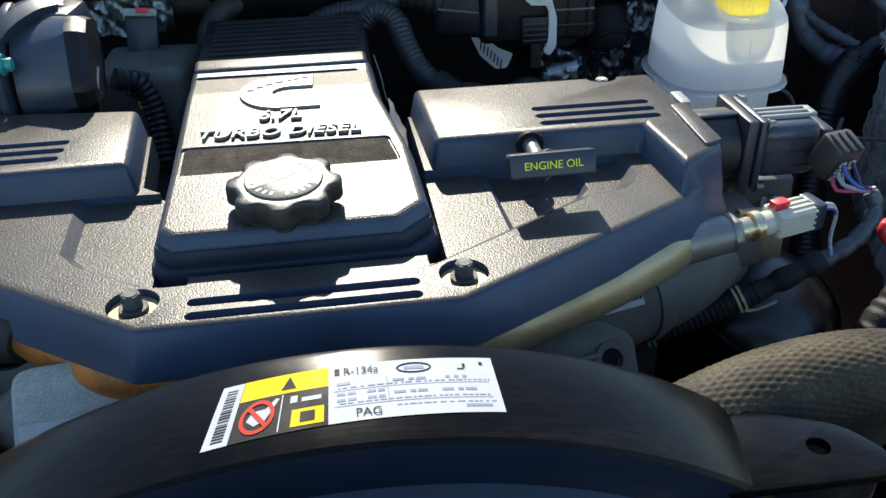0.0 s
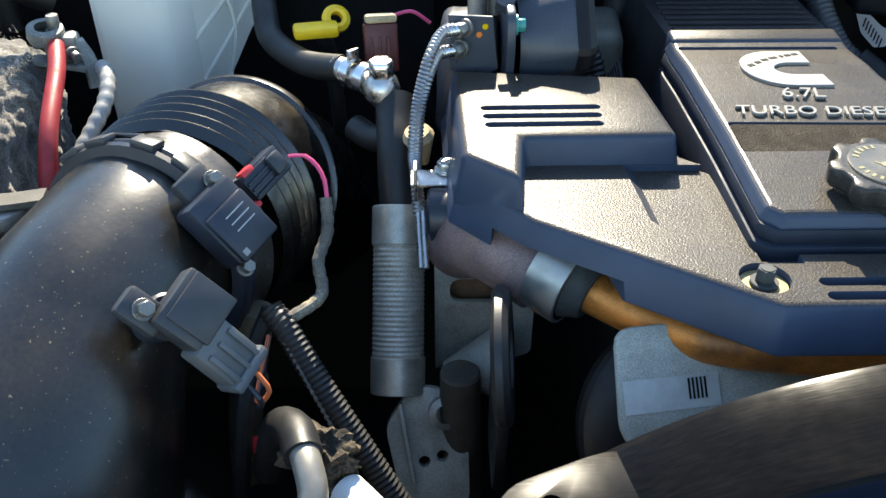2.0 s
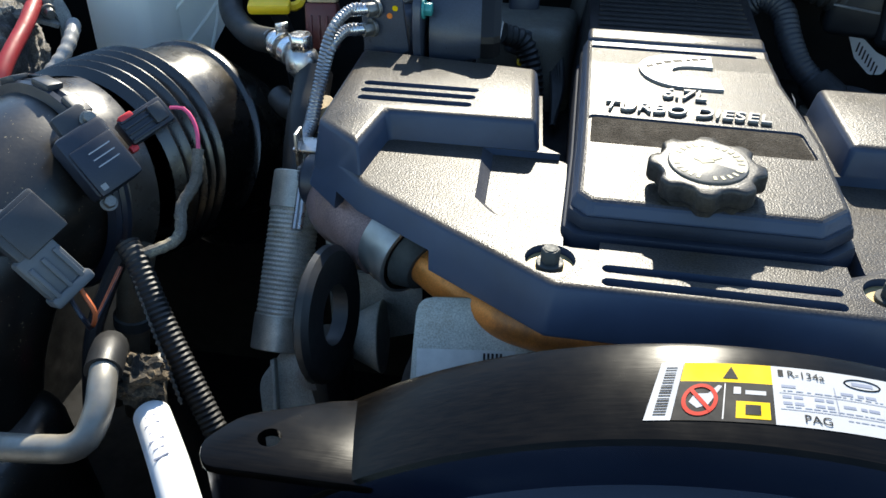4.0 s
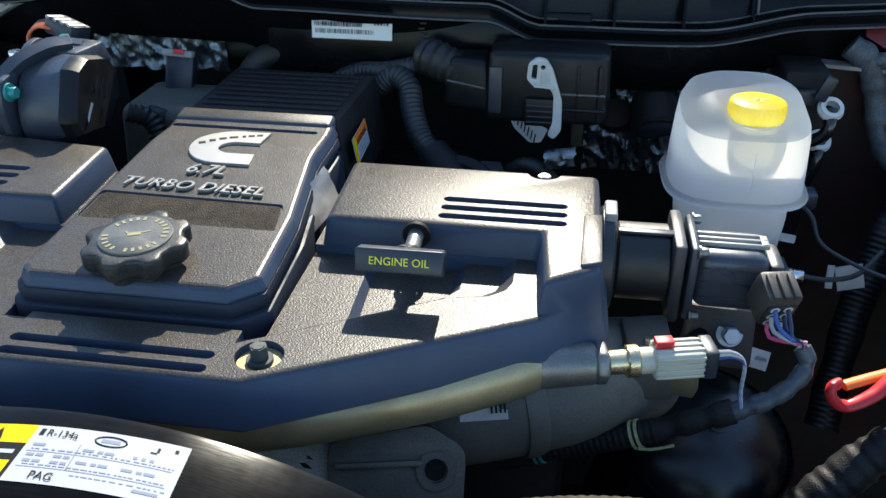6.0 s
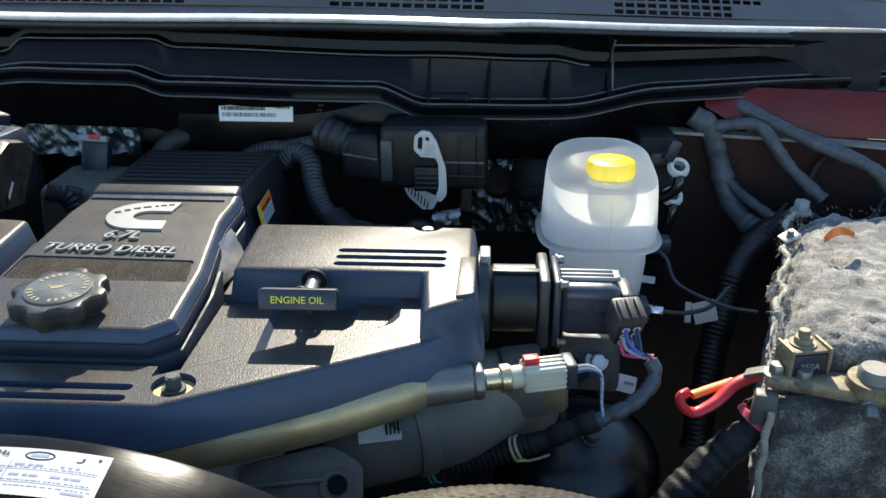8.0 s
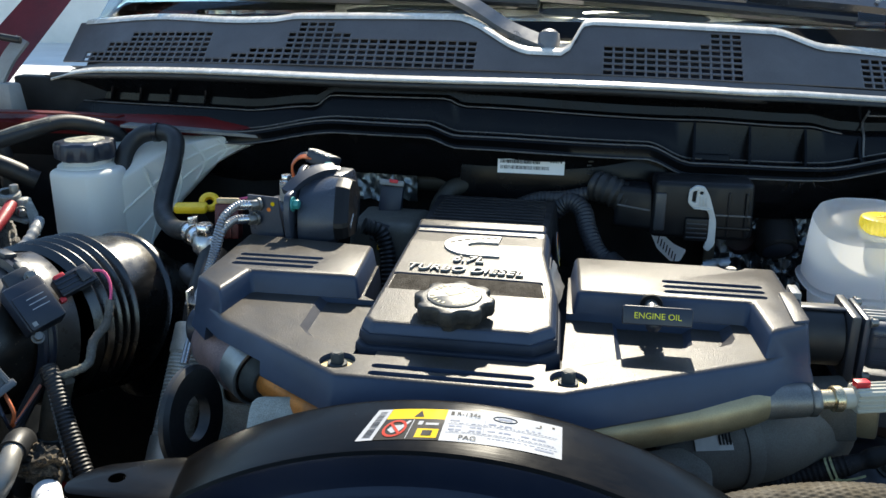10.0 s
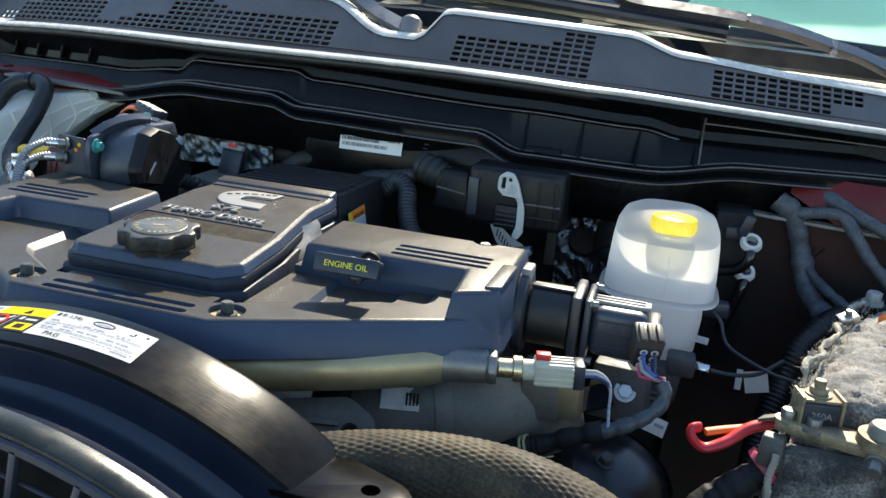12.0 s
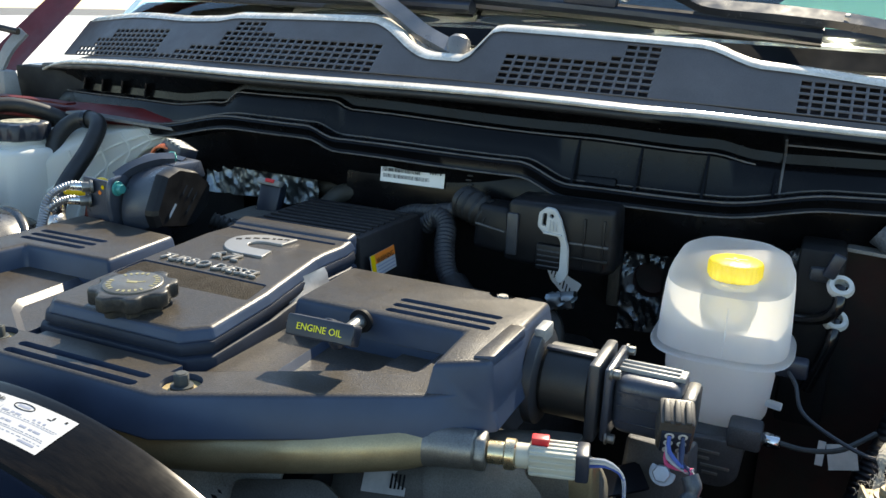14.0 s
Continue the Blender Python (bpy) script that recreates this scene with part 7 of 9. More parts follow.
part("red_sleeve", tube([(-0.600, 0.640, 1.05), (-0.604, 0.690, 1.105), (-0.616, 0.760, 1.130), (-0.628, 0.80, 1.140)], 0.0078, seg=14), DARKRED, rc)
part("tan_lead", tube([(-0.588, 0.70, 1.08), (-0.575, 0.745, 1.105), (-0.578, 0.775, 1.118), (-0.59, 0.80, 1.12)], 0.007, seg=12, ridge=0.001, pitch=0.012), LIGHTGREY, rc)
part("clamp_block", soften(prism([(-0.642, 0.802), (-0.612, 0.806), (-0.614, 0.826), (-0.644, 0.824)], 1.118, 1.146), 0.004), LEADG, rc)
part("clamp_ring", lathe([(0.009, 0.0), (0.016, 0.0), (0.017, 0.004), (0.016, 0.012), (0.009, 0.013)], 24, pose(-0.640, 0.812, 1.142, 12, 8)), LEADG, rc)
part("ring_bolt", hexnut((-0.616, 0.800, 1.132), (-0.608, 0.793, 1.130), 0.0055, 0.0075), DULLSTEEL, rc)
part("strap", ribbon([(-0.614, 0.812, 1.140), (-0.604, 0.808, 1.122), (-0.600, 0.800, 1.098)], 0.014, 0.003, up=(0.8, -0.5, 0.3)), LEADG, rc)
part("bolt_head", hexnut((-0.632, 0.815, 1.146), (-0.631, 0.814, 1.164), 0.006, 0.0085), DULLSTEEL, rc)
rc.location.x -= 0.022
part("clamp_plate", ribbon([(-0.656, 0.80, 1.128), (-0.628, 0.793, 1.126), (-0.606, 0.80, 1.118)], 0.016, 0.004), LEADG, rc)

ap = thing("plenum_ledge", (-0.55, 1.05, 1.15), "dark red body ledge with a dusty grey flange", "body panel")
part("ledge", sheet([[(x, 1.035 + 0.02 * abs(x + 0.55), 1.224 + 0.004 * math.sin(9 * x)), (x, 1.010, 1.216), (x, 1.006, 1.212), (x, 1.014, 1.196)] for x in np.linspace(-0.92, -0.34, 30)]), BODYRED, ap)
part("lower_wall", sheet([[(x, 1.0145, 1.197), (x, 1.058, 1.150), (x, 1.07, 0.90)] for x in np.linspace(-0.92, -0.30, 20)]), DARK, ap, "dark wall under the ledge")
DUSTY = mat("dusty primer", (0.20, 0.19, 0.175), 0.8, var=0.3, scale=40, grain=0.3, bump=0.3)
part("dusty_flange", ribbon([(-0.90, 1.012, 1.226), (-0.70, 1.012, 1.2285), (-0.60, 1.010, 1.227)], 0.020, 0.003), BODYRED, ap)
part("dusty_flange", ribbon([(-0.59, 1.004, 1.216), (-0.48, 1.000, 1.213), (-0.36, 1.006, 1.208)], 0.030, 0.004), DUSTY, ap, "dusty grey flange")
fw = thing("front_wing", (-0.95, 0.9, 1.1), "dark red painted front wing edge", "car wing")
part("skin", sheet([[(-0.90, y, 1.150), (-0.905, y, 1.196), (-0.925, y, 1.203), (-1.00, y, 1.200), (-1.08, y + 0.02, 1.14)] for y in np.linspace(0.55, 1.12, 16)]), BODYRED, fw)
part("pillar_base", sheet([[(-0.905 + 0.085 * u, 1.085 + 0.14 * u, 1.195 + 0.17 * u), (-0.935 + 0.085 * u, 1.095 + 0.14 * u, 1.20 + 0.17 * u), (-1.01 + 0.10 * u, 1.10 + 0.14 * u, 1.215 + 0.165 * u), (-1.10 + 0.17 * u, 1.16 + 0.14 * u, 1.19 + 0.165 * u)] for u in np.linspace(0, 2.2, 18)]), BODYRED, fw, "dark red base of the windscreen pillar")
hg = thing("hood_hinge", (-0.85, 1.08, 1.22), "pale grey hood hinge bracket at the corner of the cowl", "hinge")
part("plate", soften(prism([(-0.880, 1.080), (-0.830, 1.073), (-0.822, 1.095), (-0.872, 1.105)], 1.21, 1.262, spread=0.004), 0.004), LIGHTGREY, hg)
part("upper_arm", ribbon([(-0.86, 1.09, 1.265), (-0.842, 1.10, 1.30), (-0.825, 1.12, 1.330)], 0.024, 0.006, up=(0, -1, 0.3)), LIGHTGREY, hg)
part("washer_hose", tube([(-0.815, 1.10, 1.33), (-0.87, 1.085, 1.335), (-0.915, 1.06, 1.305), (-0.905, 1.03, 1.262), (-0.865, 1.01, 1.240)], 0.006, seg=10), RUBBER, hg, "thin black washer hose")
part("red_clip", box((-0.848, 1.005, 1.240), (0.02, 0.012, 0.008), 0.001), RED, hg)
ac = thing("refrigerant_pipe", (-0.70, 0.9, 1.15), "black hose with a worn metal band along the wing", "pipe")
part("hose", tube([(-0.80, 0.70, 1.150), (-0.745, 0.755, 1.178), (-0.715, 0.81, 1.205), (-0.675, 0.88, 1.222), (-0.645, 0.94, 1.228), (-0.60, 0.99, 1.205), (-0.585, 1.01, 1.17)], 0.0115, seg=16), RUBBER, ac)
part("metal_band", tube([(-0.705, 0.825, 1.2155), (-0.678, 0.868, 1.228), (-0.655, 0.912, 1.234)], 0.006, seg=10), TAPEW, ac)
part("second_hose", tube([(-0.86, 0.84, 1.165), (-0.80, 0.865, 1.182), (-0.75, 0.90, 1.172), (-0.70, 0.93, 1.14)], 0.015, seg=14), RUBBER, ac)
part("third_hose", tube([(-0.85, 0.93, 1.19), (-0.79, 0.945, 1.20), (-0.765, 0.95, 1.18), (-0.76, 0.95, 1.10)], 0.012, seg=14), RUBBER, ac)

BAREALU = mat("bare aluminium tube", (0.30, 0.28, 0.24), 0.48, 0.6, var=0.15, scale=50, tint=(0.4, 0.33, 0.22), tint_at=0.66)

# ---- front edge of this side: metal tube, tagged sleeve, cross panel ----
FRAY = mat("frayed brown insulation", (0.10, 0.075, 0.045), 0.95, var=0.7, scale=90, grain=0.6, grain_scale=500, bump=1.0, tint=(0.02, 0.018, 0.015), tint_at=0.5)
mt = thing("metal_coolant_tube", (-0.36, 0.36, 0.95), "bent bare aluminium tube near the radiator", "tube")
part("tube", tube([(-0.64, 0.350, 0.985), (-0.50, 0.357, 0.992), (-0.415, 0.360, 0.998), (-0.385, 0.362, 1.006), (-0.378, 0.378, 1.020), (-0.383, 0.398, 1.030), (-0.392, 0.420, 1.030)], 0.0094, seg=22), BAREALU, mt)
part("black_elbow", tube([(-0.386, 0.404, 1.030), (-0.394, 0.426, 1.028), (-0.410, 0.450, 1.005), (-0.425, 0.462, 0.95)], 0.0125, seg=16), RUBBER, mt, "black elbow")
part("frayed_wrap", knot((-0.378, 0.424, 1.008), (0.022, 0.016, 0.017), 11), FRAY, mt, "frayed brown wrap")
ts = thing("tagged_conduit", (-0.29, 0.31, 0.95), "ribbed conduit with a printed white sleeve", "conduit")
part("white_sleeve", tube([(-0.300, 0.328, 0.996), (-0.328, 0.366, 0.995), (-0.362, 0.410, 0.988)], 0.0128, seg=24), PAPERW, ts, "printed white sleeve")
part("ribbed_tube", tube([(-0.360, 0.408, 0.988), (-0.378, 0.440, 0.982), (-0.395, 0.478, 0.966), (-0.412, 0.51, 0.94)], 0.0098, seg=16, ridge=0.0018, pitch=0.0046), DUSTRIB, ts, "dusty ribbed tube")
part("dark_run", tube([(-0.408, 0.503, 0.945), (-0.425, 0.53, 0.915), (-0.44, 0.55, 0.87)], 0.0105, seg=14, ridge=0.0014, pitch=0.0046), RUBBER, ts, "black ribbed tube")
for k in range(6):
    part("printed_bars", box((-0.328 - 0.0052 * k, 0.3600 + 0.0072 * k, 1.0078 - 0.0011 * k), (0.010 - 0.003 * (k % 2), 0.0014, 0.0006), 0, (8, -14, 38)), BLUEINK, ts)

# ---- driver side: brake reservoir, valve motor, sensor, battery ----
CASTDK = mat("dark grey casting", (0.060, 0.061, 0.064), 0.55, 0.1, var=0.2, scale=30, grain=0.3, bump=0.3)


def build_reservoir():
    r = thing("brake_fluid_reservoir", (0.458, 0.865, 1.02), "milky plastic brake fluid reservoir with a yellow cap", "fluid reservoir")
    cx, cy = 0.4525, 0.880

    def ring(hx, hy, z, dx=0.0, dy=0.0, n=48, e=3.2, lean=0.0):
        out = []
        for k in range(n):
            a = 2 * math.pi * k / n
            c, s = math.cos(a), math.sin(a)
            f = (abs(c) ** e + abs(s) ** e) ** (-1 / e)
            out.append((cx + dx + hx * c * f, cy + dy + hy * s * f, z + lean * (hy * s * f)))
        return out

    def stack(levels, cap_top=True, cap_bot=True):
        bm = bmesh.new()
        vs = [[bm.verts.new(p) for p in lv] for lv in levels]
        n = len(vs[0])
        for a, b in zip(vs, vs[1:]):
            for k in range(n):
                bm.faces.new((a[k], a[(k + 1) % n], b[(k + 1) % n], b[k]))
        if cap_top:
            bm.faces.new(vs[-1])
        if cap_bot:
            bm.faces.new(vs[0][::-1])
        return bm

    part("upper_body", stack([ring(0.0650, 0.066, 1.0785), ring(0.0644, 0.0655, 1.100), ring(0.0621, 0.063, 1.138, lean=0.05), ring(0.0605, 0.0615, 1.1500, lean=0.13)], False, False), MILK, r, "rounded upper half", sharp=60)
    part("dome", stack([ring(0.0605, 0.0615, 1.1500, lean=0.13), ring(0.0554, 0.057, 1.1600, lean=0.17), ring(0.0452, 0.048, 1.1655, lean=0.19), ring(0.0294, 0.034, 1.1680, lean=0.20)], True, False), MILKTOP, r, "thin sloping top", sharp=60)
    part("seam_flange", stack([ring(0.0627, 0.064, 1.0735), ring(0.0701, 0.0705, 1.0745), ring(0.0712, 0.0715, 1.0770), ring(0.0701, 0.0705, 1.0795), ring(0.0638, 0.065, 1.0805)], False, False), MILK, r, "moulded seam flange", sharp=60)
    part("lower_body", stack([ring(0.0360, 0.044, 0.9980, 0.002), ring(0.0456, 0.052, 1.002, 0.002), ring(0.0510, 0.056, 1.012, 0.002), ring(0.0546, 0.059, 1.050, 0.001), ring(0.0542, 0.061, 1.0745)], cap_top=False), MILK, r, "narrower lower half", sharp=60)
    part("fluid", stack([ring(0.0324, 0.040, 1.002, 0.002), ring(0.0480, 0.053, 1.016, 0.002), ring(0.0528, 0.057, 1.070), ring(0.0610, 0.062, 1.082), ring(0.0588, 0.060, 1.112)]), FLUID, r, "pale brake fluid", sharp=60)
    part("moulded_line", tube([(cx + 0.006, cy - 0.0662, 1.082), (cx + 0.006, cy - 0.0645, 1.110), (cx + 0.006, cy - 0.0632, 1.132)], 0.0010, seg=6), MILK, r)
    part("neck", lathe([(0.0235, 0.0), (0.0235, 0.006), (0.0215, 0.007), (0.0215, 0.014)], 36, pose(cx + 0.005, cy - 0.033, 1.1470)), MILKTOP, r)
    cap = bmesh.new()
    n = 120
    rings = []
    for f, z in ((0.98, 1.1550), (1.0, 1.1560), (1.0, 1.1690), (0.96, 1.1717), (0.88, 1.1727)):
        row = []
        for k in range(n):
            a = 2 * math.pi * k / n
            q = (0.0258 + (0.0005 if (k // 2) % 2 else 0.0)) * f
            row.append(cap.verts.new((cx + 0.005 + q * math.cos(a), cy - 0.033 + q * math.sin(a), z)))
        rings.append(row)
    for a, b in zip(rings, rings[1:]):
        for k in range(n):
            cap.faces.new((a[k], a[(k + 1) % n], b[(k + 1) % n], b[k]))
    cap.faces.new(rings[-1])
    part("cap", cap, YCAP, r, "yellow ribbed screw cap")
    part("cap_mark", join(box((cx + 0.005, cy - 0.033, 1.1730), (0.022, 0.003, 0.0006), 0.0, (0, 0, 20)), box((cx + 0.005, cy - 0.033, 1.1730), (0.003, 0.014, 0.0006), 0.0, (0, 0, 20))), YELLOW, r)
    part("side_spout", rod((cx + 0.046, cy - 0.03, 1.030), (cx + 0.066, cy - 0.034, 1.029), 0.0042), MILK, r)
    part("level_switch", box((cx + 0.068, cy - 0.004, 1.062), (0.034, 0.022, 0.018), 0.003), BLACK, r, "black level switch")
    mc = thing("brake_master_cylinder", (0.46, 0.86, 0.95), "dark grey cast brake master cylinder under the reservoir", "brake cylinder")
    part("barrel", rod((0.458, 0.812, 0.972), (0.452, 0.985, 0.972), 0.0270), CASTDK, mc)
    part("front_face", soften(turn_bm(prism(round_poly([(-0.028, 0.022), (-0.020, -0.020), (-0.006, -0.027), (0.014, -0.026), (0.026, -0.014), (0.030, 0.026)], 0.007, 4), 0.0, 0.014), pose(0.463, 0.812, 0.978, 90)), 0.0015), CASTDK, mc, "flat cast front face")
    for k, (x, w) in enumerate(((-0.004, 0.022), (-0.008, 0.012), (0.004, 0.028), (0.0, 0.015))):
        part("cast_mark", box((0.463 + x, 0.7975, 0.988 - 0.0075 * k), (w, 0.001, 0.0032), 0.0003), DULLSTEEL, mc, "raised cast marks")
    part("upper_rib", soften(prism([(0.432, 0.805), (0.482, 0.805), (0.482, 0.93), (0.432, 0.93)], 0.980, 1.003), 0.004), CASTDK, mc)
    part("side_boss", soften(prism([(0.474, 0.795), (0.506, 0.795), (0.506, 0.825), (0.474, 0.825)], 0.998, 1.022), 0.004), CASTDK, mc)
    part("line_nut", hexnut((0.506, 0.808, 1.010), (0.522, 0.806, 1.010), 0.0072), BRIGHT, mc, "bright line nut")
    part("brake_line", tube([(0.520, 0.806, 1.010), (0.545, 0.803, 1.010), (0.575, 0.815, 1.012), (0.605, 0.85, 1.02)], 0.0026, seg=8), BOLT, mc)
    part("thin_lead", tube([(0.520, 0.86, 1.062), (0.528, 0.84, 1.058), (0.540, 0.825, 1.035), (0.585, 0.80, 1.022), (0.62, 0.79, 1.02)], 0.0020, seg=8), GREYPL, mc)
    # booster and hub behind
    bo = thing("brake_booster", (0.40, 1.02, 1.0), "dull black booster tube with a domed grey end", "brake booster")
    part("tube", rod((0.379, 1.096, 1.118), (0.388, 1.038, 1.064), 0.0285, seg=36), BOOST, bo)
    part("end_cap", lathe([(0, 0.007), (0.016, 0.006), (0.0225, 0.002), (0.024, -0.003), (0.024, -0.012)], 36, along((0.388, 1.040, 1.066), (0.3893, 1.0317, 1.0583))), GUNMETAL, bo, "domed dark grey end")
    part("rear_ring", lathe([(0.029, 0), (0.037, 0.0), (0.041, 0.006), (0.039, 0.013), (0.029, 0.013)], 40, along((0.3815, 1.080, 1.103), (0.380, 1.0895, 1.112))), RUBBER, bo)
    part("foil_pad", wrinkle((0.345, 1.06, 1.150), (0.43, 1.065, 1.158), 0.016, 3), FOIL, bo, "crinkled foil pad")


def wrinkle(a, b, r, seed):
    """A crumpled foil sleeve from a to b."""
    path, _ = smooth_path([a, b], 0.004)
    rnd = random.Random(seed)
    bm = bmesh.new()
    rings = []
    for p in path:
        rings.append([bm.verts.new(p + Vector((rnd.uniform(-0.002, 0.002), math.cos(t) * r * rnd.uniform(0.8, 1.2), math.sin(t) * r * rnd.uniform(0.8, 1.2)))) for t in (2 * math.pi * k / 20 for k in range(20))])
    for u, v in zip(rings, rings[1:]):
        for k in range(20):
            bm.faces.new((u[k], u[(k + 1) % 20], v[(k + 1) % 20], v[k]))
    return bm


BOOST = mat("dull black tube", (0.014, 0.012, 0.011), 0.6, 0.0, var=0.2, scale=25, bump=0.1)
build_reservoir()


def build_valve_motor():
    v = thing("valve_motor", (0.39, 0.67, 1.05), "dark grey valve motor with a square flange beside the engine cover", "valve motor")
    ax = Vector((1, 0.02, 0.0)).normalized()
    c0 = Vector((0.326, 0.668, 1.092))
    part("inner_ring", lathe([(0, 0), (0.040, 0), (0.043, 0.002), (0.043, 0.010), (0.040, 0.012), (0, 0.012)], 36, along(c0 - ax * 0.012, c0)), GREYPL, v)
    part("ring_tab", box((0.3215, 0.668, 1.1325), (0.010, 0.026, 0.014), 0.002), LIGHTGREY, v, "pale clamp tab")
    part("neck", rod(c0, c0 + ax * 0.046, 0.0315, seg=36), RUBBER, v)
    part("neck_rail", box((0.350, 0.660, 1.1235), (0.044, 0.008, 0.003), 0.001), BLACK, v)
    f0 = c0 + ax * 0.046
    part("square_flange", box((0.3755, 0.668, 1.0905), (0.010, 0.066, 0.070), 0.003), GREYPL, v, "square flange")
    part("rear_flange", box((0.3870, 0.668, 1.0905), (0.007, 0.062, 0.066), 0.003), GUNMETAL, v)
    for sy in (-0.028, 0.028):
        for sz in (-0.029, 0.029):
            p = Vector((0.3905, 0.668 + sy, 1.0905 + sz))
            part("flange_screw", hexnut(p - ax * 0.002, p + ax * 0.006, 0.0042, 0.0055), DULLSTEEL, v)
    part("motor", soften(prism([(0.3905, 0.642), (0.4460, 0.642), (0.4460, 0.694), (0.3905, 0.694)], 1.0655, 1.1155), 0.010, 4), GUNMETAL, v, "blue grey motor body")
    part("end_cap", box((0.4510, 0.665, 1.0900), (0.012, 0.040, 0.038), 0.004), GREYPL, v)
    for y in (0.6600, 0.6680, 0.6760):
        part("top_rail", box((0.4185, y, 1.1172), (0.054, 0.0030, 0.0040), 0.001), LIGHTGREY, v)
    part("top_rail_end", box((0.4425, 0.668, 1.1172), (0.006, 0.019, 0.0040), 0.001), LIGHTGREY, v)
    for z in (1.078, 1.092, 1.104):
        part("side_groove", box((0.418, 0.6418, z), (0.046, 0.0016, 0.0014), 0.0004), BLACK, v)
    pl = thing("motor_plug", (0.44, 0.63, 1.07), "dusty brown six-way wire plug on the valve motor", "plug")
    m = pose(0.4455, 0.622, 1.096, 25, 0, 14)
    part("shell", turn_bm(box((0, 0, 0), (0.027, 0.026, 0.034), 0.003), m), PLUGM, pl)
    for k in range(3):
        part("top_ridge", turn_bm(box((-0.008 + 0.008 * k, -0.002, 0.0175), (0.0045, 0.022, 0.004), 0.001), m), PLUGM, pl)
    part("face", turn_bm(box((0, -0.0135, -0.004), (0.022, 0.002, 0.024), 0.0006), m), BLACK, pl)
    cols = (BLUEW, NAVYW, GREYW, NAVYW, PINKW, GREYW)
    for k in range(6):
        x, z = (-0.005 + 0.010 * (k % 2)), (0.004 - 0.0085 * (k // 2))
        a = m @ Vector((x, -0.0150, z))
        b = m @ Vector((x, -0.0125, z))
        part("pin_seal", lathe([(0.0018, 0), (0.0036, 0), (0.0036, 0.0022), (0.0018, 0.0022)], 14, along(b, a)), DIRTYW, pl)
        a2 = m @ Vector((x, -0.0250, z - 0.004))
        part("lead", tube([a, a2, (0.4560 + 0.0014 * k, 0.594 - 0.0008 * k, 1.078 - 0.001 * (k % 3)), (0.4655 + 0.0010 * (k % 3), 0.590, 1.076 + 0.0008 * k), (0.4640, 0.588 + 0.001 * (k % 2), 1.070)], 0.0017, seg=7), cols[k], pl)
    h = thing("engine_harness", (0.37, 0.55, 0.96), "black tape wrapped engine wiring harness with cable ties", "wiring harness")
    part("wrapped_end", tube([(0.4640, 0.590, 1.074), (0.4680, 0.586, 1.066), (0.4640, 0.580, 1.054), (0.4480, 0.572, 1.041), (0.430, 0.568, 1.032), (0.410, 0.567, 1.022)], 0.0062, seg=14, step=0.003, ridge=0.0007, pitch=0.009, shape=lambda u: 1.0 + 0.10 * math.sin(u * 31) + 0.15 * u), GREYTAPE, h)
    part("taped_run", tube([(0.420, 0.567, 1.028), (0.400, 0.567, 1.018), (0.365, 0.568, 1.000)], 0.0098, seg=16, step=0.002, ridge=0.0006, pitch=0.013, shape=lambda u: 0.92 + 0.10 * math.sin(u * 14)), TAPE, h)
    part("ribbed_tube", tube([(0.366, 0.568, 1.0005), (0.352, 0.569, 0.994), (0.312, 0.572, 0.976), (0.275, 0.575, 0.961)], 0.0100, seg=16, step=0.0014, ridge=0.0008, pitch=0.0050), TAPE, h)
    for c, d, mm in (((0.355, 0.5685, 0.9956), (0.350, 0.569, 0.9931), STRIPE), ((0.281, 0.5746, 0.9632), (0.274, 0.575, 0.960), TEAL)):
        for off in (0.0, 0.0045):
            u = (Vector(d) - Vector(c)).normalized() * off
            part("cable_tie", lathe([(0.0102, -0.0011), (0.0116, -0.0011), (0.0116, 0.0011), (0.0102, 0.0011)], 24, along(Vector(c) + u, Vector(d) + u)), mm, h, "thin cable tie")
    part("tie_tail", ribbon([(0.3540, 0.5575, 0.990), (0.365, 0.5560, 0.992), (0.380, 0.5565, 0.998)], 0.0022, 0.0010), STRIPE, h, "pale loose end of a cable tie")
    part("lower_run", tube([(0.282, 0.574, 0.962), (0.24, 0.575, 0.945), (0.18, 0.57, 0.92)], 0.0105, seg=12), TAPE, h)
    # pressure sensor on the pipe end
    s = thing("pressure_sensor", (0.35, 0.55, 1.05), "brass pressure sensor with a beige ribbed plug", "sensor")
    a = Vector((0.3130, 0.5400, 1.0795))
    u = Vector((1, 0.22, 0.03)).normalized()
    part("hex", hexnut(a, a + u * 0.0085, 0.0158), DULLSTEEL, s, "large steel hex")
    part("brass_body", rod(a + u * 0.009, a + u * 0.030, 0.0088), BRASS, s, "brass body")
    part("brass_collar", rod(a + u * 0.022, a + u * 0.031, 0.0118), BRASS, s)
    part("neck", rod(a + u * 0.030, a + u * 0.042, 0.0095), BEIGE, s)
    m = Matrix.Translation(a + u * 0.0585) @ pose(0, 0, 0, 0, -1.7, 12.4)
    part("plug", turn_bm(box((0, 0, 0), (0.036, 0.022, 0.022), 0.003), m), BEIGE, s, "beige ribbed plug")
    for k in range(4):
        part("ridge", turn_bm(box((0.0, -0.0112, -0.0075 + 0.005 * k), (0.034, 0.0022, 0.0022), 0.0006), m), BEIGE, s)
    for k in range(3):
        part("ridge", turn_bm(box((0.0, -0.006 + 0.006 * k, 0.0112), (0.034, 0.0022, 0.0022), 0.0006), m), BEIGE, s)
    part("plug_end", turn_bm(box((0.0215, 0, 0), (0.010, 0.023, 0.023), 0.002), m), BLACK, s, "black plug end")
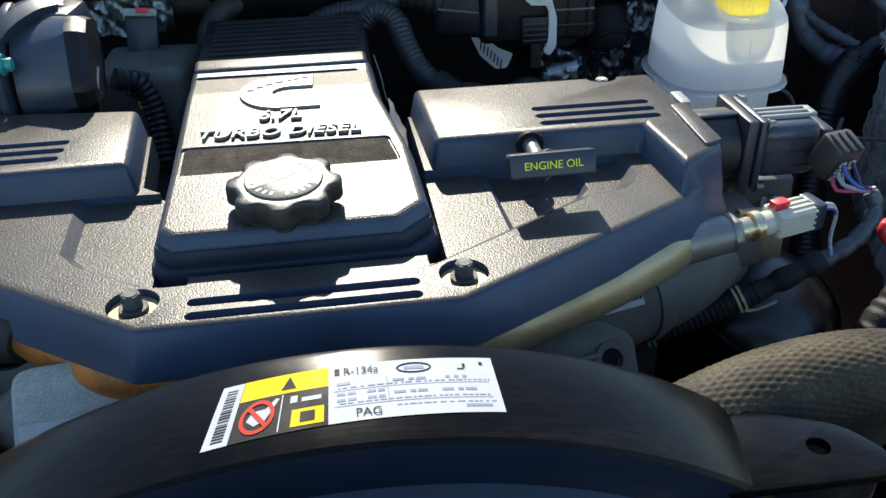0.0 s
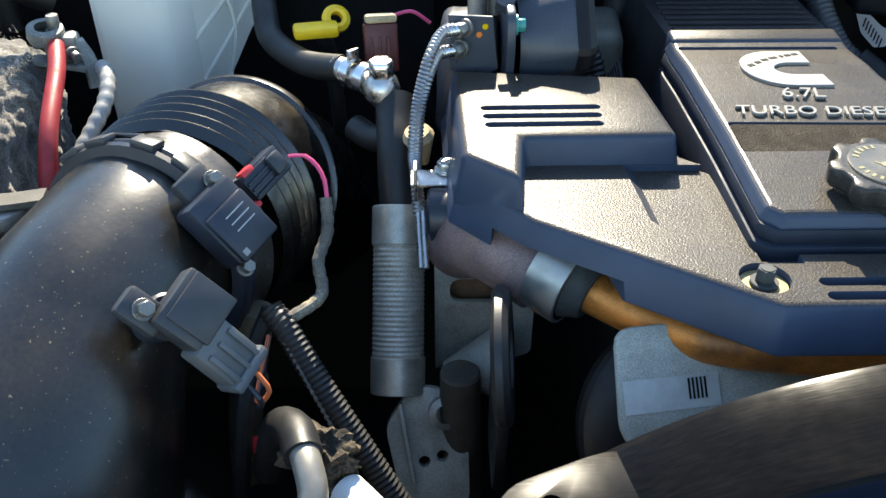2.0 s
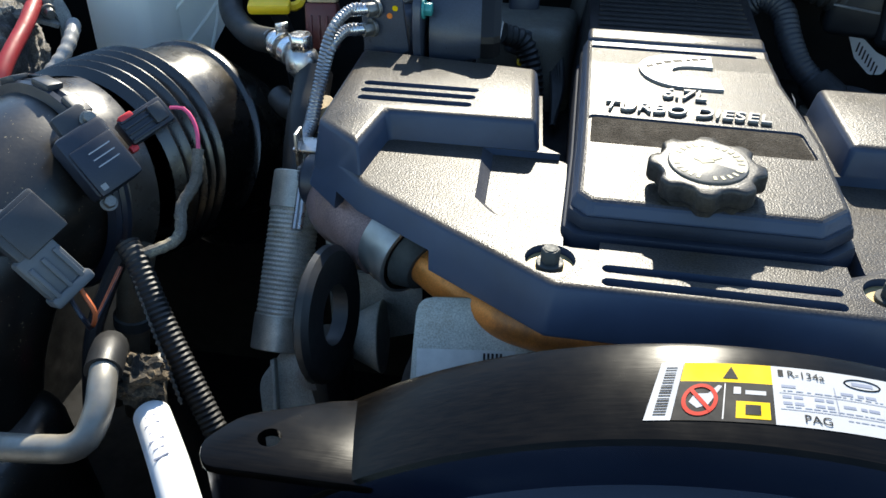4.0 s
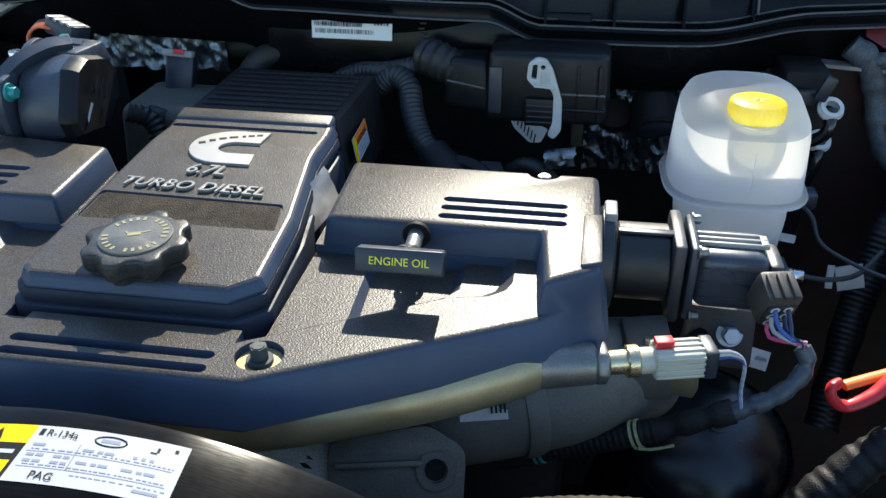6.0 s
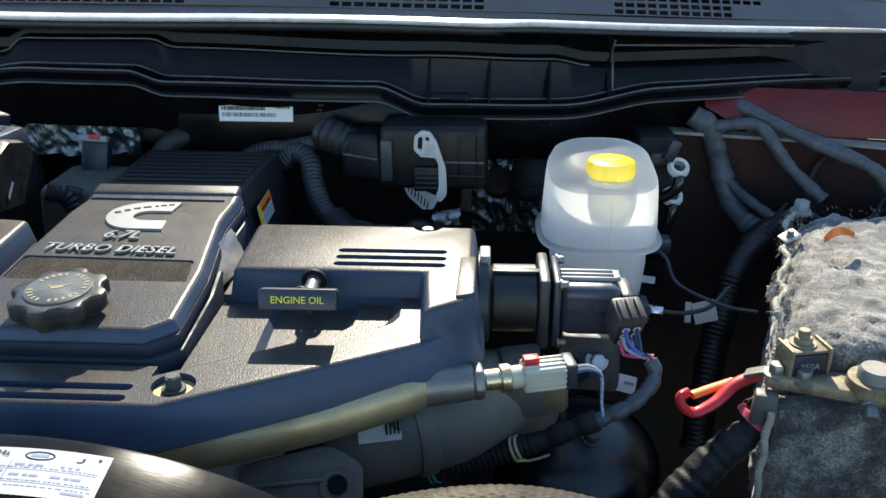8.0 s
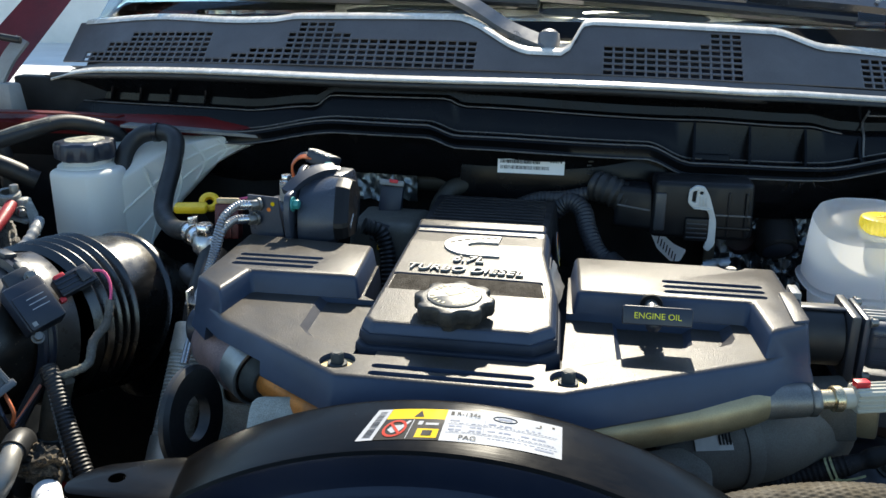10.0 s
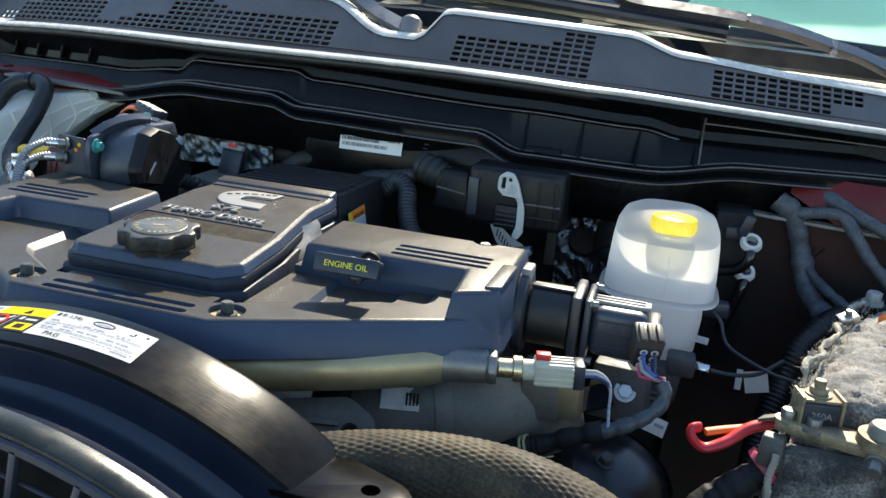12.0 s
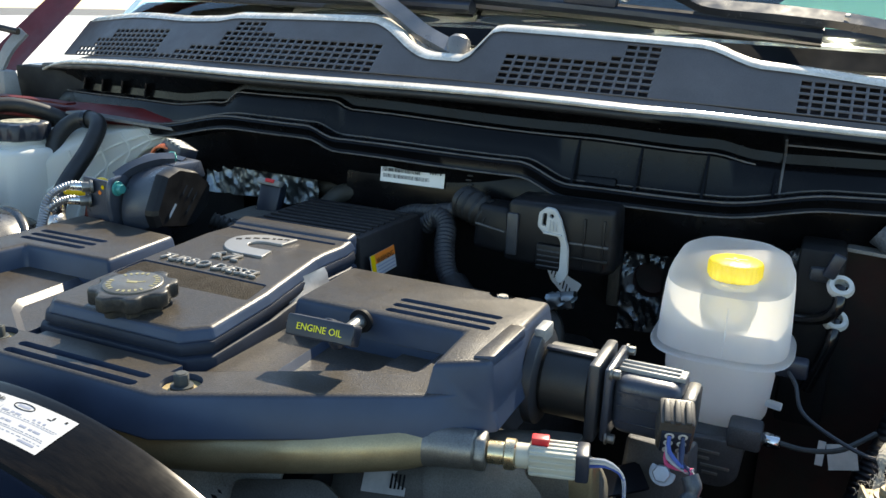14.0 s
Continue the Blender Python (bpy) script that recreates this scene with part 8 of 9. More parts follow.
    part("red_lock", turn_bm(box((-0.010, 0.001, 0.0140), (0.013, 0.009, 0.006), 0.001), m), RED, s, "red locking tab")
    e = a + u * 0.084
    for k in range(3):
        part("lead", tube([e + Vector((0, 0, 0.003 - 0.003 * k)), e + Vector((0.014, 0.003, 0.003 - 0.002 * k)), e + Vector((0.025, 0.008, -0.010)), e + Vector((0.027, 0.010, -0.035)), (0.424, 0.562, 1.030)], 0.0015, seg=6), (GREYW, DIRTYW, BLUEW)[k], s)


PLUGM = mat("dusty brown plug plastic", (0.055, 0.048, 0.040), 0.5, var=0.25, scale=60, grain=0.2, bump=0.15)
STRIPE = mat("pale yellowish tie", (0.42, 0.42, 0.22), 0.5, var=0.3, scale=200)
GREYTAPE = mat("grey sheen tape", (0.05, 0.055, 0.065), 0.4, var=0.3, scale=50, grain=0.2, bump=0.2)
NAVYW = mat("navy wire", (0.02, 0.03, 0.08), 0.45, var=0.1)
BRASS = mat("pale brass", (0.62, 0.52, 0.34), 0.3, 0.9, var=0.15, scale=60)
build_valve_motor()


# Darkened copy of the body red: shade of the bay is in the colour.
DEEPRED = mat("grimy shaded red panel", (0.028, 0.006, 0.006), 0.6, var=0.4, scale=14, grain=0.2, bump=0.1, tint=(0.012, 0.011, 0.010), tint_at=0.52)


DIMFOIL = mat("dark blue grey foil", (0.10, 0.115, 0.13), 0.30, 0.9, var=0.3, scale=60, rough_var=0.06)


def build_connector_block():
    b = thing("bulkhead_connector", (0.23, 0.93, 1.09), "large black bulkhead connector with a pale locking lever", "connector")
    part("main_body", soften(prism([(0.197, 0.905), (0.312, 0.905), (0.322, 0.915), (0.322, 0.960), (0.197, 0.965)], 1.115, 1.190, spread=0.003), 0.007, 3), DKCON, b)
    part("left_body", soften(prism([(0.150, 0.925), (0.196, 0.912), (0.196, 0.962), (0.155, 0.965)], 1.120, 1.176, spread=0.004), 0.008, 3), DKCON, b)
    part("boot", tube([(0.165, 0.940, 1.155), (0.140, 0.944, 1.165), (0.120, 0.955, 1.168)], 0.020, seg=18, ridge=0.003, pitch=0.009), RUBBER, b, "ribbed rubber boot")
    part("step", box((0.205, 0.903, 1.150), (0.014, 0.006, 0.050), 0.002), GREYPL, b)
    for x in (0.290, 0.312):
        part("face_ridge", box((x, 0.9035, 1.150), (0.003, 0.004, 0.058), 0.001), DKCON, b)
    part("face_lip", box((0.297, 0.9030, 1.132), (0.044, 0.004, 0.004), 0.001), DKCON, b)
    part("lever_ridge", box((0.252, 0.901, 1.130), (0.030, 0.012, 0.030), 0.002), DKCON, b)
    for k in range(4):
        part("grip_line", box((0.252, 0.8945, 1.120 + 0.006 * k), (0.026, 0.002, 0.0016), 0.0005), GREYPL, b)
    part("body_edge", box((0.2955, 0.9030, 1.1490), (0.046, 0.003, 0.0022), 0.0006), EDGEM, b)
    part("body_edge", box((0.172, 0.9165, 1.1500), (0.044, 0.003, 0.0022), 0.0006, (0, 4, -15)), EDGEM, b)
    turned = pose(0, 0.9000, 0, 90)
    plate = prism(round_poly([(0.2375, 1.166), (0.2385, 1.182), (0.2470, 1.1885), (0.2570, 1.187), (0.2640, 1.176), (0.2700, 1.158), (0.2750, 1.143), (0.2760, 1.112), (0.2690, 1.102), (0.2620, 1.106), (0.2665, 1.120), (0.2660, 1.150), (0.2620, 1.157), (0.2450, 1.1585)], 0.003, 3), 0.0, 0.0060)
    plate = carve(plate, prism(round_poly([(0.2420, 1.167), (0.2430, 1.181), (0.2480, 1.182), (0.2475, 1.166)], 0.0018, 3), -0.01, 0.02), lathe([(0, -0.01), (0.0024, -0.01), (0.0024, 0.02), (0, 0.02)], 16, pose(0.2535, 1.1790, 0)))
    lev = part("lever", turn_bm(soften(plate, 0.0010), turned), PALELEVER, b, "pale grey locking lever")
    for k in range(3):
        part("lever_rib", turn_bm(box((0.2520 + 0.0040 * k, 1.1680, 0.0066), (0.0010, 0.014 - 0.002 * k, 0.0016), 0.0003), turned), PALELEVER, lev)
    part("lever_lip", turn_bm(box((0.2560, 1.1590, 0.0070), (0.022, 0.0026, 0.0030), 0.0008, (0, 0, -4)), turned), PALELEVER, lev)
    t = thing("hanging_tag", (0.235, 1.03, 1.06), "white printed barcode tag hanging behind the engine", "tag")
    outline = [(0.206, 1.0850), (0.218, 1.0600), (0.238, 1.0420), (0.252, 1.0430), (0.260, 1.0600), (0.241, 1.0680), (0.223, 1.0830)]
    part("paper", turn_bm(prism(round_poly([(px, pz - 1.06) for px, pz in outline], 0.003, 3), 0.0, 0.0008), pose(0, 1.030, 1.06, 84)), PAPERW, t)
    for k in range(7):
        part("printed_bars", turn_bm(box((0.2190 + 0.0042 * k, 0.0130 - 0.0042 * k, 0.0012), (0.0016, 0.011, 0.0006), 0, (0, 0, -8)), pose(0, 1.030, 1.06, 84)), INK, t)
    # sealed foil sheet on the bulkhead
    fs = thing("foil_heat_shield", (0.35, 1.06, 1.09), "crinkled foil heat shield on the bulkhead behind the reservoir", "heat shield")
    foil = creased((0.304, 1.066, 1.000), (0.250, 0.012, 0.160), 21)
    bmesh.ops.delete(foil, geom=[v for v in foil.verts if math.hypot(v.co.x - 0.341, v.co.z - 1.071) < 0.0215], context="VERTS")
    part("sheet", foil, DIMFOIL, fs, sharp=30)
    part("pipe_opening", lathe([(0.0235, 0.004), (0.0225, 0.002), (0.0215, -0.012), (0, -0.014)], 36, pose(0.341, 1.064, 1.071, 90)), DEEPRED, fs, "dark red round opening")
    part("side_strip", soften(prism([(0.288, 1.052), (0.303, 1.052), (0.303, 1.060), (0.288, 1.060)], 1.03, 1.150), 0.002), DUSTBR, fs, "dusty plain edge strip")
    # wrapped harness beside the rear cover
    h = thing("engine_harness", (0.11, 0.90, 1.02), "thick ribbed black harness curving down behind the engine", "wiring harness")
    part("ribbed_run", tube([(0.070, 0.955, 1.130), (0.088, 0.950, 1.145), (0.106, 0.936, 1.138), (0.114, 0.915, 1.118), (0.126, 0.895, 1.096), (0.145, 0.880, 1.080)], 0.0125, seg=18, ridge=0.0012, pitch=0.0055), HARN, h)
    part("wrapped_end", tube([(0.140, 0.884, 1.084), (0.160, 0.868, 1.068), (0.175, 0.850, 1.050)], 0.020, seg=18, shape=lambda u: 1.0 - 0.25 * abs(u - 0.4)), TAPE, h)
    part("branch", tube([(0.150, 0.875, 1.078), (0.185, 0.868, 1.078), (0.210, 0.85, 1.066), (0.225, 0.83, 1.04)], 0.008, seg=10), TAPE, h)
    part("upper_branch", tube([(0.00, 0.975, 1.120), (0.04, 0.970, 1.140), (0.08, 0.957, 1.148), (0.13, 0.958, 1.160)], 0.010, seg=14, ridge=0.0010, pitch=0.006), HARN, h)
    f = thing("fuel_filter_cap", (0.15, 0.87, 1.0), "dusty brown round filter housing in the shade", "filter")
    part("cap", lathe([(0, 0.0), (0.038, 0.0), (0.044, -0.006), (0.046, -0.02), (0.046, -0.08), (0, -0.08)], 36, pose(0.150, 0.865, 1.050)), DUSTBR, f)
    part("lid", lathe([(0, 0.012), (0.020, 0.011), (0.026, 0.004), (0.026, -0.002)], 30, pose(0.150, 0.865, 1.050)), DUSTBR, f)
    sm_ = thing("small_plug", (0.18, 0.95, 1.05), "small dusty plug and hose behind the engine", "plug")
    part("shell", box((0.205, 0.875, 1.066), (0.026, 0.022, 0.020), 0.003, (20, 10, 25)), GREYPL, sm_)
    part("hose", tube([(0.225, 0.90, 1.06), (0.245, 0.885, 1.075), (0.27, 0.88, 1.06), (0.28, 0.87, 1.02)], 0.009, seg=12), RUBBER, sm_)
    part("foil_scrap", wrinkle((0.262, 0.876, 1.086), (0.292, 0.872, 1.094), 0.010, 8), FOIL, sm_, "scrap of foil")


PALELEVER = mat("pale lever plastic", (0.50, 0.50, 0.48), 0.45, var=0.1, scale=30)
HARN = mat("dusty ribbed conduit", (0.027, 0.028, 0.032), 0.5, var=0.3, scale=30, grain=0.2, bump=0.15)
build_connector_block()


# ---- casting and hoses under the front right ----
PALEBOLT = mat("pale blue zinc", (0.42, 0.46, 0.52), 0.4, 0.5, var=0.15, scale=80)


def build_lower_right():
    c = thing("intake_horn", (0.30, 0.56, 0.9), "dull aluminium intake casting under the crossover pipe", "casting")
    part("horn", tube([(0.18, 0.560, 0.990), (0.235, 0.574, 1.004), (0.300, 0.600, 1.012), (0.345, 0.634, 1.006), (0.362, 0.675, 0.965)], 0.043, seg=32, shape=lambda u: 0.9 + 0.18 * math.sin(math.pi * u)), HORNALU, c)
    part("collar", lathe([(0.042, -0.008), (0.0475, -0.008), (0.0490, 0.0), (0.0475, 0.008), (0.042, 0.008)], 40, along((0.262, 0.584, 1.008), (0.31, 0.604, 1.012))), HORNALU, c)
    part("lug", soften(prism([(0.340, 0.585), (0.375, 0.590), (0.372, 0.640), (0.335, 0.630)], 1.015, 1.062, spread=0.004), 0.004), DIRTALU, c)
    part("fin", soften(prism([(0.352, 0.592), (0.392, 0.588), (0.396, 0.597), (0.352, 0.600)], 1.02, 1.066, spread=0.002), 0.002), GOLD, c)
    tg = part("tag", box((0.236, 0.5395, 1.032), (0.036, 0.0008, 0.022), 0, (-44, 0, 14)), DIRTYW, c, "printed white tag")
    for k in range(4):
        part("printed_bars", box((0.242 + 0.0032 * k, 0.5398 + 0.0008 * k, 1.0328), (0.0016, 0.0006, 0.012), 0, (-44, 0, 14)), INK, tg)
    p = thing("mounting_plate", (0.20, 0.48, 0.97), "dull aluminium mounting plate with a bolt hole", "bracket")
    pm = pose(0.196, 0.478, 1.022, 52, 0, 12)
    plate = prism(round_poly([(-0.060, -0.030), (0.032, -0.030), (0.036, 0.012), (0.010, 0.030), (-0.060, 0.020)], 0.008, 3), -0.010, 0.0)
    plate = carve(plate, lathe([(0, -0.004), (0.0085, -0.004), (0.0085, 0.02), (0, 0.02)], 24, pose(0.014, -0.002, 0)))
    part("plate", turn_bm(soften(plate, 0.0015), pm), DIRTALU, p)
    part("hole_rim", turn_bm(lathe([(0.0085, 0), (0.0135, 0.0), (0.0135, 0.002), (0.0085, 0.002)], 28, pose(0.014, -0.002, 0)), pm), DIRTALU, p)
    part("bolt_recess", turn_bm(lathe([(0, -0.0038), (0.0084, -0.0038)], 24, pose(0.014, -0.002, 0)), pm), INK, p)
    part("web", turn_bm(box((-0.025, 0.004, 0.003), (0.060, 0.004, 0.006), 0.001), pm), DIRTALU, p)
    hz = thing("ribbed_hose", (0.11, 0.46, 0.95), "short black ribbed hose below the crossover pipe", "hose")
    part("tube", tube([(0.130, 0.500, 1.030), (0.118, 0.480, 1.012), (0.112, 0.462, 0.995), (0.105, 0.44, 0.97)], 0.011, seg=14, ridge=0.002, pitch=0.006), RUBBER, hz)
    part("second_tube", tube([(0.080, 0.50, 1.03), (0.076, 0.475, 1.01), (0.075, 0.455, 0.98)], 0.010, seg=12), RUBBER, hz)
    rh = thing("radiator_hose", (0.35, 0.40, 1.0), "thick fabric patterned radiator hose with worn top", "hose")
    path = [(0.165, 0.360, 1.020), (0.225, 0.384, 1.038), (0.300, 0.402, 1.047), (0.370, 0.405, 1.046), (0.435, 0.385, 1.036), (0.490, 0.340, 1.015), (0.53, 0.28, 0.98)]
    part("hose", woven(path, 0.0300, 0.0011, 0.0062, 40), WEAVE, rh, sharp=60)
    for a_, b_ in (((0.168, 0.3615, 1.021), (0.180, 0.367, 1.025)), ((0.505, 0.322, 1.006), (0.512, 0.311, 1.000))):
        part("hose_clamp", lathe([(0.0305, -0.005), (0.0325, -0.005), (0.0325, 0.005), (0.0305, 0.005)], 40, along(a_, b_)), STEEL, rh, "steel hose clamp")
    bk = thing("power_steering_tank", (0.44, 0.60, 0.85), "large glossy dark blue black round housing low in the bay", "housing")
    part("drum", lathe([(0, 0.0), (0.030, -0.003), (0.054, -0.012), (0.072, -0.030), (0.080, -0.055), (0.082, -0.20), (0, -0.20)], 44, pose(0.425, 0.628, 0.966, 20, 6)), GLOSSDK, bk)
    part("rim_seam", lathe([(0.0725, -0.028), (0.0745, -0.030), (0.0755, -0.034), (0.0750, -0.038)], 44, pose(0.425, 0.628, 0.966, 20, 6)), GLOSSDK, bk)
    part("centre_nut", hexnut((0.425, 0.628, 0.964), (0.4265, 0.6246, 0.973), 0.007, 0.010), BOLT, bk)
    br = thing("pump_bracket", (0.43, 0.68, 0.98), "dark grey bracket with a large pale flange bolt", "bracket")
    part("plate", soften(prism(round_poly([(0.398, 0.684), (0.452, 0.680), (0.458, 0.706), (0.402, 0.712)], 0.004, 2), 0.985, 1.044, spread=0.004), 0.003), CASTDK, br)
    part("strap", ribbon([(0.300, 0.640, 0.982), (0.350, 0.646, 1.000), (0.395, 0.662, 1.010), (0.418, 0.676, 1.015)], 0.026, 0.004, up=(0, -0.6, 0.8)), GLOSSDK, br, "black bracket strap")
    part("bolt_head", hexnut((0.4332, 0.682, 1.0190), (0.4335, 0.668, 1.0250), 0.0078, 0.0115), PALEBOLT, br, "large pale bolt")
    tgl = thing("paper_label", (0.47, 0.717, 0.96), "small white printed label below the motor plug", "label")
    part("paper", box((0.4698, 0.715, 0.9718), (0.024, 0.001, 0.018), 0, (-30, 18, 6)), DIRTYW, tgl)
    part("printed_bars", box((0.4740, 0.7140, 0.9725), (0.010, 0.0008, 0.003), 0, (-30, 18, 6)), BLUEINK, tgl)
    ps = thing("bleed_tank", (0.47, 0.43, 0.9), "matt brown grey rounded canister below the hose", "canister")
    part("body", lathe([(0, 0.0), (0.022, -0.002), (0.032, -0.012), (0.034, -0.09), (0, -0.09)], 30, pose(0.480, 0.520, 0.930, 10, 20)), DUSTBR, ps)


WEAVE = mat("woven hose jacket", (0.040, 0.034, 0.026), 0.6, var=0.25, scale=22, grain=0.35, grain_scale=420, tint=(0.075, 0.060, 0.038), tint_at=0.56, spec=0.10)
GLOSSDK = mat("glossy blue black paint", (0.004, 0.005, 0.008), 0.30, var=0.2, scale=10, rough_var=0.06, spec=0.55)
build_lower_right()


# ---- battery, fuse, terminal ----
FLECKBOX = mat("dusty dull black box plastic", (0.010, 0.009, 0.008), 0.6, var=0.3, scale=20, grain=0.4, grain_scale=300, bump=0.1, spec=0.2, flecks=((0.16, 0.13, 0.09), 420, 0.70))
PINKRUB = mat("pink rubber", (0.55, 0.08, 0.12), 0.5, var=0.2, scale=60)
BRASSY = mat("corroded brassy metal", (0.25, 0.20, 0.12), 0.55, 0.3, var=0.3, scale=60, grain=0.25, bump=0.25, tint=(0.12, 0.10, 0.07), tint_at=0.58)


def build_battery_right():
    felt_box("battery", (0.632, 0.600, 0.86), (0.93, 0.945, 1.086), "battery wrapped in shaggy grey insulating felt", 7, 0.016, 0.36)
    edge = thing("felt_edge", (0.63, 0.75, 1.08), "frayed pale rolled edge of the battery felt", "felt")
    roll = [Vector((0.633 + 0.36 * (y - 0.7725) + 0.004 * math.sin(90 * y), y, 1.082 + 0.003 * math.sin(57 * y) - 1.2 * max(0.0, 0.66 - y))) for y in np.linspace(0.58, 0.925, 24)]
    part("rolled_hem", tube(roll, 0.0030, seg=8, step=0.002, ridge=0.0006, pitch=0.004, shape=lambda u: 1.0 + 0.45 * math.sin(u * 91) * math.sin(u * 37)), FIBRE, edge)
    rnd = random.Random(3)
    fray = bmesh.new()
    for _ in range(420):
        p = rnd.choice(roll) + Vector((rnd.uniform(-0.004, 0.004), rnd.uniform(-0.009, 0.009), rnd.uniform(-0.003, 0.004)))
        d = Vector((rnd.uniform(-1, 0.4), rnd.uniform(-1, 1), rnd.uniform(-0.6, 0.7))).normalized() * rnd.uniform(0.004, 0.014)
        q = d.cross(Vector((0.3, 0.2, 1))).normalized() * 0.0003
        fray.faces.new([fray.verts.new(u) for u in (p - q, p + q, p + d + Vector((0, 0, -0.002)))])
    tagged(part("frayed_threads", fray, FIBRE, edge, "pale frayed threads", flat=True), kind="stuff")
    part("tuft", knot((0.613, 0.738, 1.068), (0.006, 0.007, 0.009), 5), FIBRE, edge, "loose tuft of fibre")
    hd = thing("battery_hold_down", (0.70, 0.945, 1.05), "grey battery hold-down bracket with a large pale bolt", "bracket")
    part("strap", ribbon([(0.672, 0.945, 1.058), (0.690, 0.944, 1.076), (0.712, 0.942, 1.080), (0.735, 0.940, 1.070)], 0.016, 0.004), GREYPL, hd)
    part("bolt_head", hexnut((0.7057, 0.940, 1.080), (0.7057, 0.939, 1.096), 0.0095, 0.0125), LIGHTGREY, hd, "large pale bolt")
    bc = thing("battery_case", (0.76, 0.585, 0.86), "shaded grey felt sleeve on the battery front with pale seam", "battery sleeve")
    part("front_wall", soften(prism([(0.572, 0.578), (0.94, 0.560), (0.94, 0.598), (0.578, 0.606)], 0.86, 1.036, spread=0.004), 0.006, 2), FUR, bc)
    seam = [Vector((0.5665 + 0.0012 * math.sin(z * 160), 0.5745, z)) for z in np.linspace(0.90, 1.034, 20)]
    part("front_seam", tube(seam, 0.0032, seg=8, step=0.002, ridge=0.0006, pitch=0.004), FIBRE, bc, "pale stitched seam")
    t = thing("battery_terminal", (0.60, 0.52, 1.08), "corroded lead battery terminal with clamp bolts", "battery terminal")
    part("saddle", soften(prism(round_poly([(0.535, 0.520), (0.560, 0.512), (0.640, 0.486), (0.668, 0.492), (0.664, 0.515), (0.610, 0.528), (0.550, 0.545)], 0.006, 2), 1.098, 1.110), 0.003), BRASSY, t)
    part("post", lathe([(0, 0.012), (0.0125, 0.012), (0.0145, 0.009), (0.0150, 0.0), (0.0150, -0.01)], 30, pose(0.622, 0.507, 1.116)), LEAD, t, "round lead post")
    part("post_collar", lathe([(0.015, 0.0), (0.0215, 0.0), (0.0225, 0.004), (0.0215, 0.012), (0.015, 0.012)], 30, pose(0.622, 0.507, 1.106)), BRASSY, t)
    part("ear", box((0.652, 0.510, 1.112), (0.036, 0.010, 0.012), 0.003, (0, 0, 14)), BRASSY, t)
    part("side_bolt", hexnut((0.614, 0.490, 1.102), (0.610, 0.474, 1.098), 0.0062, 0.0080), DULLSTEEL, t)
    for (x, y, z) in ((0.548, 0.527, 1.106), (0.568, 0.518, 1.106)):
        part("clamp_nut", hexnut((x, y, z), (x, y, z + 0.012), 0.0070, 0.0110), DULLSTEEL, t, "bright clamp nut")
    f = thing("fuse_block", (0.568, 0.545, 1.09), "black fuse block marked 250A with a steel stud", "fuse")
    m = pose(0.571, 0.546, 1.114, 0, 0, 12)
    part("body", turn_bm(box((0, 0, 0), (0.032, 0.024, 0.022), 0.002), m), BLACK, f)
    part("words", letters("250A", 0.0085, 0.0004, m @ pose(0, -0.0122, 0.0, 90)), LIGHTGREY, f, "pale words 250A", flat=True)
    part("top_plate", turn_bm(box((0, 0.002, 0.0125), (0.036, 0.024, 0.003), 0.001), m), BRASSY, f)
    part("stud", rod(m @ Vector((0, 0.004, 0.012)), m @ Vector((0, 0.004, 0.028)), 0.0050), BRASSY, f)
    part("stud_nut", hexnut(m @ Vector((0, 0.004, 0.014)), m @ Vector((0, 0.004, 0.021)), 0.0085, 0.0115), BRASSY, f)
    for s in (-1, 1):
        part("side_arm", turn_bm(box((s * 0.0175, 0.0, 0.004), (0.003, 0.026, 0.026), 0.001), m), BRASSY, f)
    r = thing("terminal_cover", (0.52, 0.56, 1.02), "folded back red rubber terminal cover and link", "terminal cover")
    part("flap", tube([(0.5441, 0.5530, 1.0914), (0.5210, 0.5480, 1.0822), (0.5034, 0.5380, 1.0698), (0.4847, 0.5330, 1.0619), (0.4728, 0.5300, 1.0695), (0.4704, 0.5330, 1.0777), (0.4777, 0.5400, 1.0777)], 0.0058, seg=12, step=0.003, squash=0.8, shape=lambda u: 1.15 - 0.25 * u), RED, r)
    part("orange_strap", tube([(0.4843, 0.5460, 1.0713), (0.5019, 0.5530, 1.0742), (0.5252, 0.5630, 1.0766)], 0.0050, seg=12, squash=0.7), ORANGE, r, "orange sleeve")
    part("metal_link", ribbon([(0.560, 0.528, 1.104), (0.545, 0.540, 1.103), (0.530, 0.549, 1.094)], 0.014, 0.003), DIRTALU, r, "bent metal link")
    cb = thing("battery_cable", (0.52, 0.50, 0.95), "thick taped battery cable with a red banded lug", "cable")
    part("lug", soften(prism([(0.528, 0.512), (0.546, 0.506), (0.550, 0.520), (0.532, 0.526)], 1.066, 1.096, spread=0.002), 0.003), DIRTALU, cb)
    part("red_band", lathe([(0.0165, -0.004), (0.0195, -0.003), (0.0195, 0.003), (0.0165, 0.004)], 24, along((0.5391, 0.5280, 1.0578), (0.5290, 0.5260, 1.0457))), PINKRUB, cb, "pink rubber band")
    part("taped_cable", tube([(0.5419, 0.5280, 1.0556), (0.5174, 0.5200, 1.0366), (0.4934, 0.5130, 1.0133), (0.4620, 0.4980, 0.9785)], 0.0160, seg=20, step=0.002, ridge=0.0006, pitch=0.009, shape=lambda u: 0.84 + 0.34 * u + 0.07 * math.sin(u * 17) * math.sin(u * 41)), TAPE, cb)
    bx = thing("junction_box", (0.52, 0.45, 0.9), "black plastic junction box lid in front of the battery", "junction box")
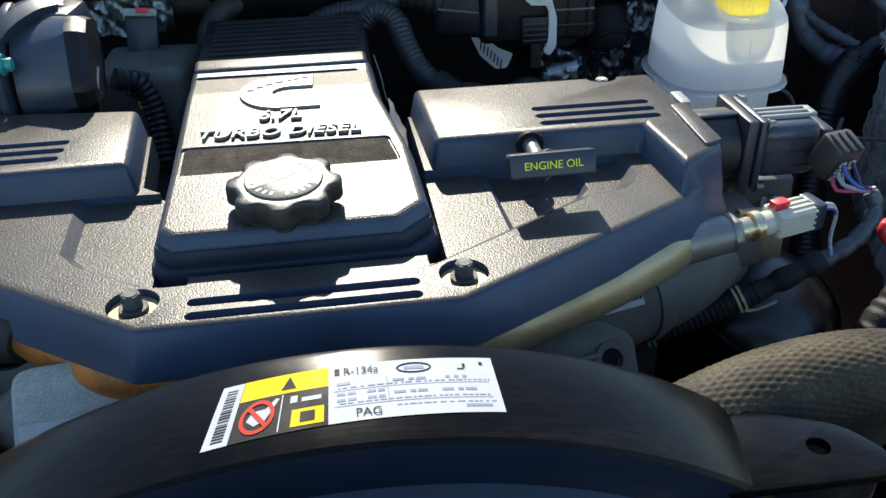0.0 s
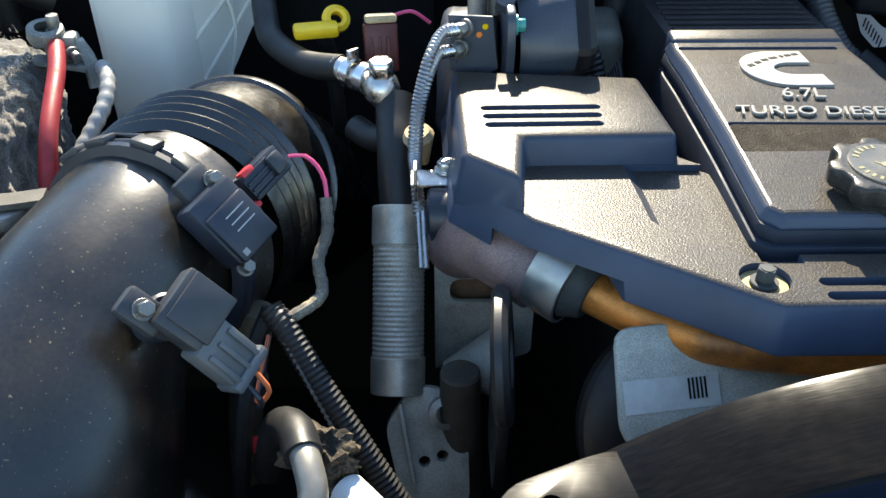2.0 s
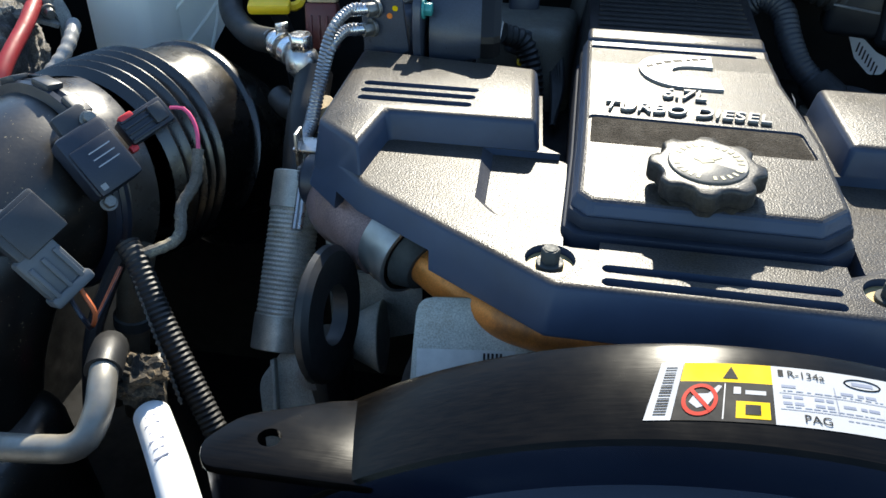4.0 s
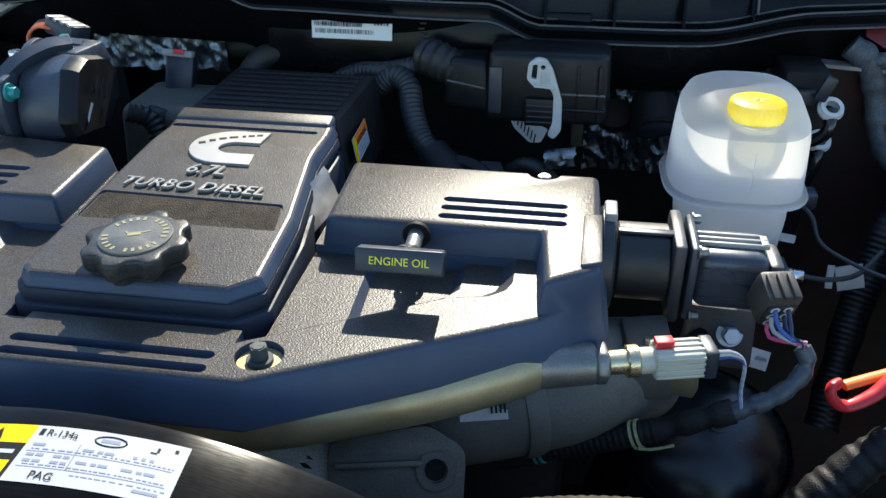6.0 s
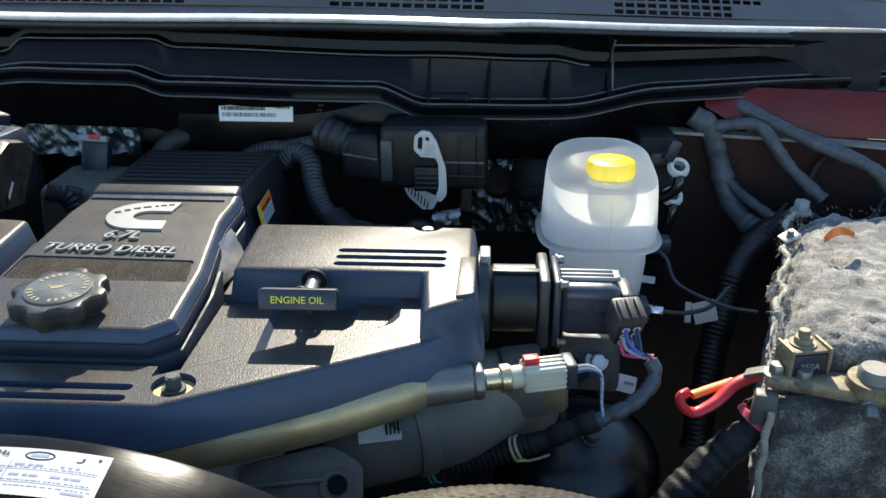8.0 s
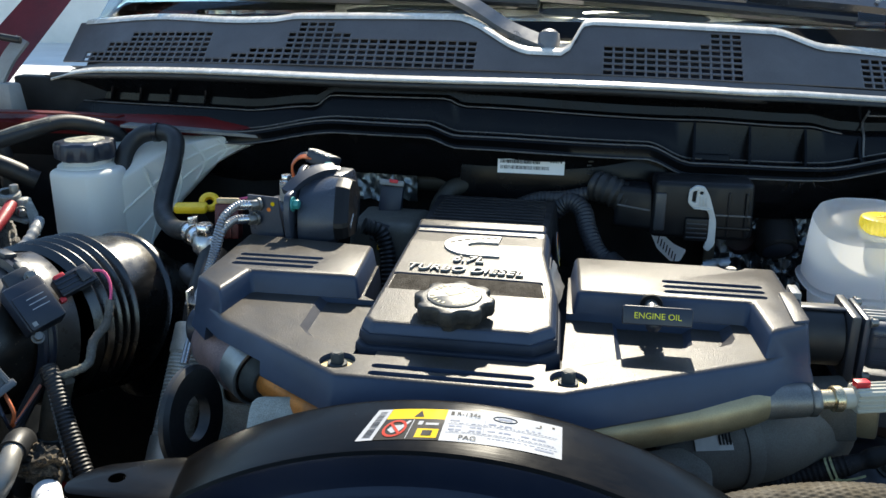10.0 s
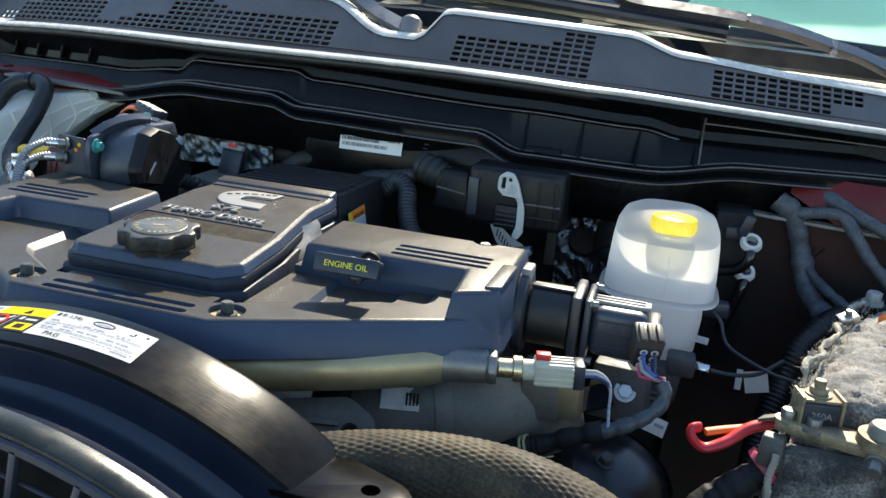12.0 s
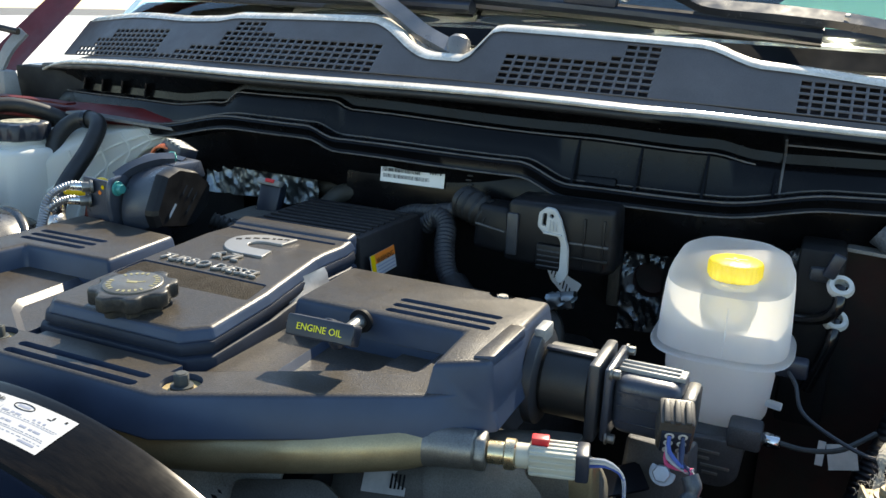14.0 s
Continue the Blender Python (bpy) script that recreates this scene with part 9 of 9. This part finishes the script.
    part("lid", soften(prism([(0.486, 0.452), (0.560, 0.438), (0.566, 0.484), (0.494, 0.496)], 0.90, 1.026, spread=0.003), 0.005, 2), FLECKBOX, bx)
    part("lid_step", soften(prism([(0.500, 0.420), (0.640, 0.400), (0.645, 0.440), (0.505, 0.452)], 0.90, 1.012, spread=0.003), 0.005, 2), FLECKBOX, bx)
    part("lid_seam", box((0.572, 0.427, 1.0125), (0.10, 0.003, 0.002), 0.0006, (0, 0, -8)), BLACK, bx)
    ol = thing("dead_leaf", (0.68, 0.85, 1.09), "curled orange dead leaf on the felt", "leaf")
    part("blade", leaf_blade((0.694, 0.797, 1.100)), LEAFM, ol)
    wl = thing("wiring_clamp", (0.60, 0.68, 1.09), "small metal clip at the edge of the felt", "clip")
    part("clip", box((0.6600, 0.842, 1.087), (0.022, 0.016, 0.008), 0.002, (10, -20, 20)), STEEL, wl)
    part("screw", hexnut((0.660, 0.841, 1.090), (0.6595, 0.840, 1.097), 0.004, 0.005), DULLSTEEL, wl)
    for o in (t, f, r, cb):
        o.location += Vector((0.027, 0.072, -0.049))
    f.location += Vector((0.0, -0.012, 0.004))
    bx.location += Vector((0.0, 0.050, -0.058))


def leaf_blade(c):
    bm = bmesh.new()
    rows = []
    for i in range(7):
        u = i / 6
        w = 0.009 * math.sin(math.pi * min(1, u * 0.9 + 0.08))
        x, z = c[0] + 0.030 * (u - 0.5), c[2] + 0.010 * math.sin(u * 2.4)
        rows.append([bm.verts.new((x, c[1] + w * s, z + abs(s) * 0.006)) for s in (-1, -0.5, 0, 0.5, 1)])
    for a, b in zip(rows, rows[1:]):
        for k in range(4):
            bm.faces.new((a[k], a[k + 1], b[k + 1], b[k]))
    return bm


LEAD = mat("weathered lead", (0.22, 0.21, 0.18), 0.6, 0.4, var=0.2, scale=60, bump=0.2)
LEAFM = mat("orange dead leaf", (0.50, 0.17, 0.03), 0.7, var=0.35, scale=70)
build_battery_right()


SHINYBL = mat("shiny black hose", (0.006, 0.006, 0.007), 0.16, var=0.2, scale=20, rough_var=0.05, spec=0.6)


# ---- wing side: brake lines, harnesses, red panels ----
WRAP = mat("dusty grey cloth wrap", (0.060, 0.066, 0.078), 0.6, var=0.35, scale=45, grain=0.4, grain_scale=500, bump=0.5)
RIBTUBE = mat("black ribbed conduit", (0.010, 0.010, 0.011), 0.40, var=0.3, scale=30, grain=0.15, bump=0.1, spec=0.4)


def build_right_wing():
    w = thing("inner_body_panel", (0.80, 1.0, 1.0), "dark red inner body panel with oval pressings", "body panel", kind="structure")
    part("upper_panel", sheet([[(x, 1.075 - 0.12 * (x - 0.58), 1.206), (x, 1.060 - 0.12 * (x - 0.58), 1.188), (x, 1.055 - 0.12 * (x - 0.58), 1.150 + 0.55 * max(0.0, 0.665 - x))] for x in np.linspace(0.605, 1.0, 20)]), BODYRED, w)
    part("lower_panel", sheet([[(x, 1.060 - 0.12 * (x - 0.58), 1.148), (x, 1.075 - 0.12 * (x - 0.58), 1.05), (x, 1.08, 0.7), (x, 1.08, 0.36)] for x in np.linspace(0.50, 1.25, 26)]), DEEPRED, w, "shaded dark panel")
    part("ledge", ribbon([(0.56, 1.055, 1.150), (0.75, 1.030, 1.146), (0.95, 0.99, 1.140)], 0.022, 0.004), DUSTY, w)
    part("grommet", lathe([(0.010, 0.010), (0.018, 0.008), (0.030, 0.003), (0.034, -0.002)], 32, pose(0.655, 1.078, 1.190, 70, 0, 8)), DUSTBR, w, "brown rubber grommet")
    for (x, y, z, r) in ((0.69, 1.055, 1.075, 0.050), (0.80, 1.035, 1.080, 0.055)):
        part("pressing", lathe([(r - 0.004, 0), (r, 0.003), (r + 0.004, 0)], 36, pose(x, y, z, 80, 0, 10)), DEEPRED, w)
    for pts, r, mm, lab in (
            ([(0.645, 1.064, 1.186), (0.668, 1.044, 1.177), (0.692, 1.030, 1.166), (0.740, 1.004, 1.148), (0.80, 0.975, 1.125), (0.83, 0.95, 1.09)], 0.0090, WRAP, "grey wrapped cable from the grommet"),
            ([(0.606, 1.046, 1.154), (0.638, 1.036, 1.164), (0.668, 1.024, 1.166), (0.688, 1.012, 1.144), (0.708, 1.000, 1.118), (0.745, 0.975, 1.085)], 0.0080, WRAP, "grey twisted branch cable"),
            ([(0.590, 1.052, 1.172), (0.612, 1.046, 1.156), (0.630, 1.042, 1.110), (0.644, 1.026, 1.066), (0.662, 0.990, 1.045), (0.676, 0.960, 1.046)], 0.0135, WRAP, "thick grey wrapped cable trunk"),
            ([(0.634, 1.038, 1.098), (0.655, 1.010, 1.078), (0.686, 0.970, 1.061)], 0.0065, WRAP, "thin grey branch cable"),
            ([(0.680, 0.960, 1.048), (0.6742, 0.955, 1.045), (0.6392, 0.930, 1.015), (0.6173, 0.900, 0.957), (0.5975, 0.860, 0.894), (0.580, 0.81, 0.82)], 0.0175, RIBTUBE, "fat ribbed black cable trunk")):
        h = thing("wing_cable", pts[2], lab + " along the wing", "cable")
        ribbed = mm == RIBTUBE
        part("jacket", tube(pts, r, seg=16, step=0.0015 if ribbed else 0.003, ridge=r * (0.07 if ribbed else 0.10), pitch=0.0062 if ribbed else 0.019, shape=lambda u: 1.0 + 0.12 * math.sin(u * 23) * math.sin(u * 9 + 1)), mm, h)
    for c, tail in (((0.557, 0.958, 1.129), [(0.557, 0.958, 1.129), (0.557, 0.948, 1.110), (0.547, 0.956, 1.094), (0.528, 0.970, 1.084), (0.508, 0.980, 1.080)]),
                    ((0.558, 0.977, 1.085), [(0.558, 0.977, 1.085), (0.557, 0.966, 1.066), (0.550, 0.970, 1.036), (0.540, 0.975, 1.00)])):
        b = thing("brake_line_fitting", c, "bright clamp ring on a bent brake line", "pipe fitting", group="brake line fittings")
        part("line", tube(tail, 0.0070, seg=12), SHINYBL, b, "glossy dark bent line")
        part("clamp_ring", lathe([(0.0075, -0.005), (0.0122, -0.005), (0.0140, 0.0), (0.0122, 0.005), (0.0075, 0.005)], 26, pose(*c, 40, 0, 10)), DIRTYW, b, "bright clamp ring")
    ab = thing("brake_unit", (0.53, 1.02, 1.0), "dark bracket work behind the brake reservoir", "bracket")
    part("block", soften(prism([(0.512, 0.985), (0.560, 0.985), (0.560, 1.05), (0.512, 1.05)], 0.95, 1.160, spread=0.002), 0.005), DARK, ab)
    part("clip", box((0.535, 0.975, 1.135), (0.020, 0.010, 0.016), 0.003), GREYPL, ab)
    part("clip", box((0.548, 0.960, 1.150), (0.014, 0.008, 0.028), 0.003, (0, 20, 0)), BLACK, ab)
    tgw = thing("white_wire_tag", (0.60, 0.90, 0.96), "white paper tag folded round a cable", "tag")
    part("paper", box((0.580, 0.846, 0.990), (0.027, 0.001, 0.025), 0, (-20, -12, 6)), DIRTYW, tgw)
    part("paper_fold", box((0.560, 0.844, 0.990), (0.007, 0.002, 0.024), 0, (-20, 4, 6)), DIRTYW, tgw)
    part("printed_bars", box((0.574, 0.8430, 0.982), (0.010, 0.0006, 0.004), 0, (-20, -12, 6)), BLUEINK, tgw)
    en = thing("engine_block", (0.0, 0.68, 0.5), "dark grimy engine block deep in the bay", "engine")
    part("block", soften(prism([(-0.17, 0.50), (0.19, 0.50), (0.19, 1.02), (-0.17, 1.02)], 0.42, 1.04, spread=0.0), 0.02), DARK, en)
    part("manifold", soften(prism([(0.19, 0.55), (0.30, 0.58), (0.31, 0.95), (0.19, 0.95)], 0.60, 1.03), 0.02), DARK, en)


build_right_wing()

# ---- radiator top and front panel ----
def build_front():
    r = thing("radiator", (0.0, 0.22, 0.6), "black radiator with a ribbed plastic top tank", "radiator")
    part("core", box((0.02, 0.215, 0.72), (1.05, 0.035, 0.62), 0.004), DARK, r)
    part("top_tank", soften(prism([(-0.52, 0.190), (0.56, 0.190), (0.56, 0.240), (-0.52, 0.240)], 1.00, 1.050), 0.008, 3), BLACK, r)
    p = thing("front_crossmember", (-0.2, 0.15, 0.9), "glossy black front crossmember speckled with dust", "crossmember")
    part("panel", sheet([[(x, 0.257 + 0.004 * x, 1.071), (x, 0.247 + 0.004 * x, 1.076), (x, 0.20, 1.076), (x, 0.10, 1.072), (x, 0.02, 1.06), (x, -0.02, 1.0)] for x in np.linspace(-0.75, -0.030, 26)]), SPECK, p)
    part("edge_seal", tube([(-0.75, 0.2535, 1.073), (-0.40, 0.2545, 1.074), (-0.20, 0.2555, 1.073), (-0.030, 0.257, 1.071)], 0.004, seg=8), GLOSS, p, "black edge seal")
    part("steel_bar", tube([(-0.188, 0.2395, 1.0775), (-0.10, 0.236, 1.0782), (-0.02, 0.234, 1.0780), (0.05, 0.234, 1.0765)], 0.0032, seg=10), BAREALU, p, "worn bright bar")
    s = thing("shroud_stay", (0.02, 0.30, 0.4), "black stays that carry the fan shroud", "bracket")
    for x in (-0.26, 0.30):
        part("stay", box((x, 0.290, 0.70), (0.03, 0.05, 0.56), 0.004), DARK, s)
    f = thing("cooling_fan", (0.02, 0.36, 0.5), "dark cooling fan inside the shroud", "fan")
    part("hub", lathe([(0, 0), (0.10, 0), (0.11, 0.01), (0.11, 0.06), (0, 0.06)], 30, pose(0.02, 0.40, 0.755, 90)), DARK, f)
    for k in range(9):
        a = 2 * math.pi * k / 9
        part("blade", turn_bm(box((0.23, 0, 0.03), (0.25, 0.07, 0.006), 0.002, (25, 0, 0)), pose(0.02, 0.40, 0.755, 90) @ Matrix.Rotation(a, 4, "Z")), DARK, f)
    bl = thing("backdrop", (0, 6, 0), "pale sunlit wall far beyond the truck", "backdrop", kind="structure")
    part("wall", box((-9.0, 16.0, 1.6), (10, 0.3, 3.4), 0.02), PALEWALL, bl)


SPECK = mat("speckled black panel", (0.0042, 0.0040, 0.0040), 0.36, var=0.12, scale=14, grain=0.3, grain_scale=420, bump=0.04, spec=0.07, rough_var=0.03, flecks=((0.10, 0.095, 0.085), 520, 0.68))
build_front()
